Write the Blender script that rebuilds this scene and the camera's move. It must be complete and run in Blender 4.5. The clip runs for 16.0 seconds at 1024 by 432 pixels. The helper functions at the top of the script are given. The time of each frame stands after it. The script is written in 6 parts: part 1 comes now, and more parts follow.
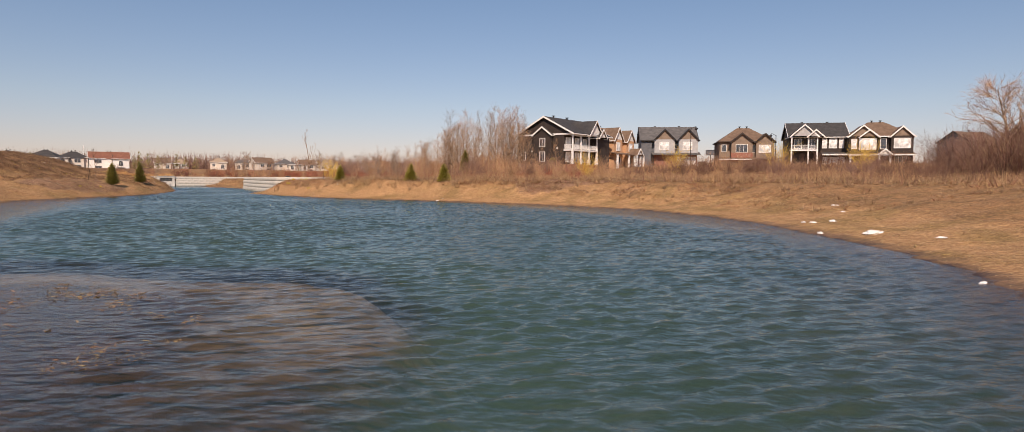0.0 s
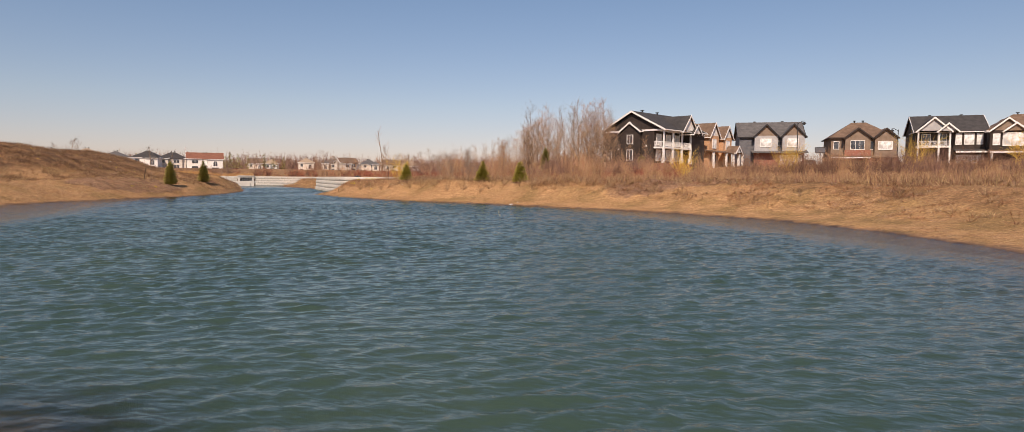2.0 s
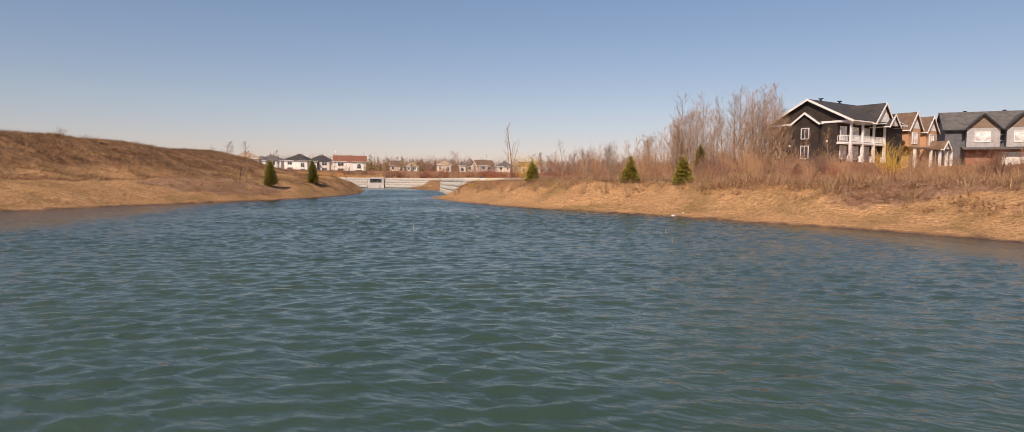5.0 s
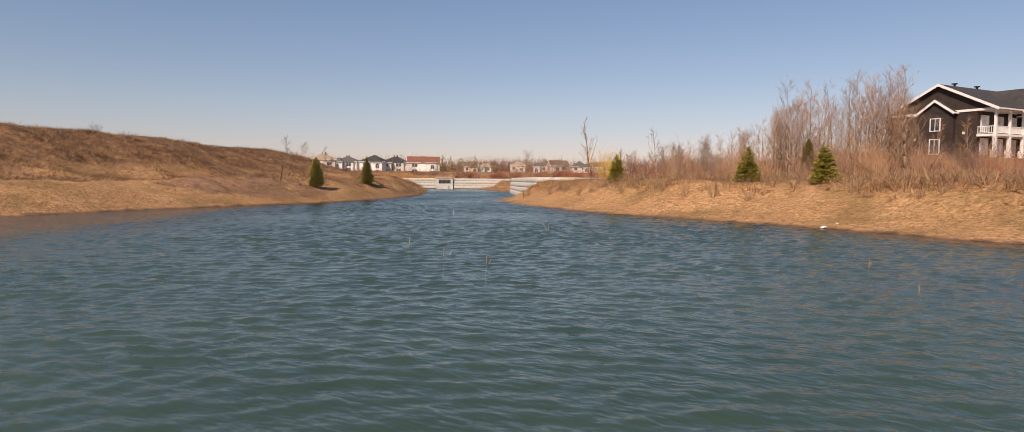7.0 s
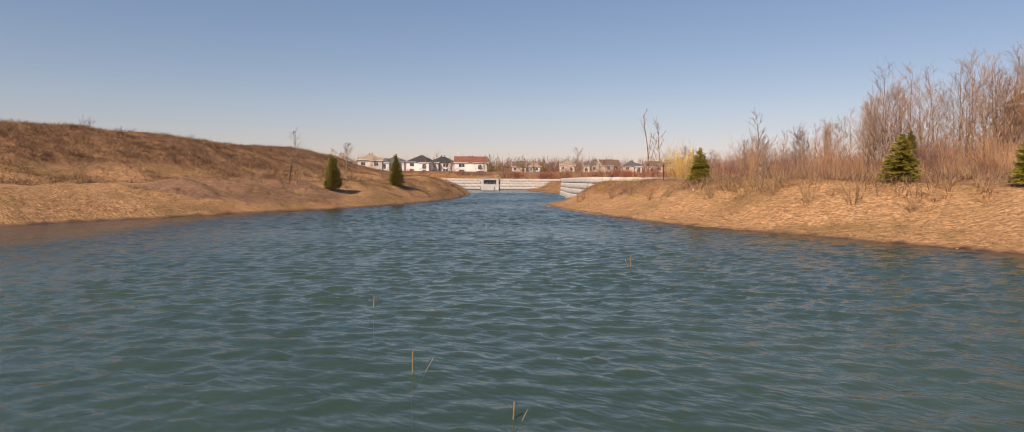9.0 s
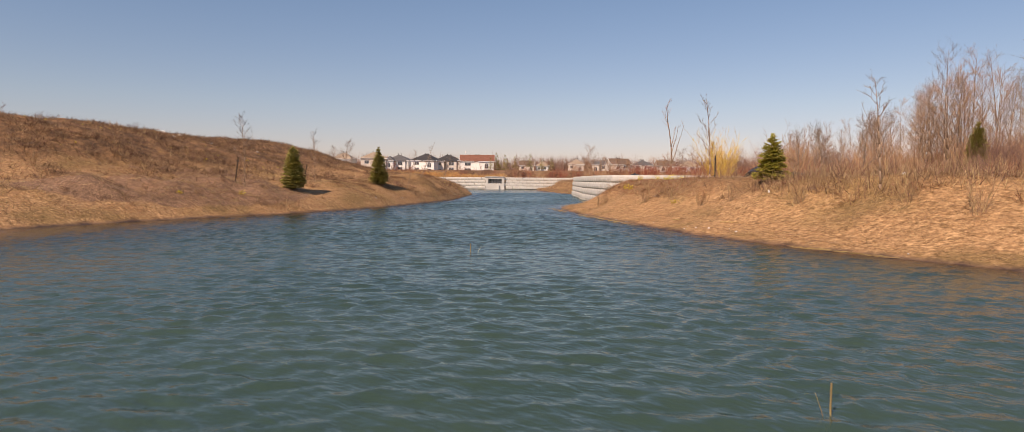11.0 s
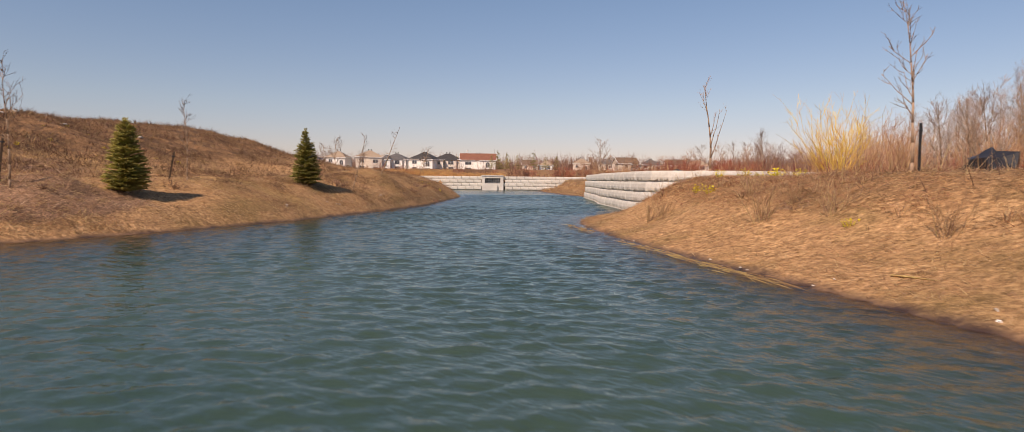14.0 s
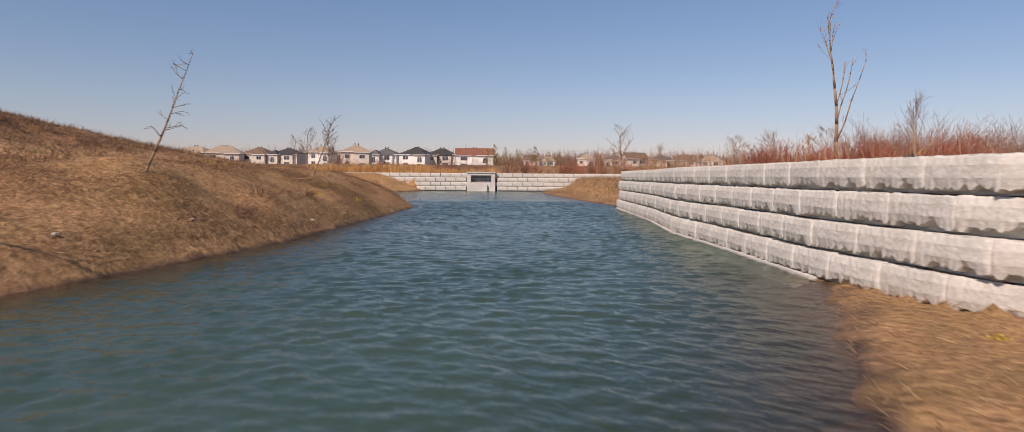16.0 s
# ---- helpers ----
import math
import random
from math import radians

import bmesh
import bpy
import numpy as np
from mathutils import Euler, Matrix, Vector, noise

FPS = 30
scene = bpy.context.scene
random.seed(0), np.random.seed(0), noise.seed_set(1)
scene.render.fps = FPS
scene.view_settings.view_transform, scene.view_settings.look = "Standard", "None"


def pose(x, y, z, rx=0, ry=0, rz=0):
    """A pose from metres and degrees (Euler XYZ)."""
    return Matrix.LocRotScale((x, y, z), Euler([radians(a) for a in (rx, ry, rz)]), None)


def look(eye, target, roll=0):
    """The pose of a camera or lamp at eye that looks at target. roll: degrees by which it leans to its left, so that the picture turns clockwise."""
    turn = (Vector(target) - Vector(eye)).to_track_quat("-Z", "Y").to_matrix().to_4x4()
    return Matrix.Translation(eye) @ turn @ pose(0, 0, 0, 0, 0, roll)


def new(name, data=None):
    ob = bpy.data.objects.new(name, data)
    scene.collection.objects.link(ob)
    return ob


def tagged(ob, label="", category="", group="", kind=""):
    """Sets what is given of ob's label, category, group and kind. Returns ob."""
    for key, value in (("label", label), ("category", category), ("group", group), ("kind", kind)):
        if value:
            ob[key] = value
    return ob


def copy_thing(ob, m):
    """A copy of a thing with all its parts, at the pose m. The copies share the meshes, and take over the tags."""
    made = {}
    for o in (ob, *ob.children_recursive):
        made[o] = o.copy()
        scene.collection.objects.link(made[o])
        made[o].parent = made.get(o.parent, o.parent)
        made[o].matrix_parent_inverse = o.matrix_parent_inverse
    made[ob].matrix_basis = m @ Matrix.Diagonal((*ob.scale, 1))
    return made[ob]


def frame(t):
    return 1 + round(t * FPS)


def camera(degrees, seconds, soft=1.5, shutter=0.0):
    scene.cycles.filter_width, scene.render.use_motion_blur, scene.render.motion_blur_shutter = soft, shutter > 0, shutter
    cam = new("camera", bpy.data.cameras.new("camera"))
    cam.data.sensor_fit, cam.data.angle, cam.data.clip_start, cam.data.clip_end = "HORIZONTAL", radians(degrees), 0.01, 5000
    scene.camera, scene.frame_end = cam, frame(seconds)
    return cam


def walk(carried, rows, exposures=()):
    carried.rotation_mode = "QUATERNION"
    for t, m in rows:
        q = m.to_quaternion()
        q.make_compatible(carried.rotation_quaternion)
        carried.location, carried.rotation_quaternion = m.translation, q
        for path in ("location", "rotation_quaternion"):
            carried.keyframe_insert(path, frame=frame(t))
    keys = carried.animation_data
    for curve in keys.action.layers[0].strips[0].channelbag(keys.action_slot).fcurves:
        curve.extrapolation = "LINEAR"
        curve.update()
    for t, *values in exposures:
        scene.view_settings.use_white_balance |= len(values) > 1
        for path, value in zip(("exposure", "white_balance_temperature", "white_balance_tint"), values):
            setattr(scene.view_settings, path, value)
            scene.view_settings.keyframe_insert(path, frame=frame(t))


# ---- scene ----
cam = camera(77.1, 16.0, soft=0.6, shutter=0.15)
PATH = [
    (0, (3.848, -4.361, 1.872), (3.742, -2.367, 1.759), 0.40),
    (0.5, (3.736, -2.213, 1.892), (3.581, -0.222, 1.778), 0.40),
    (1, (3.548, -0.046, 1.897), (3.332, 1.939, 1.783), 0.40),
    (1.5, (3.276, 2.103, 1.886), (2.995, 4.08, 1.773), 0.40),
    (2, (2.939, 4.132, 1.859), (2.583, 6.097, 1.745), 0.50),
    (2.5, (2.581, 6.131, 1.829), (2.149, 8.08, 1.716), 0.50),
    (3, (2.159, 8.183, 1.809), (1.653, 10.115, 1.697), 0.50),
    (3.5, (1.609, 10.329, 1.793), (1.035, 12.241, 1.681), 0.50),
    (4, (0.907, 12.402, 1.789), (0.27, 14.294, 1.677), 0.60),
    (6.5, (-3.074, 22.259, 1.636), (-3.997, 24.03, 1.529), 0.50),
    (7, (-4.028, 24.057, 1.633), (-4.996, 25.803, 1.524), 0.50),
    (7.5, (-5.018, 25.88, 1.657), (-6.031, 27.601, 1.545), 0.40),
    (8, (-6.091, 27.712, 1.691), (-7.143, 29.41, 1.58), 0.40),
    (9, (-8.224, 31.246, 1.689), (-9.322, 32.914, 1.579), 0.30),
    (10, (-10.456, 34.773, 1.69), (-11.567, 36.432, 1.578), 0.30),
    (12.5, (-15.826, 43.52, 1.453), (-16.954, 45.168, 1.344), 0.50),
    (13, (-16.949, 45.341, 1.446), (-18.078, 46.988, 1.339), 0.40),
    (13.5, (-18.139, 47.223, 1.455), (-19.261, 48.875, 1.349), 0.50),
    (14, (-19.955, 50.024, 1.519), (-21.082, 51.672, 1.407), 0.50),
    (14.5, (-22.318, 53.718, 1.531), (-23.449, 55.363, 1.418), 0.60),
    (15, (-25.222, 58.131, 1.592), (-26.352, 59.777, 1.476), 0.70),
    (15.5, (-28.516, 63.38, 1.619), (-29.645, 65.026, 1.497), 0.75),
    (16, (-31.819, 68.794, 1.685), (-32.95, 70.439, 1.562), 0.40),
]
walk(cam, [(t, look(eye, target, roll)) for t, eye, target, roll in PATH],
     exposures=[(0, 0.22, 7700, 23), (4, 0.25, 7900, 24), (14.5, 0.28, 7900, 25), (16, 0.15, 7200, 24)])

# ---------------------------------------------------------------- light
SUN_FROM = Vector((-0.04, -1.0, 0.0)).normalized()
SUN_HEIGHT = radians(46)
to_sun = SUN_FROM * math.cos(SUN_HEIGHT) + Vector((0, 0, math.sin(SUN_HEIGHT)))
sun = new("sun", bpy.data.lights.new("sun", "SUN"))
sun.data.energy, sun.data.angle, sun.data.color = 4.2, radians(0.53), (1.0, 0.915, 0.79)
sun.matrix_world = look(to_sun * 300, (0, 0, 0))

world = bpy.data.worlds.new("sky")
scene.world = world
world.use_nodes = True
wn = world.node_tree
sky = wn.nodes.new("ShaderNodeTexSky")
sky.sky_type, sky.sun_disc = "NISHITA", False
sky.sun_elevation = SUN_HEIGHT
sky.sun_rotation = math.atan2(SUN_FROM.x, SUN_FROM.y)
sky.altitude, sky.air_density, sky.dust_density, sky.ozone_density = 250, 1.0, 0.4, 3.2
background = next(n for n in wn.nodes if n.type == "BACKGROUND")
background.inputs["Strength"].default_value = 0.085
haze = wn.nodes.new("ShaderNodeMix")
haze.data_type, haze.blend_type = "RGBA", "MULTIPLY"
haze.inputs["Factor"].default_value = 1.0
haze.inputs["B"].default_value = (0.985, 0.97, 0.985, 1.0)
wn.links.new(sky.outputs[0], haze.inputs["A"])
# the spring haze: rosy along the horizon, a clear blue above
where = wn.nodes.new("ShaderNodeTexCoord")
height = wn.nodes.new("ShaderNodeSeparateXYZ")
wn.links.new(where.outputs["Generated"], height.inputs[0])
grade = wn.nodes.new("ShaderNodeValToRGB")
stops = [(0.0, (0.46, 0.41, 0.462)), (0.05, (0.48, 0.45, 0.48)), (0.11, (0.49, 0.50, 0.505)), (0.27, (0.465, 0.55, 0.565)), (1.0, (0.48, 0.51, 0.51))]
while len(grade.color_ramp.elements) < len(stops):
    grade.color_ramp.elements.new(0.5)
for element, (place, tint) in zip(grade.color_ramp.elements, stops):
    element.position, element.color = place, (*tint, 1.0)
wn.links.new(height.outputs["Z"], grade.inputs[0])
tinted = wn.nodes.new("ShaderNodeMix")
tinted.data_type, tinted.blend_type = "RGBA", "MULTIPLY"
tinted.inputs["Factor"].default_value = 1.0
wn.links.new(haze.outputs["Result"], tinted.inputs["A"])
wn.links.new(grade.outputs[0], tinted.inputs["B"])
double = wn.nodes.new("ShaderNodeVectorMath")
double.operation = "SCALE"
double.inputs["Scale"].default_value = 2.0
wn.links.new(tinted.outputs["Result"], double.inputs[0])
wn.links.new(double.outputs[0], background.inputs["Color"])
scene.view_settings.exposure = 0.0


# ---------------------------------------------------------------- materials
def nodes_of(name):
    m = bpy.data.materials.new(name)
    m.use_nodes = True
    t = m.node_tree
    return m, t, next(n for n in t.nodes if n.type == "BSDF_PRINCIPLED"), next(n for n in t.nodes if n.type == "OUTPUT_MATERIAL")


def noise_at(t, vec, scale, detail=3.0, rough=0.55):
    n = t.nodes.new("ShaderNodeTexNoise")
    n.inputs["Scale"].default_value, n.inputs["Detail"].default_value, n.inputs["Roughness"].default_value = scale, detail, rough
    t.links.new(vec, n.inputs["Vector"])
    return n.outputs["Fac"]


def ramp(t, fac, lo, hi):
    n = t.nodes.new("ShaderNodeMapRange")
    n.inputs["From Min"].default_value, n.inputs["From Max"].default_value = lo, hi
    t.links.new(fac, n.inputs["Value"])
    return n.outputs["Result"]


def blend(t, fac, a, b, mode="MIX"):
    n = t.nodes.new("ShaderNodeMix")
    n.data_type, n.blend_type = "RGBA", mode
    for socket, value in ((n.inputs["Factor"], fac), (n.inputs["A"], a), (n.inputs["B"], b)):
        if isinstance(value, (tuple, float, int)):
            socket.default_value = (*value, 1.0) if isinstance(value, tuple) else value
        else:
            t.links.new(value, socket)
    return n.outputs["Result"]


def math_node(t, op, a, b=0.0):
    n = t.nodes.new("ShaderNodeMath")
    n.operation = op
    for socket, value in zip(n.inputs, (a, b)):
        if isinstance(value, (float, int)):
            socket.default_value = value
        else:
            t.links.new(value, socket)
    return n.outputs[0]


def plain(name, c1, c2, scale=3.0, fine=40.0, rough=0.8, bump=0.2, dist=0.01, metal=0.0, vary=0.0, island=0.0, spec=0.4, thin=0.0):
    """Two colours mixed by coarse and fine noise, with relief; vary shifts the tone from object to object, island from piece to piece."""
    m, t, p, out = nodes_of(name)
    co = t.nodes.new("ShaderNodeTexCoord").outputs["Object"]
    a, b = noise_at(t, co, scale), noise_at(t, co, fine, 4.0)
    f = ramp(t, math_node(t, "ADD", math_node(t, "MULTIPLY", a, 0.6), math_node(t, "MULTIPLY", b, 0.4)), 0.36, 0.64)
    colour = blend(t, f, c1, c2)
    if vary:
        r = t.nodes.new("ShaderNodeObjectInfo").outputs["Random"]
        hsv = t.nodes.new("ShaderNodeHueSaturation")
        t.links.new(math_node(t, "ADD", math_node(t, "MULTIPLY", r, 2 * vary), 1.0 - vary), hsv.inputs["Value"])
        t.links.new(colour, hsv.inputs["Color"])
        colour = hsv.outputs[0]
    if island:
        r = t.nodes.new("ShaderNodeNewGeometry").outputs["Random Per Island"]
        hsv = t.nodes.new("ShaderNodeHueSaturation")
        t.links.new(math_node(t, "ADD", math_node(t, "MULTIPLY", r, 2 * island), 1.0 - island), hsv.inputs["Value"])
        t.links.new(math_node(t, "ADD", math_node(t, "MULTIPLY", r, 0.05), 0.475), hsv.inputs["Hue"])
        t.links.new(colour, hsv.inputs["Color"])
        colour = hsv.outputs[0]
    t.links.new(colour, p.inputs["Base Color"])
    p.inputs["Roughness"].default_value, p.inputs["Metallic"].default_value = rough, metal
    p.inputs["Specular IOR Level"].default_value = spec
    if bump:
        n = t.nodes.new("ShaderNodeBump")
        n.inputs["Strength"].default_value, n.inputs["Distance"].default_value = bump, dist
        t.links.new(b, n.inputs["Height"])
        t.links.new(n.outputs[0], p.inputs["Normal"])
    if thin:
        glow, mix = t.nodes.new("ShaderNodeBsdfTranslucent"), t.nodes.new("ShaderNodeMixShader")
        t.links.new(colour, glow.inputs["Color"])
        mix.inputs[0].default_value = thin
        t.links.new(p.outputs[0], mix.inputs[1])
        t.links.new(glow.outputs[0], mix.inputs[2])
        t.links.new(mix.outputs[0], out.inputs["Surface"])
    return m


def ground_material():
    m, t, p, out = nodes_of("dead grass and soil")
    geo = t.nodes.new("ShaderNodeNewGeometry").outputs["Position"]
    mapping = t.nodes.new("ShaderNodeMapping")
    mapping.inputs["Rotation"].default_value = (0, 0, radians(35))
    mapping.inputs["Scale"].default_value = (1.0, 1.7, 1.0)
    t.links.new(geo, mapping.inputs["Vector"])
    big, mid = noise_at(t, geo, 0.22, 4.0), noise_at(t, geo, 1.3, 5.0, 0.65)
    straw, grain = noise_at(t, mapping.outputs[0], 7.0, 6.0, 0.7), noise_at(t, geo, 30.0, 5.0, 0.7)
    patchy = noise_at(t, geo, 0.42, 5.0, 0.6)
    hill = t.nodes.new("ShaderNodeAttribute")
    hill.attribute_name = "hill"
    bare = t.nodes.new("ShaderNodeAttribute")
    bare.attribute_name = "bare"
    c = blend(t, ramp(t, straw, 0.38, 0.62), (0.24, 0.13, 0.061), (0.56, 0.352, 0.185))
    c = blend(t, ramp(t, mid, 0.42, 0.7), c, (0.37, 0.215, 0.11))
    c = blend(t, math_node(t, "MULTIPLY", ramp(t, big, 0.55, 0.75), 0.5), c, (0.33, 0.235, 0.085))
    c = blend(t, math_node(t, "MULTIPLY", ramp(t, patchy, 0.47, 0.63), 0.75), c, blend(t, ramp(t, grain, 0.35, 0.65), (0.13, 0.085, 0.036), (0.30, 0.20, 0.085)))
    brown = blend(t, ramp(t, math_node(t, "ADD", math_node(t, "MULTIPLY", mid, 0.5), math_node(t, "MULTIPLY", grain, 0.5)), 0.42, 0.58), (0.065, 0.037, 0.024), (0.33, 0.182, 0.09))
    brown = blend(t, math_node(t, "MULTIPLY", ramp(t, noise_at(t, mapping.outputs[0], 0.5, 6.0, 0.7), 0.50, 0.60), 0.7), brown, (0.062, 0.037, 0.025))
    brown = blend(t, math_node(t, "MULTIPLY", ramp(t, straw, 0.5, 0.75), 0.55), brown, (0.52, 0.31, 0.145))
    c = blend(t, ramp(t, math_node(t, "ADD", hill.outputs["Fac"], math_node(t, "MULTIPLY", math_node(t, "SUBTRACT", mid, 0.5), 0.9)), 0.3, 0.7), c, brown)
    dull = blend(t, ramp(t, grain, 0.35, 0.65), (0.12, 0.07, 0.047), (0.40, 0.245, 0.155))
    c = blend(t, ramp(t, math_node(t, "ADD", bare.outputs["Fac"], math_node(t, "MULTIPLY", math_node(t, "SUBTRACT", mid, 0.5), 1.2)), 0.35, 0.65), c, dull)
    speck = math_node(t, "ADD", math_node(t, "MULTIPLY", noise_at(t, geo, 11.0, 6.0, 0.75), 0.6), math_node(t, "MULTIPLY", noise_at(t, mapping.outputs[0], 3.2, 5.0, 0.7), 0.4))
    c = blend(t, 1.0, c, blend(t, ramp(t, speck, 0.40, 0.60), (0.58, 0.56, 0.53), (1.36, 1.34, 1.31)), "MULTIPLY")
    z = t.nodes.new("ShaderNodeSeparateXYZ")
    t.links.new(geo, z.inputs[0])
    wet = ramp(t, math_node(t, "ADD", z.outputs["Z"], math_node(t, "MULTIPLY", math_node(t, "SUBTRACT", mid, 0.5), 0.22)), 0.10, -0.01)
    sand = t.nodes.new("ShaderNodeAttribute")
    sand.attribute_name = "sand"
    mud = blend(t, ramp(t, mid, 0.4, 0.62), (0.055, 0.033, 0.030), (0.135, 0.082, 0.062))
    pale = blend(t, ramp(t, mid, 0.4, 0.62), (0.22, 0.17, 0.13), (0.42, 0.34, 0.26))
    c = blend(t, wet, c, blend(t, ramp(t, math_node(t, "ADD", sand.outputs["Fac"], math_node(t, "MULTIPLY", math_node(t, "SUBTRACT", patchy, 0.5), 1.2)), 0.2, 0.8), mud, pale))
    t.links.new(c, p.inputs["Base Color"])
    t.links.new(math_node(t, "SUBTRACT", 0.95, math_node(t, "MULTIPLY", wet, 0.35)), p.inputs["Roughness"])
    p.inputs["Specular IOR Level"].default_value = 0.25
    n = t.nodes.new("ShaderNodeBump")
    n.inputs["Strength"].default_value, n.inputs["Distance"].default_value = 1.0, 0.07
    t.links.new(math_node(t, "ADD", math_node(t, "MULTIPLY", straw, 0.4), math_node(t, "ADD", math_node(t, "MULTIPLY", mid, 1.2), math_node(t, "MULTIPLY", grain, 0.35))), n.inputs["Height"])
    t.links.new(n.outputs[0], p.inputs["Normal"])
    return m


def water_material(name, rough, near):
    m, t, p, out = nodes_of(name)
    geo = t.nodes.new("ShaderNodeNewGeometry").outputs["Position"]

    def stretched(turn, sx, sy, scale, detail, soft=0.5):
        mp = t.nodes.new("ShaderNodeMapping")
        mp.inputs["Rotation"].default_value = (0, 0, radians(turn))
        mp.inputs["Scale"].default_value = (sx, sy, 1.0)
        t.links.new(geo, mp.inputs["Vector"])
        return noise_at(t, mp.outputs[0], scale, detail, soft)

    deep = t.nodes.new("ShaderNodeAttribute")
    deep.attribute_name = "depth"
    if near:
        height = math_node(t, "ADD", stretched(-16, 0.4, 1.0, 6.5, 2.0, 0.5), math_node(t, "MULTIPLY", stretched(24, 0.5, 1.0, 13.0, 2.0), 0.35))
    else:
        height = math_node(t, "ADD", stretched(-14, 0.4, 1.0, 2.4, 3.0, 0.6), math_node(t, "MULTIPLY", stretched(18, 0.6, 1.0, 7.0, 3.0), 0.4))
    bump = t.nodes.new("ShaderNodeBump")
    bump.inputs["Strength"].default_value, bump.inputs["Distance"].default_value = 1.0, 0.026 if near else 0.09
    t.links.new(height, bump.inputs["Height"])
    body = blend(t, ramp(t, noise_at(t, geo, 0.15, 3.0), 0.35, 0.7), (0.031, 0.067, 0.052), (0.047, 0.085, 0.064))
    t.links.new(body, p.inputs["Base Color"])
    p.inputs["Roughness"].default_value, p.inputs["IOR"].default_value = rough, 1.36
    t.links.new(bump.outputs[0], p.inputs["Normal"])
    clear = t.nodes.new("ShaderNodeBsdfTransparent")
    clear.inputs[0].default_value = (0.92, 0.87, 0.78, 1)
    gloss = t.nodes.new("ShaderNodeBsdfGlossy")
    gloss.inputs["Roughness"].default_value = rough
    t.links.new(bump.outputs[0], gloss.inputs["Normal"])
    fres = t.nodes.new("ShaderNodeFresnel")
    fres.inputs["IOR"].default_value = 1.33
    t.links.new(bump.outputs[0], fres.inputs["Normal"])
    shallow = t.nodes.new("ShaderNodeMixShader")
    t.links.new(fres.outputs[0], shallow.inputs[0])
    t.links.new(clear.outputs[0], shallow.inputs[1])
    t.links.new(gloss.outputs[0], shallow.inputs[2])
    mix = t.nodes.new("ShaderNodeMixShader")
    t.links.new(math_node(t, "SUBTRACT", 1.0, math_node(t, "POWER", 2.718, math_node(t, "MULTIPLY", deep.outputs["Fac"], -1.15))), mix.inputs[0])
    t.links.new(shallow.outputs[0], mix.inputs[1])
    t.links.new(p.outputs[0], mix.inputs[2])
    t.links.new(mix.outputs[0], out.inputs["Surface"])
    return m


def glass_material(name, c, rough=0.06):
    m, t, p, out = nodes_of(name)
    co = t.nodes.new("ShaderNodeTexCoord").outputs["Object"]
    t.links.new(blend(t, ramp(t, noise_at(t, co, 0.6, 2.0), 0.4, 0.6), c, tuple(min(1, 2.2 * v + 0.02) for v in c)), p.inputs["Base Color"])
    p.inputs["Roughness"].default_value, p.inputs["Specular IOR Level"].default_value = rough, 0.8
    return m


def siding_material(name, c1, c2, step=0.15):
    """Lap siding or courses: fine horizontal steps in relief."""
    m, t, p, out = nodes_of(name)
    co = t.nodes.new("ShaderNodeTexCoord").outputs["Object"]
    t.links.new(blend(t, ramp(t, noise_at(t, co, 1.2, 5.0), 0.35, 0.65), c1, c2), p.inputs["Base Color"])
    z = t.nodes.new("ShaderNodeSeparateXYZ")
    t.links.new(co, z.inputs[0])
    saw = math_node(t, "FRACT", math_node(t, "DIVIDE", z.outputs["Z"], step))
    n = t.nodes.new("ShaderNodeBump")
    n.inputs["Strength"].default_value, n.inputs["Distance"].default_value = 0.8, 0.02
    t.links.new(saw, n.inputs["Height"])
    t.links.new(n.outputs[0], p.inputs["Normal"])
    p.inputs["Roughness"].default_value = 0.75
    return m


def brick_material(name, a, b, mortar):
    m, t, p, out = nodes_of(name)
    co = t.nodes.new("ShaderNodeTexCoord").outputs["Object"]
    turn = t.nodes.new("ShaderNodeMapping")
    turn.inputs["Rotation"].default_value = (radians(90), 0, 0)
    t.links.new(co, turn.inputs["Vector"])
    br = t.nodes.new("ShaderNodeTexBrick")
    br.inputs["Color1"].default_value, br.inputs["Color2"].default_value, br.inputs["Mortar"].default_value = (*a, 1), (*b, 1), (*mortar, 1)
    br.inputs["Scale"].default_value, br.inputs["Brick Width"].default_value, br.inputs["Row Height"].default_value = 1.0, 0.24, 0.08
    br.inputs["Mortar Size"].default_value = 0.008
    t.links.new(turn.outputs[0], br.inputs["Vector"])
    t.links.new(blend(t, ramp(t, noise_at(t, co, 2.0, 4.0), 0.3, 0.7), br.outputs["Color"], b), p.inputs["Base Color"])
    p.inputs["Roughness"].default_value = 0.9
    return m


GROUND = ground_material()
WATER, WATER_WIDE = water_material("turbid pond water", 0.15, True), water_material("wind-ruffled pond water", 0.16, False)
CONCRETE = plain("precast concrete", (0.45, 0.43, 0.39), (0.60, 0.58, 0.535), 1.5, 14.0, 0.9, 0.6, 0.03, vary=0.05)
SMOOTH_CONCRETE = plain("cast concrete", (0.47, 0.45, 0.42), (0.62, 0.6, 0.56), 1.0, 25.0, 0.85, 0.3, 0.01)
STEEL = plain("galvanised steel", (0.3, 0.3, 0.31), (0.45, 0.45, 0.46), 5.0, 60.0, 0.45, 0.1, 0.002, metal=0.8)
DARK_STEEL = plain("black painted steel", (0.015, 0.015, 0.017), (0.03, 0.03, 0.033), 5.0, 60.0, 0.5, 0.1, 0.002)
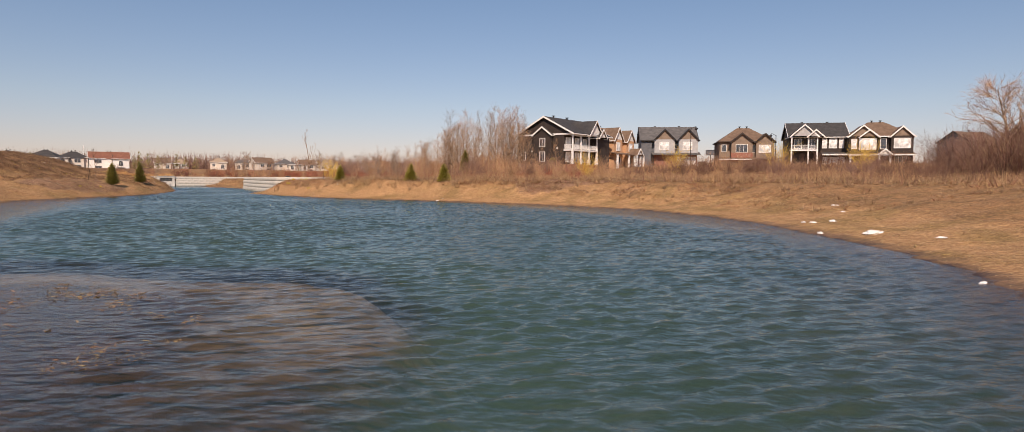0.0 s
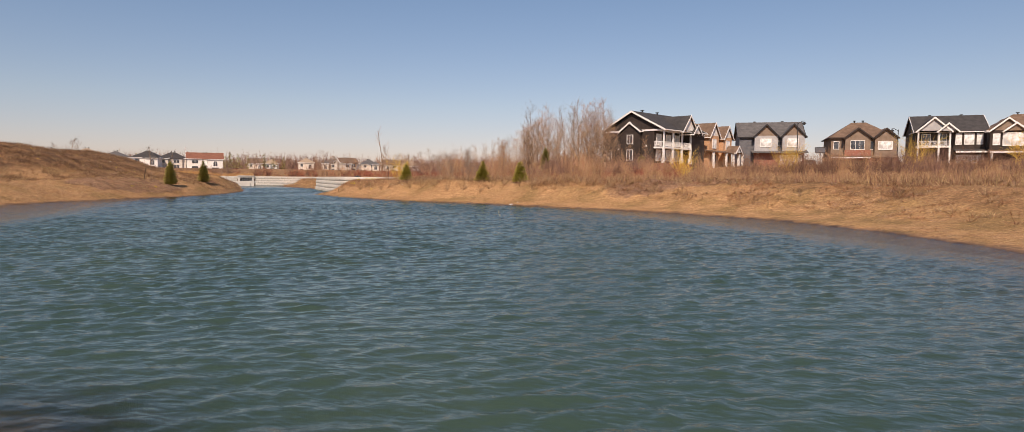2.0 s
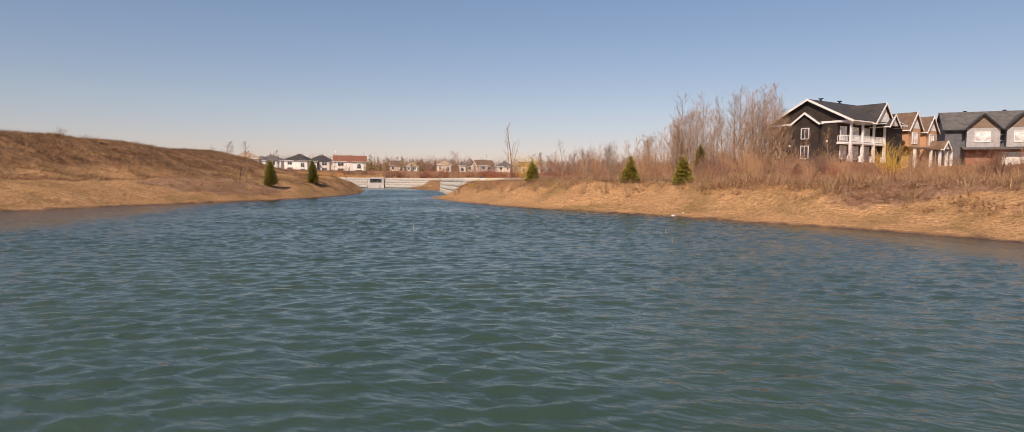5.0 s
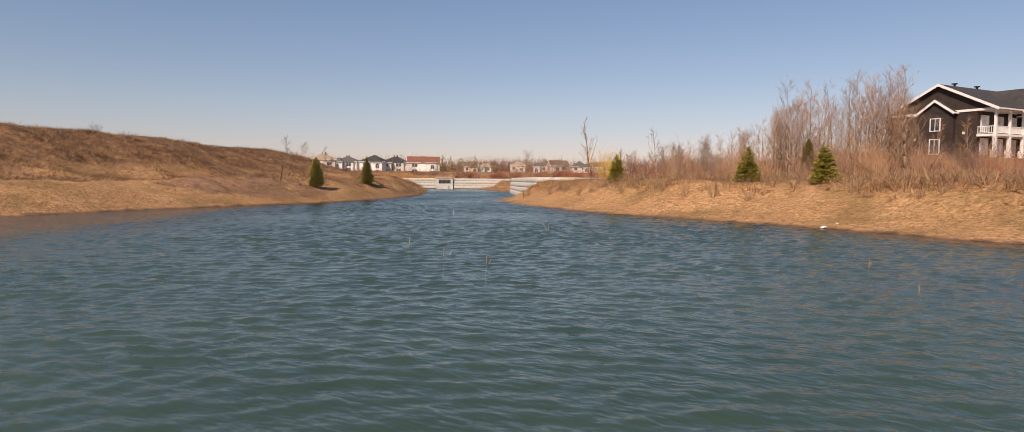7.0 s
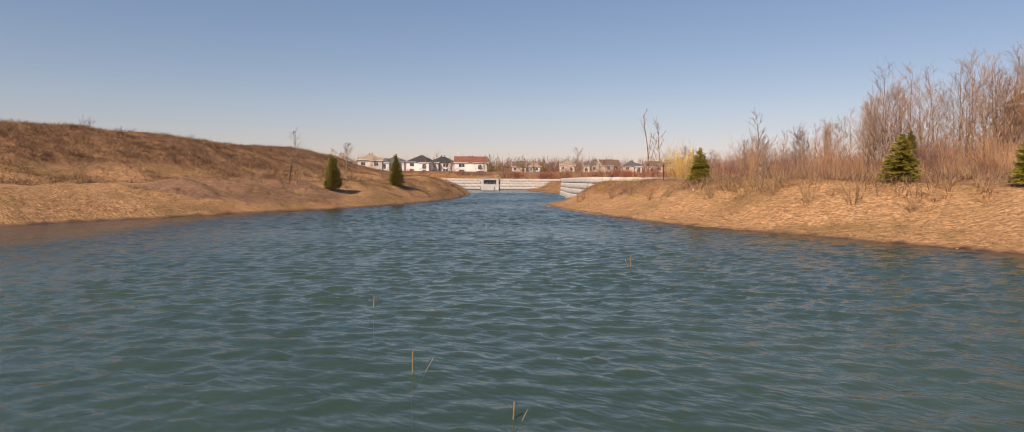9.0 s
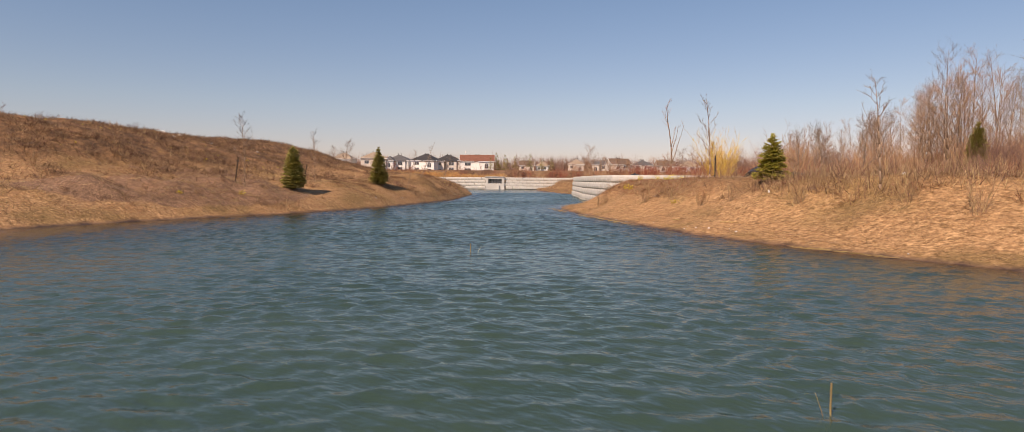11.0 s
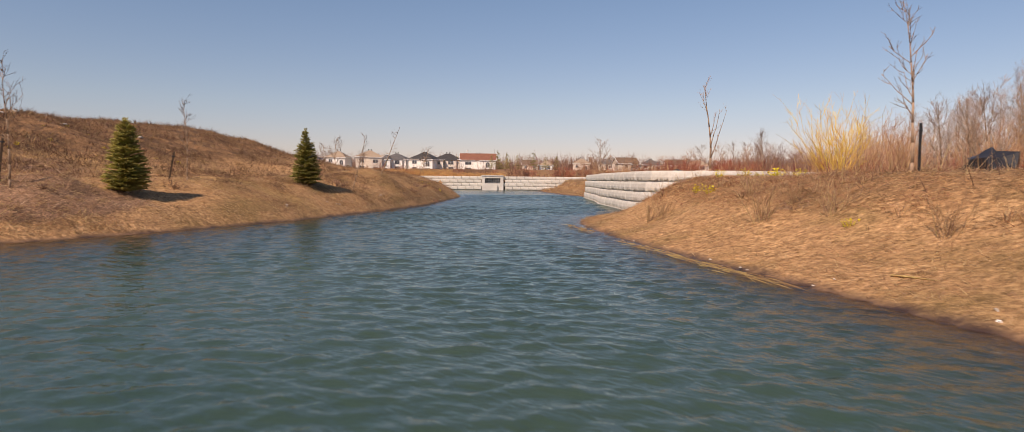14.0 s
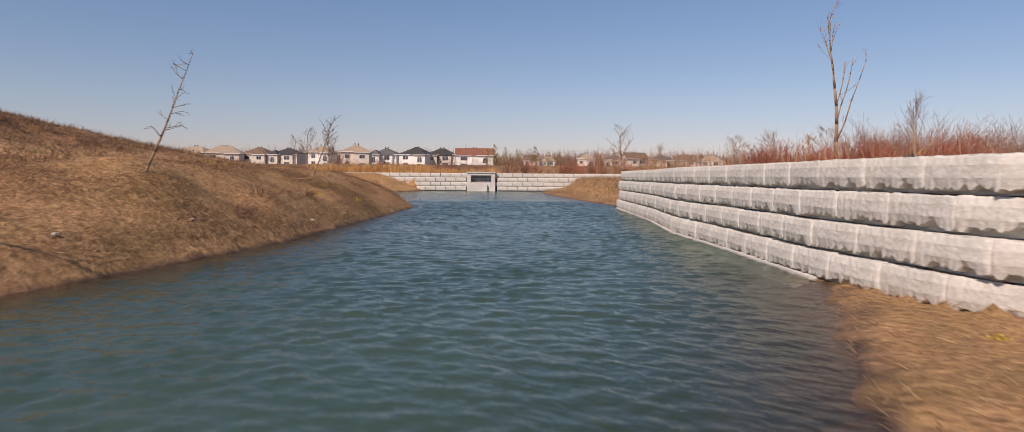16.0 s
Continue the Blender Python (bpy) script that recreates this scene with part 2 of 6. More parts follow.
BARK_GREY = plain("grey-brown bark", (0.24, 0.16, 0.105), (0.40, 0.28, 0.195), 3.0, 30.0, 0.95, 0.6, 0.02, vary=0.15)
TWIG_TAN = plain("tan twigs", (0.33, 0.185, 0.105), (0.48, 0.295, 0.175), 2.0, 20.0, 0.95, 0.0, vary=0.2, island=0.25)
TWIG_GREY = plain("grey twigs", (0.20, 0.15, 0.12), (0.32, 0.245, 0.19), 2.0, 20.0, 0.95, 0.0, vary=0.15, island=0.2)
TWIG_RED = plain("red dogwood stems", (0.22, 0.065, 0.042), (0.36, 0.12, 0.07), 2.0, 20.0, 0.8, 0.0, vary=0.2, island=0.25)
TWIG_BROWN = plain("dark brown brush stems", (0.12, 0.065, 0.045), (0.25, 0.14, 0.095), 2.0, 20.0, 0.95, 0.0, vary=0.2, island=0.25)
TWIG_PURPLE = plain("purple-brown brush twigs", (0.17, 0.095, 0.075), (0.30, 0.18, 0.14), 2.0, 20.0, 0.95, 0.0, vary=0.2, island=0.25)
TWIG_GOLD = plain("golden willow shoots", (0.60, 0.38, 0.07), (0.76, 0.52, 0.13), 2.0, 20.0, 0.8, 0.0, vary=0.12, island=0.2)
NEEDLES = plain("green spruce needles", (0.33, 0.30, 0.065), (0.54, 0.475, 0.11), 4.0, 12.0, 0.7, 0.0, vary=0.1, island=0.14, thin=0.45)
NEEDLES_DARK = plain("dark spruce needles", (0.26, 0.245, 0.075), (0.46, 0.405, 0.125), 4.0, 12.0, 0.7, 0.0, vary=0.1, island=0.14, thin=0.3)
STRAW = plain("dry straw blades", (0.38, 0.243, 0.138), (0.56, 0.385, 0.232), 1.2, 8.0, 0.8, 0.0, island=0.32, thin=0.45)
STRAW_RED = plain("reddish dry stalks", (0.33, 0.19, 0.105), (0.56, 0.345, 0.20), 0.8, 8.0, 0.85, 0.0, island=0.35, thin=0.35)
REED_GOLD = plain("golden reed blades", (0.50, 0.27, 0.11), (0.70, 0.43, 0.20), 0.5, 8.0, 0.8, 0.0, island=0.3, thin=0.35)
RUSH_YELLOW = plain("yellow floating rushes", (0.36, 0.235, 0.10), (0.56, 0.39, 0.18), 1.0, 8.0, 0.6, 0.0, island=0.35, thin=0.35)
DEAD_STALK = plain("brown dead weed stalks", (0.13, 0.075, 0.048), (0.33, 0.195, 0.115), 1.0, 8.0, 0.9, 0.0, island=0.4, thin=0.35)
STALK_GREY = plain("grey-pink dead stalks", (0.28, 0.185, 0.135), (0.52, 0.365, 0.28), 1.0, 8.0, 0.9, 0.0, island=0.35, thin=0.3)
STALK_RUST = plain("rusty weed stalks", (0.28, 0.13, 0.075), (0.52, 0.28, 0.16), 1.0, 8.0, 0.9, 0.0, island=0.35, thin=0.3)
WEED_YELLOW = plain("yellow-green weed leaves", (0.58, 0.47, 0.02), (0.80, 0.64, 0.03), 1.0, 8.0, 0.6, 0.0, island=0.3, thin=0.35)
POND_WEED = plain("brown pond weed", (0.19, 0.12, 0.065), (0.33, 0.215, 0.115), 1.0, 8.0, 0.8, 0.0, island=0.3)
FOAM = plain("white litter", (0.72, 0.71, 0.69), (0.85, 0.84, 0.82), 4.0, 30.0, 0.6, 0.3, 0.01)
STONE = plain("pale field stone", (0.36, 0.32, 0.28), (0.56, 0.51, 0.45), 3.0, 20.0, 0.9, 0.5, 0.02, vary=0.15)
TARP = plain("black plastic", (0.012, 0.012, 0.014), (0.035, 0.035, 0.04), 4.0, 30.0, 0.4, 0.3, 0.01)
SOIL = plain("dark soil", (0.07, 0.045, 0.03), (0.15, 0.1, 0.065), 2.0, 20.0, 0.95, 0.5, 0.03)
WHITE_TRIM = plain("white painted trim", (0.74, 0.73, 0.71), (0.82, 0.81, 0.79), 2.0, 30.0, 0.55, 0.05, 0.002)
GLASS = glass_material("window glass", (0.03, 0.035, 0.045))
BLIND = glass_material("window glass with blinds", (0.45, 0.45, 0.44), 0.1)
ROOF_DARK = siding_material("charcoal shingles", (0.03, 0.029, 0.03), (0.055, 0.052, 0.052), 0.14)
ROOF_GREY = siding_material("grey shingles", (0.075, 0.072, 0.073), (0.125, 0.12, 0.118), 0.14)
ROOF_BROWN = siding_material("brown shingles", (0.12, 0.075, 0.05), (0.19, 0.125, 0.085), 0.14)
ROOF_RED = siding_material("rust-red shingles", (0.17, 0.065, 0.04), (0.25, 0.105, 0.065), 0.14)
ROOF_TAN = siding_material("tan shingles", (0.27, 0.2, 0.145), (0.36, 0.28, 0.2), 0.14)
SIDE_CHAR = siding_material("dark brown siding", (0.032, 0.022, 0.018), (0.048, 0.034, 0.028))
SIDE_GREY = siding_material("slate grey siding", (0.10, 0.105, 0.12), (0.15, 0.155, 0.17))
SIDE_PALE = siding_material("pale grey siding", (0.36, 0.36, 0.37), (0.46, 0.46, 0.46))
SIDE_TAUPE = siding_material("taupe siding", (0.2, 0.145, 0.105), (0.27, 0.2, 0.15))
SIDE_BEIGE = siding_material("beige siding", (0.58, 0.52, 0.45), (0.68, 0.62, 0.55))
SIDE_WHITE = siding_material("white siding", (0.74, 0.73, 0.70), (0.82, 0.81, 0.78))
BRICK_ORANGE = brick_material("orange brick", (0.42, 0.21, 0.11), (0.55, 0.31, 0.17), (0.6, 0.5, 0.4))
BRICK_RED = brick_material("red brick", (0.22, 0.07, 0.045), (0.3, 0.105, 0.07), (0.4, 0.35, 0.3))
CEDAR = plain("orange cedar boards", (0.42, 0.2, 0.08), (0.55, 0.29, 0.13), 1.0, 14.0, 0.8, 0.3, 0.01)



# ---------------------------------------------------------------- mesh helpers
class Mesher:
    def __init__(self):
        self.v, self.f = [], []

    def add(self, verts, faces):
        n = len(self.v)
        self.v.extend(verts)
        self.f.extend(tuple(i + n for i in f) for f in faces)
        return self

    def box(self, x0, x1, y0, y1, z0, z1):
        return self.add([(x, y, z) for z in (z0, z1) for y in (y0, y1) for x in (x0, x1)],
                        [(0, 2, 3, 1), (4, 5, 7, 6), (0, 1, 5, 4), (2, 6, 7, 3), (0, 4, 6, 2), (1, 3, 7, 5)])

    def tube(self, a, b, ra, rb, n=5):
        a, b = Vector(a), Vector(b)
        d = (b - a).normalized()
        u = d.orthogonal().normalized()
        w = d.cross(u)
        ring = [(math.cos(2 * math.pi * i / n), math.sin(2 * math.pi * i / n)) for i in range(n)]
        pts = [tuple(a + (u * c + w * s) * ra) for c, s in ring] + [tuple(b + (u * c + w * s) * rb) for c, s in ring]
        caps = [] if n == 3 else [tuple(reversed(range(n))), tuple(range(n, 2 * n))]
        return self.add(pts, [(i, (i + 1) % n, n + (i + 1) % n, n + i) for i in range(n)] + caps)

    def slab(self, a, b, c, d, thick):
        """A plate with the top corners a b c d, counter-clockwise from above."""
        top = [Vector(p) for p in (a, b, c, d)]
        low = [p - Vector((0, 0, thick)) for p in top]
        return self.add([tuple(p) for p in top + low], [(0, 1, 2, 3), (7, 6, 5, 4), (0, 4, 5, 1), (1, 5, 6, 2), (2, 6, 7, 3), (3, 7, 4, 0)])

    def mesh(self, name, material, smooth=False):
        me = bpy.data.meshes.new(name)
        me.from_pydata(self.v, [], self.f)
        me.materials.append(material)
        if smooth:
            me.shade_smooth()
        me.update()
        return me


def part(name, m, material, parent, label="", smooth=False):
    ob = new(name, m.mesh(name, material, smooth) if isinstance(m, Mesher) else m)
    ob.parent = parent
    return tagged(ob, label)


def thing(name, m, label, category, group="", kind=""):
    ob = new(name)
    ob.empty_display_size = 0.3
    ob.matrix_basis = m
    return tagged(ob, label, category, group, kind)


def quick_mesh(name, verts, tris, material):
    """A mesh from arrays of places and triangles."""
    me = bpy.data.meshes.new(name)
    me.vertices.add(len(verts))
    me.vertices.foreach_set("co", np.asarray(verts, np.float32).ravel())
    me.loops.add(3 * len(tris))
    me.loops.foreach_set("vertex_index", np.asarray(tris, np.int32).ravel())
    me.polygons.add(len(tris))
    me.polygons.foreach_set("loop_start", np.arange(0, 3 * len(tris), 3, dtype=np.int32))
    me.materials.append(material)
    me.update(calc_edges=True)
    return me


# ---------------------------------------------------------------- the land
RIGHT_SHORE = [(9.0, -14), (10.2, 0), (11.5, 6.3), (12.6, 9.3), (13.1, 12.8), (13.4, 19), (13.1, 25.2), (12.2, 30.5), (9.8, 36.8), (6.3, 40.8),
               (2.2, 44.6), (-1.6, 47.0), (-6.5, 50.6), (-9.2, 52.2), (-15.2, 54.9), (-19.0, 57.4), (-21.6, 60.0), (-24.2, 62.5), (-27.0, 65.4),
               (-29.6, 68.2), (-31.5, 71.2), (-32.4, 74.2), (-33.0, 77.2), (-33.7, 80.5)]
WALL_LINE = [(-24.5, 86.0), (-24.9, 82.4), (-26.0, 79.8), (-27.6, 78.2), (-29.5, 77.5), (-31.4, 78.0), (-33.7, 80.5), (-36.4, 84.4), (-38.8, 87.6), (-41.5, 92.4),
             (-43.7, 95.8), (-45.4, 98.4), (-46.8, 100.6), (-47.0, 102.6), (-45.8, 104.4), (-43.5, 105.8)]
FAR_SPIT = [(-47.9, 103.2), (-51.2, 106.1), (-56.8, 113.0), (-62.5, 119.5), (-67.5, 126.0), (-69.5, 131.5)]
FAR_AXIS, FAR_RIGHT, FAR_MID = Vector((-0.565, 0.823)), Vector((0.823, 0.565)), Vector((-73.0, 128.9))
LEFT_SHORE = [(-85.0, 120.6), (-81.0, 116.4), (-78.0, 107.5), (-70.0, 102.0), (-62.5, 98.4), (-59.0, 96.7), (-55.7, 94.2), (-52.8, 90.0), (-49.0, 84.0), (-45.85, 79.2), (-43.55, 74.4),
              (-41.55, 69.8), (-39.25, 64.4), (-37.75, 58.4), (-37.0, 50.0), (-36.0, 42.0), (-34.0, 32.0), (-31.0, 22.0), (-27.0, 5.0), (-19.0, -14.0), (-6.0, -24.0), (5.0, -22.0)]
WATER_EDGE = RIGHT_SHORE + WALL_LINE[7:13] + FAR_SPIT + LEFT_SHORE


def lattice(x, y, seed):
    ix, iy = np.floor(x), np.floor(y)
    fx, fy = x - ix, y - iy
    fx, fy = fx * fx * (3 - 2 * fx), fy * fy * (3 - 2 * fy)

    def h(a, b):
        v = np.sin(a * 127.1 + b * 311.7 + seed * 74.7) * 43758.5453
        return v - np.floor(v)

    return (h(ix, iy) * (1 - fx) + h(ix + 1, iy) * fx) * (1 - fy) + (h(ix, iy + 1) * (1 - fx) + h(ix + 1, iy + 1) * fx) * fy - 0.5


def smooth(v):
    v = np.clip(v, 0, 1)
    return v * v * (3 - 2 * v)


def line_distance(x, y, pts, closed=False):
    best = np.full(x.shape, 1e9)
    ends = list(zip(pts, pts[1:] + (pts[:1] if closed else [])))
    for (ax, ay), (bx, by) in ends[:None if closed else len(pts) - 1]:
        dx, dy = bx - ax, by - ay
        u = np.clip(((x - ax) * dx + (y - ay) * dy) / (dx * dx + dy * dy), 0, 1)
        best = np.minimum(best, np.hypot(x - ax - u * dx, y - ay - u * dy))
    return best


def inside(x, y, pts):
    odd = np.zeros(x.shape, bool)
    for (ax, ay), (bx, by) in zip(pts, pts[1:] + pts[:1]):
        if ay != by:
            odd ^= ((ay > y) != (by > y)) & (x < (bx - ax) * (y - ay) / (by - ay) + ax)
    return odd


CREST_Y = [-20, 20, 45, 52, 59, 64, 73, 80, 92, 100, 112]
CREST_Z = [4.3, 5.1, 5.1, 4.95, 4.75, 4.5, 4.85, 4.3, 2.5, 2.2, 2.1]
BEHIND_WALL = WALL_LINE + [(-36.0, 112.0), (-15.0, 100.0)]


def land(x, y):
    """Height of the ground or pond bed, how far the hill's soil reaches, and bare patches."""
    x, y = np.asarray(x, float), np.asarray(y, float)
    wet = inside(x, y, WATER_EDGE)
    natural = np.minimum(np.minimum(line_distance(x, y, RIGHT_SHORE), line_distance(x, y, LEFT_SHORE)), line_distance(x, y, FAR_SPIT))
    s = natural + 0.45 * lattice(x * 0.55, y * 0.55, 3) * np.clip(natural, 0, 1.5)
    bumps = 0.34 * lattice(x * 0.3, y * 0.3, 1) + 0.2 * lattice(x * 0.9, y * 0.9, 2) + 0.13 * lattice(x * 1.9, y * 1.9, 5)
    left = line_distance(x, y, LEFT_SHORE) < np.minimum(line_distance(x, y, RIGHT_SHORE), line_distance(x, y, FAR_SPIT))
    # right bank: a low rim, then a slope up to a level top
    width = np.interp(y, [-10, 15, 30, 42, 50, 55, 70, 78], [15, 14, 12, 7.5, 5.2, 4.6, 4.4, 3.9])
    rise = 0.12 * smooth(s / np.interp(y, [20, 32], [1.3, 0.5])) + 1.62 * smooth(np.clip(s / width, 0, 2) ** np.interp(y, [70, 75], [1.1, 2.1]))
    top = 1.2 * smooth((s - 14) / 40) + 2.2 * smooth((s - 40) / 45)
    right_z = rise * np.interp(y, [63, 70, 76], [1.0, 0.96, 0.82]) + top * smooth((x + 30) / 25) + 0.6 * bumps * smooth(s / 4)
    # left bank: a low terrace below a long mound
    crest = np.interp(y, CREST_Y, CREST_Z)
    shelf = np.interp(y, [40, 56, 60, 63, 68, 72, 76, 84, 92, 97], [1.3, 1.4, 1.3, 1.45, 1.35, 1.5, 1.8, 1.85, 1.6, 1.3])
    brow = np.clip(s / np.interp(y, [50, 60, 64, 68, 72, 76, 84, 92], [4.8, 4.4, 4.2, 3.8, 3.4, 3.4, 3.6, 4.0]), 0, 1)
    left_z = 0.12 * smooth(s / 0.5) + shelf * (1 - (1 - brow) ** 1.45) + (crest - shelf - 0.12) * smooth((s - 4.5) / 13.5) - (crest - 2.4) * smooth((s - 24) / 40)
    left_z += (0.7 * bumps + 0.10 * lattice(x * 1.3, y * 1.3, 6)) * smooth(s / 3)
    z = np.where(left, left_z, right_z)
    # far ground rises a little towards the houses
    ahead = (x - FAR_MID.x) * FAR_AXIS.x + (y - FAR_MID.y) * FAR_AXIS.y
    side = (x - FAR_MID.x) * FAR_RIGHT.x + (y - FAR_MID.y) * FAR_RIGHT.y
    beyond = ahead > 0.45
    far_z = 1.94 * smooth((ahead - 0.9) / 0.5) + 3.1 * smooth((ahead - 20) / 110) + bumps * 0.5 * smooth(ahead / 8)
    z = np.where(beyond & (side > -40) & (side < 40), far_z, z)
    z = np.where(beyond & (np.abs(side) >= 40), np.maximum(z * 0 + 1.94 + 3.1 * smooth((ahead - 20) / 110), np.where(side > 0, right_z, 0)), z)
    knoll = 2.0 * smooth(1.2 - np.hypot((side + 16.8) / 6.6, (ahead + 1.2) / 4.2)) * (ahead < 0.35)
    back = inside(x, y, BEHIND_WALL)
    z = np.where(back, 1.93 * smooth((line_distance(x, y, WALL_LINE) - 0.35) / 0.35) + 0.25 * bumps * smooth((line_distance(x, y, WALL_LINE) - 1) / 3), z)
    # pond bed
    steep = np.where(left, np.interp(y, [42, 60, 68], [0.06, 0.2, 0.5]), np.interp(y, [30, 52], [0.2, 0.5]))
    bed = -(np.where(left, np.interp(y, [48, 62], [0.012, 0.05]), 0.05) + steep * natural + 0.10 * np.clip(natural - 5, 0, 20) * left)
    shoal = (np.abs((x + 6.0) / 7.9) ** 2.8 + np.abs((y - 2.0) / 6.9) ** 2.8) ** (1 / 2.8) + 0.12 * lattice(x * 0.7, y * 0.7, 8) + 0.12 * lattice(x * 0.28, y * 0.28, 12)
    bed = np.maximum(bed, -0.10 - 0.10 * smooth((shoal - 0.5) / 0.4) - 1.4 * smooth((shoal - 0.92) / 0.32) + 0.06 * lattice(x * 0.8, y * 0.8, 9))
    sand = smooth((shoal - 0.52) / 0.3) * (shoal < 1.4) * wet * (0.3 + 0.7 * smooth((y - 1.5) / 3.5))
    bed = np.maximum(bed, -1.7)
    z = np.where(wet, bed, np.maximum(z, 0.03))
    z = np.where((ahead > -1.5) & (ahead < 0.7) & (side > -11) & (side < 4), np.minimum(z, -0.5), z)
    z = np.where((knoll > 0.12) & (ahead > -8), np.maximum(z, knoll - 0.1), z)
    hill = np.where(left & ~wet, smooth((s - 6.5) / 5), 0)
    patch = (smooth((1.1 - np.hypot((x + 40.0) / 2.2, (y - 53.5) / 7.0)) / 0.4) + smooth((1.1 - np.hypot((x - 8.5) / 8.0, (y - 48.5) / 2.6)) / 0.5)) * ~wet
    z = z + patch * ~wet * (0.12 + 0.5 * lattice(x * 1.1, y * 1.1, 61) + 0.3 * lattice(x * 2.4, y * 2.4, 62)) * 0.7
    patch = patch + 0.6 * left * ~wet * smooth((lattice(x * 0.24, y * 0.17, 71) - 0.06) / 0.16) * smooth((s - 2.2) / 1.0) * smooth((9.5 - s) / 1.5) * (y > 28) * smooth((72 - y) / 8)
    dark = smooth((s - np.interp(y, [56, 64], [4.0, 1.7])) / np.interp(y, [56, 64], [2.0, 1.2])) * ~left * ~wet * 0.55
    return z, np.maximum(hill, dark), patch, sand


def ground_z(x, y):
    return float(land(np.array([x]), np.array([y]))[0][0])


def spread(lo, hi, step, ratio, reach):
    mid = list(np.arange(lo, hi + step / 2, step))
    out, d = [], step
    while d < reach:
        d *= ratio
        out.append(d)
    total = np.cumsum(out)
    total = total[total < reach]
    return np.array(sorted([lo - v for v in total] + mid + [hi + v for v in total]))


gx, gy = spread(-92, 22, 0.42, 1.11, 2600), spread(-14, 136, 0.42, 1.11, 2600)
GX, GY = np.meshgrid(gx, gy)
GZ, HILL, PATCH, SAND = land(GX.ravel(), GY.ravel())
nx, ny = len(gx), len(gy)
idx = np.arange(nx * ny).reshape(ny, nx)
a, b, c, d = idx[:-1, :-1].ravel(), idx[:-1, 1:].ravel(), idx[1:, 1:].ravel(), idx[1:, :-1].ravel()
tris = np.concatenate([np.stack([a, b, c], 1), np.stack([a, c, d], 1)])
ground = new("ground", quick_mesh("ground", np.stack([GX.ravel(), GY.ravel(), GZ], 1), tris, GROUND))
ground.data.shade_smooth()
for key, values in (("hill", HILL), ("bare", PATCH), ("sand", SAND)):
    ground.data.attributes.new(key, "FLOAT", "POINT").data.foreach_set("value", values.astype(np.float32))
tagged(ground, "straw-coloured spring ground with muddy pond banks", "ground", kind="structure")

# the waves by the middle of the pond are shaped; the wide rest is ruffled by its material
MIDWAY = [(6.5, -12.0), (3.2, 3.0), (-1.0, 14.0), (-7.5, 30.0), (-16.0, 44.0), (-26.5, 60.0), (-34.0, 71.5), (-41.5, 82.0), (-50.0, 95.0), (-58.0, 106.0)]
REACH = 15.0
wx, wy = np.arange(-96, 22, 0.6), np.arange(-34, 146, 0.6)
WX, WY = np.meshgrid(wx, wy)
WZ = land(WX.ravel(), WY.ravel())[0]
nx, ny = len(wx), len(wy)
idx = np.arange(nx * ny).reshape(ny, nx)
a, b, c, d = idx[:-1, :-1].ravel(), idx[:-1, 1:].ravel(), idx[1:, 1:].ravel(), idx[1:, :-1].ravel()
tris = np.concatenate([np.stack([a, b, c], 1), np.stack([a, c, d], 1)])
tris = tris[(WZ[tris] < 0.25).any(1)]
off = line_distance(WX.ravel(), WY.ravel(), MIDWAY[1:-1])
tris = tris[~(off[tris] < REACH - 0.9).all(1)]
water = new("water", quick_mesh("water", np.stack([WX.ravel(), WY.ravel(), 0 * WZ], 1), tris, WATER_WIDE))
water.data.attributes.new("depth", "FLOAT", "POINT").data.foreach_set("value", np.clip(-WZ, 0, 3).astype(np.float32))
tagged(water, "rippled blue-green pond water, brown in the shallows", "water", kind="structure")

mw = np.array(MIDWAY)
run = np.concatenate([[0], np.cumsum(np.hypot(*np.diff(mw, axis=0).T))])
ss = np.arange(0, run[-1], 0.075)
kern = np.hanning(137) / np.hanning(137).sum()
cx, cy = (np.convolve(np.pad(np.interp(ss, run, mw[:, k]), 68, mode="reflect", reflect_type="odd"), kern, "valid") for k in (0, 1))
tx, ty = np.gradient(cx), np.gradient(cy)
tl = np.hypot(tx, ty)
ll = np.arange(-REACH, REACH + 0.01, 0.12)
WX = (cx[:, None] + (ty / tl)[:, None] * ll[None, :])
WY = (cy[:, None] - (tx / tl)[:, None] * ll[None, :])
wave, wr = np.zeros(WX.shape), np.random.RandomState(4)
gust = 1.0 + 0.8 * (lattice(WX * 0.16, WY * 0.16, 21) + 0.6 * lattice(WX * 0.5, WY * 0.5, 22))
for i in range(44):
    length = 0.18 * (0.56 / 0.18) ** (wr.rand() ** 1.4)
    heading = radians(104) + wr.randn() * radians(25)
    if i % 4 == 3:
        heading += radians(48)
    k = 2 * math.pi / length
    bendy = 0.5 * lattice(WX * 0.35 + i, WY * 0.35, 30 + i)
    arg = k * (WX * math.cos(heading) + WY * math.sin(heading)) + wr.rand() * 6.28 + bendy * 5.0
    swell = np.interp(WY, [6, 26], [1.15, 1.05]) if length > 0.34 else 1.0
    wave += swell * 0.0026 * (length / 0.4) ** 0.9 * (np.exp(0.9 * np.sin(arg)) - 1.21)
bed = land(WX.ravel(), WY.ravel())[0].reshape(WX.shape)
wave *= gust * smooth((REACH - np.abs(ll))[None, :] / 3.0) * smooth((-bed + 0.03) / 0.14) * (0.7 + 0.3 * smooth((-bed - 0.3) / 0.4))
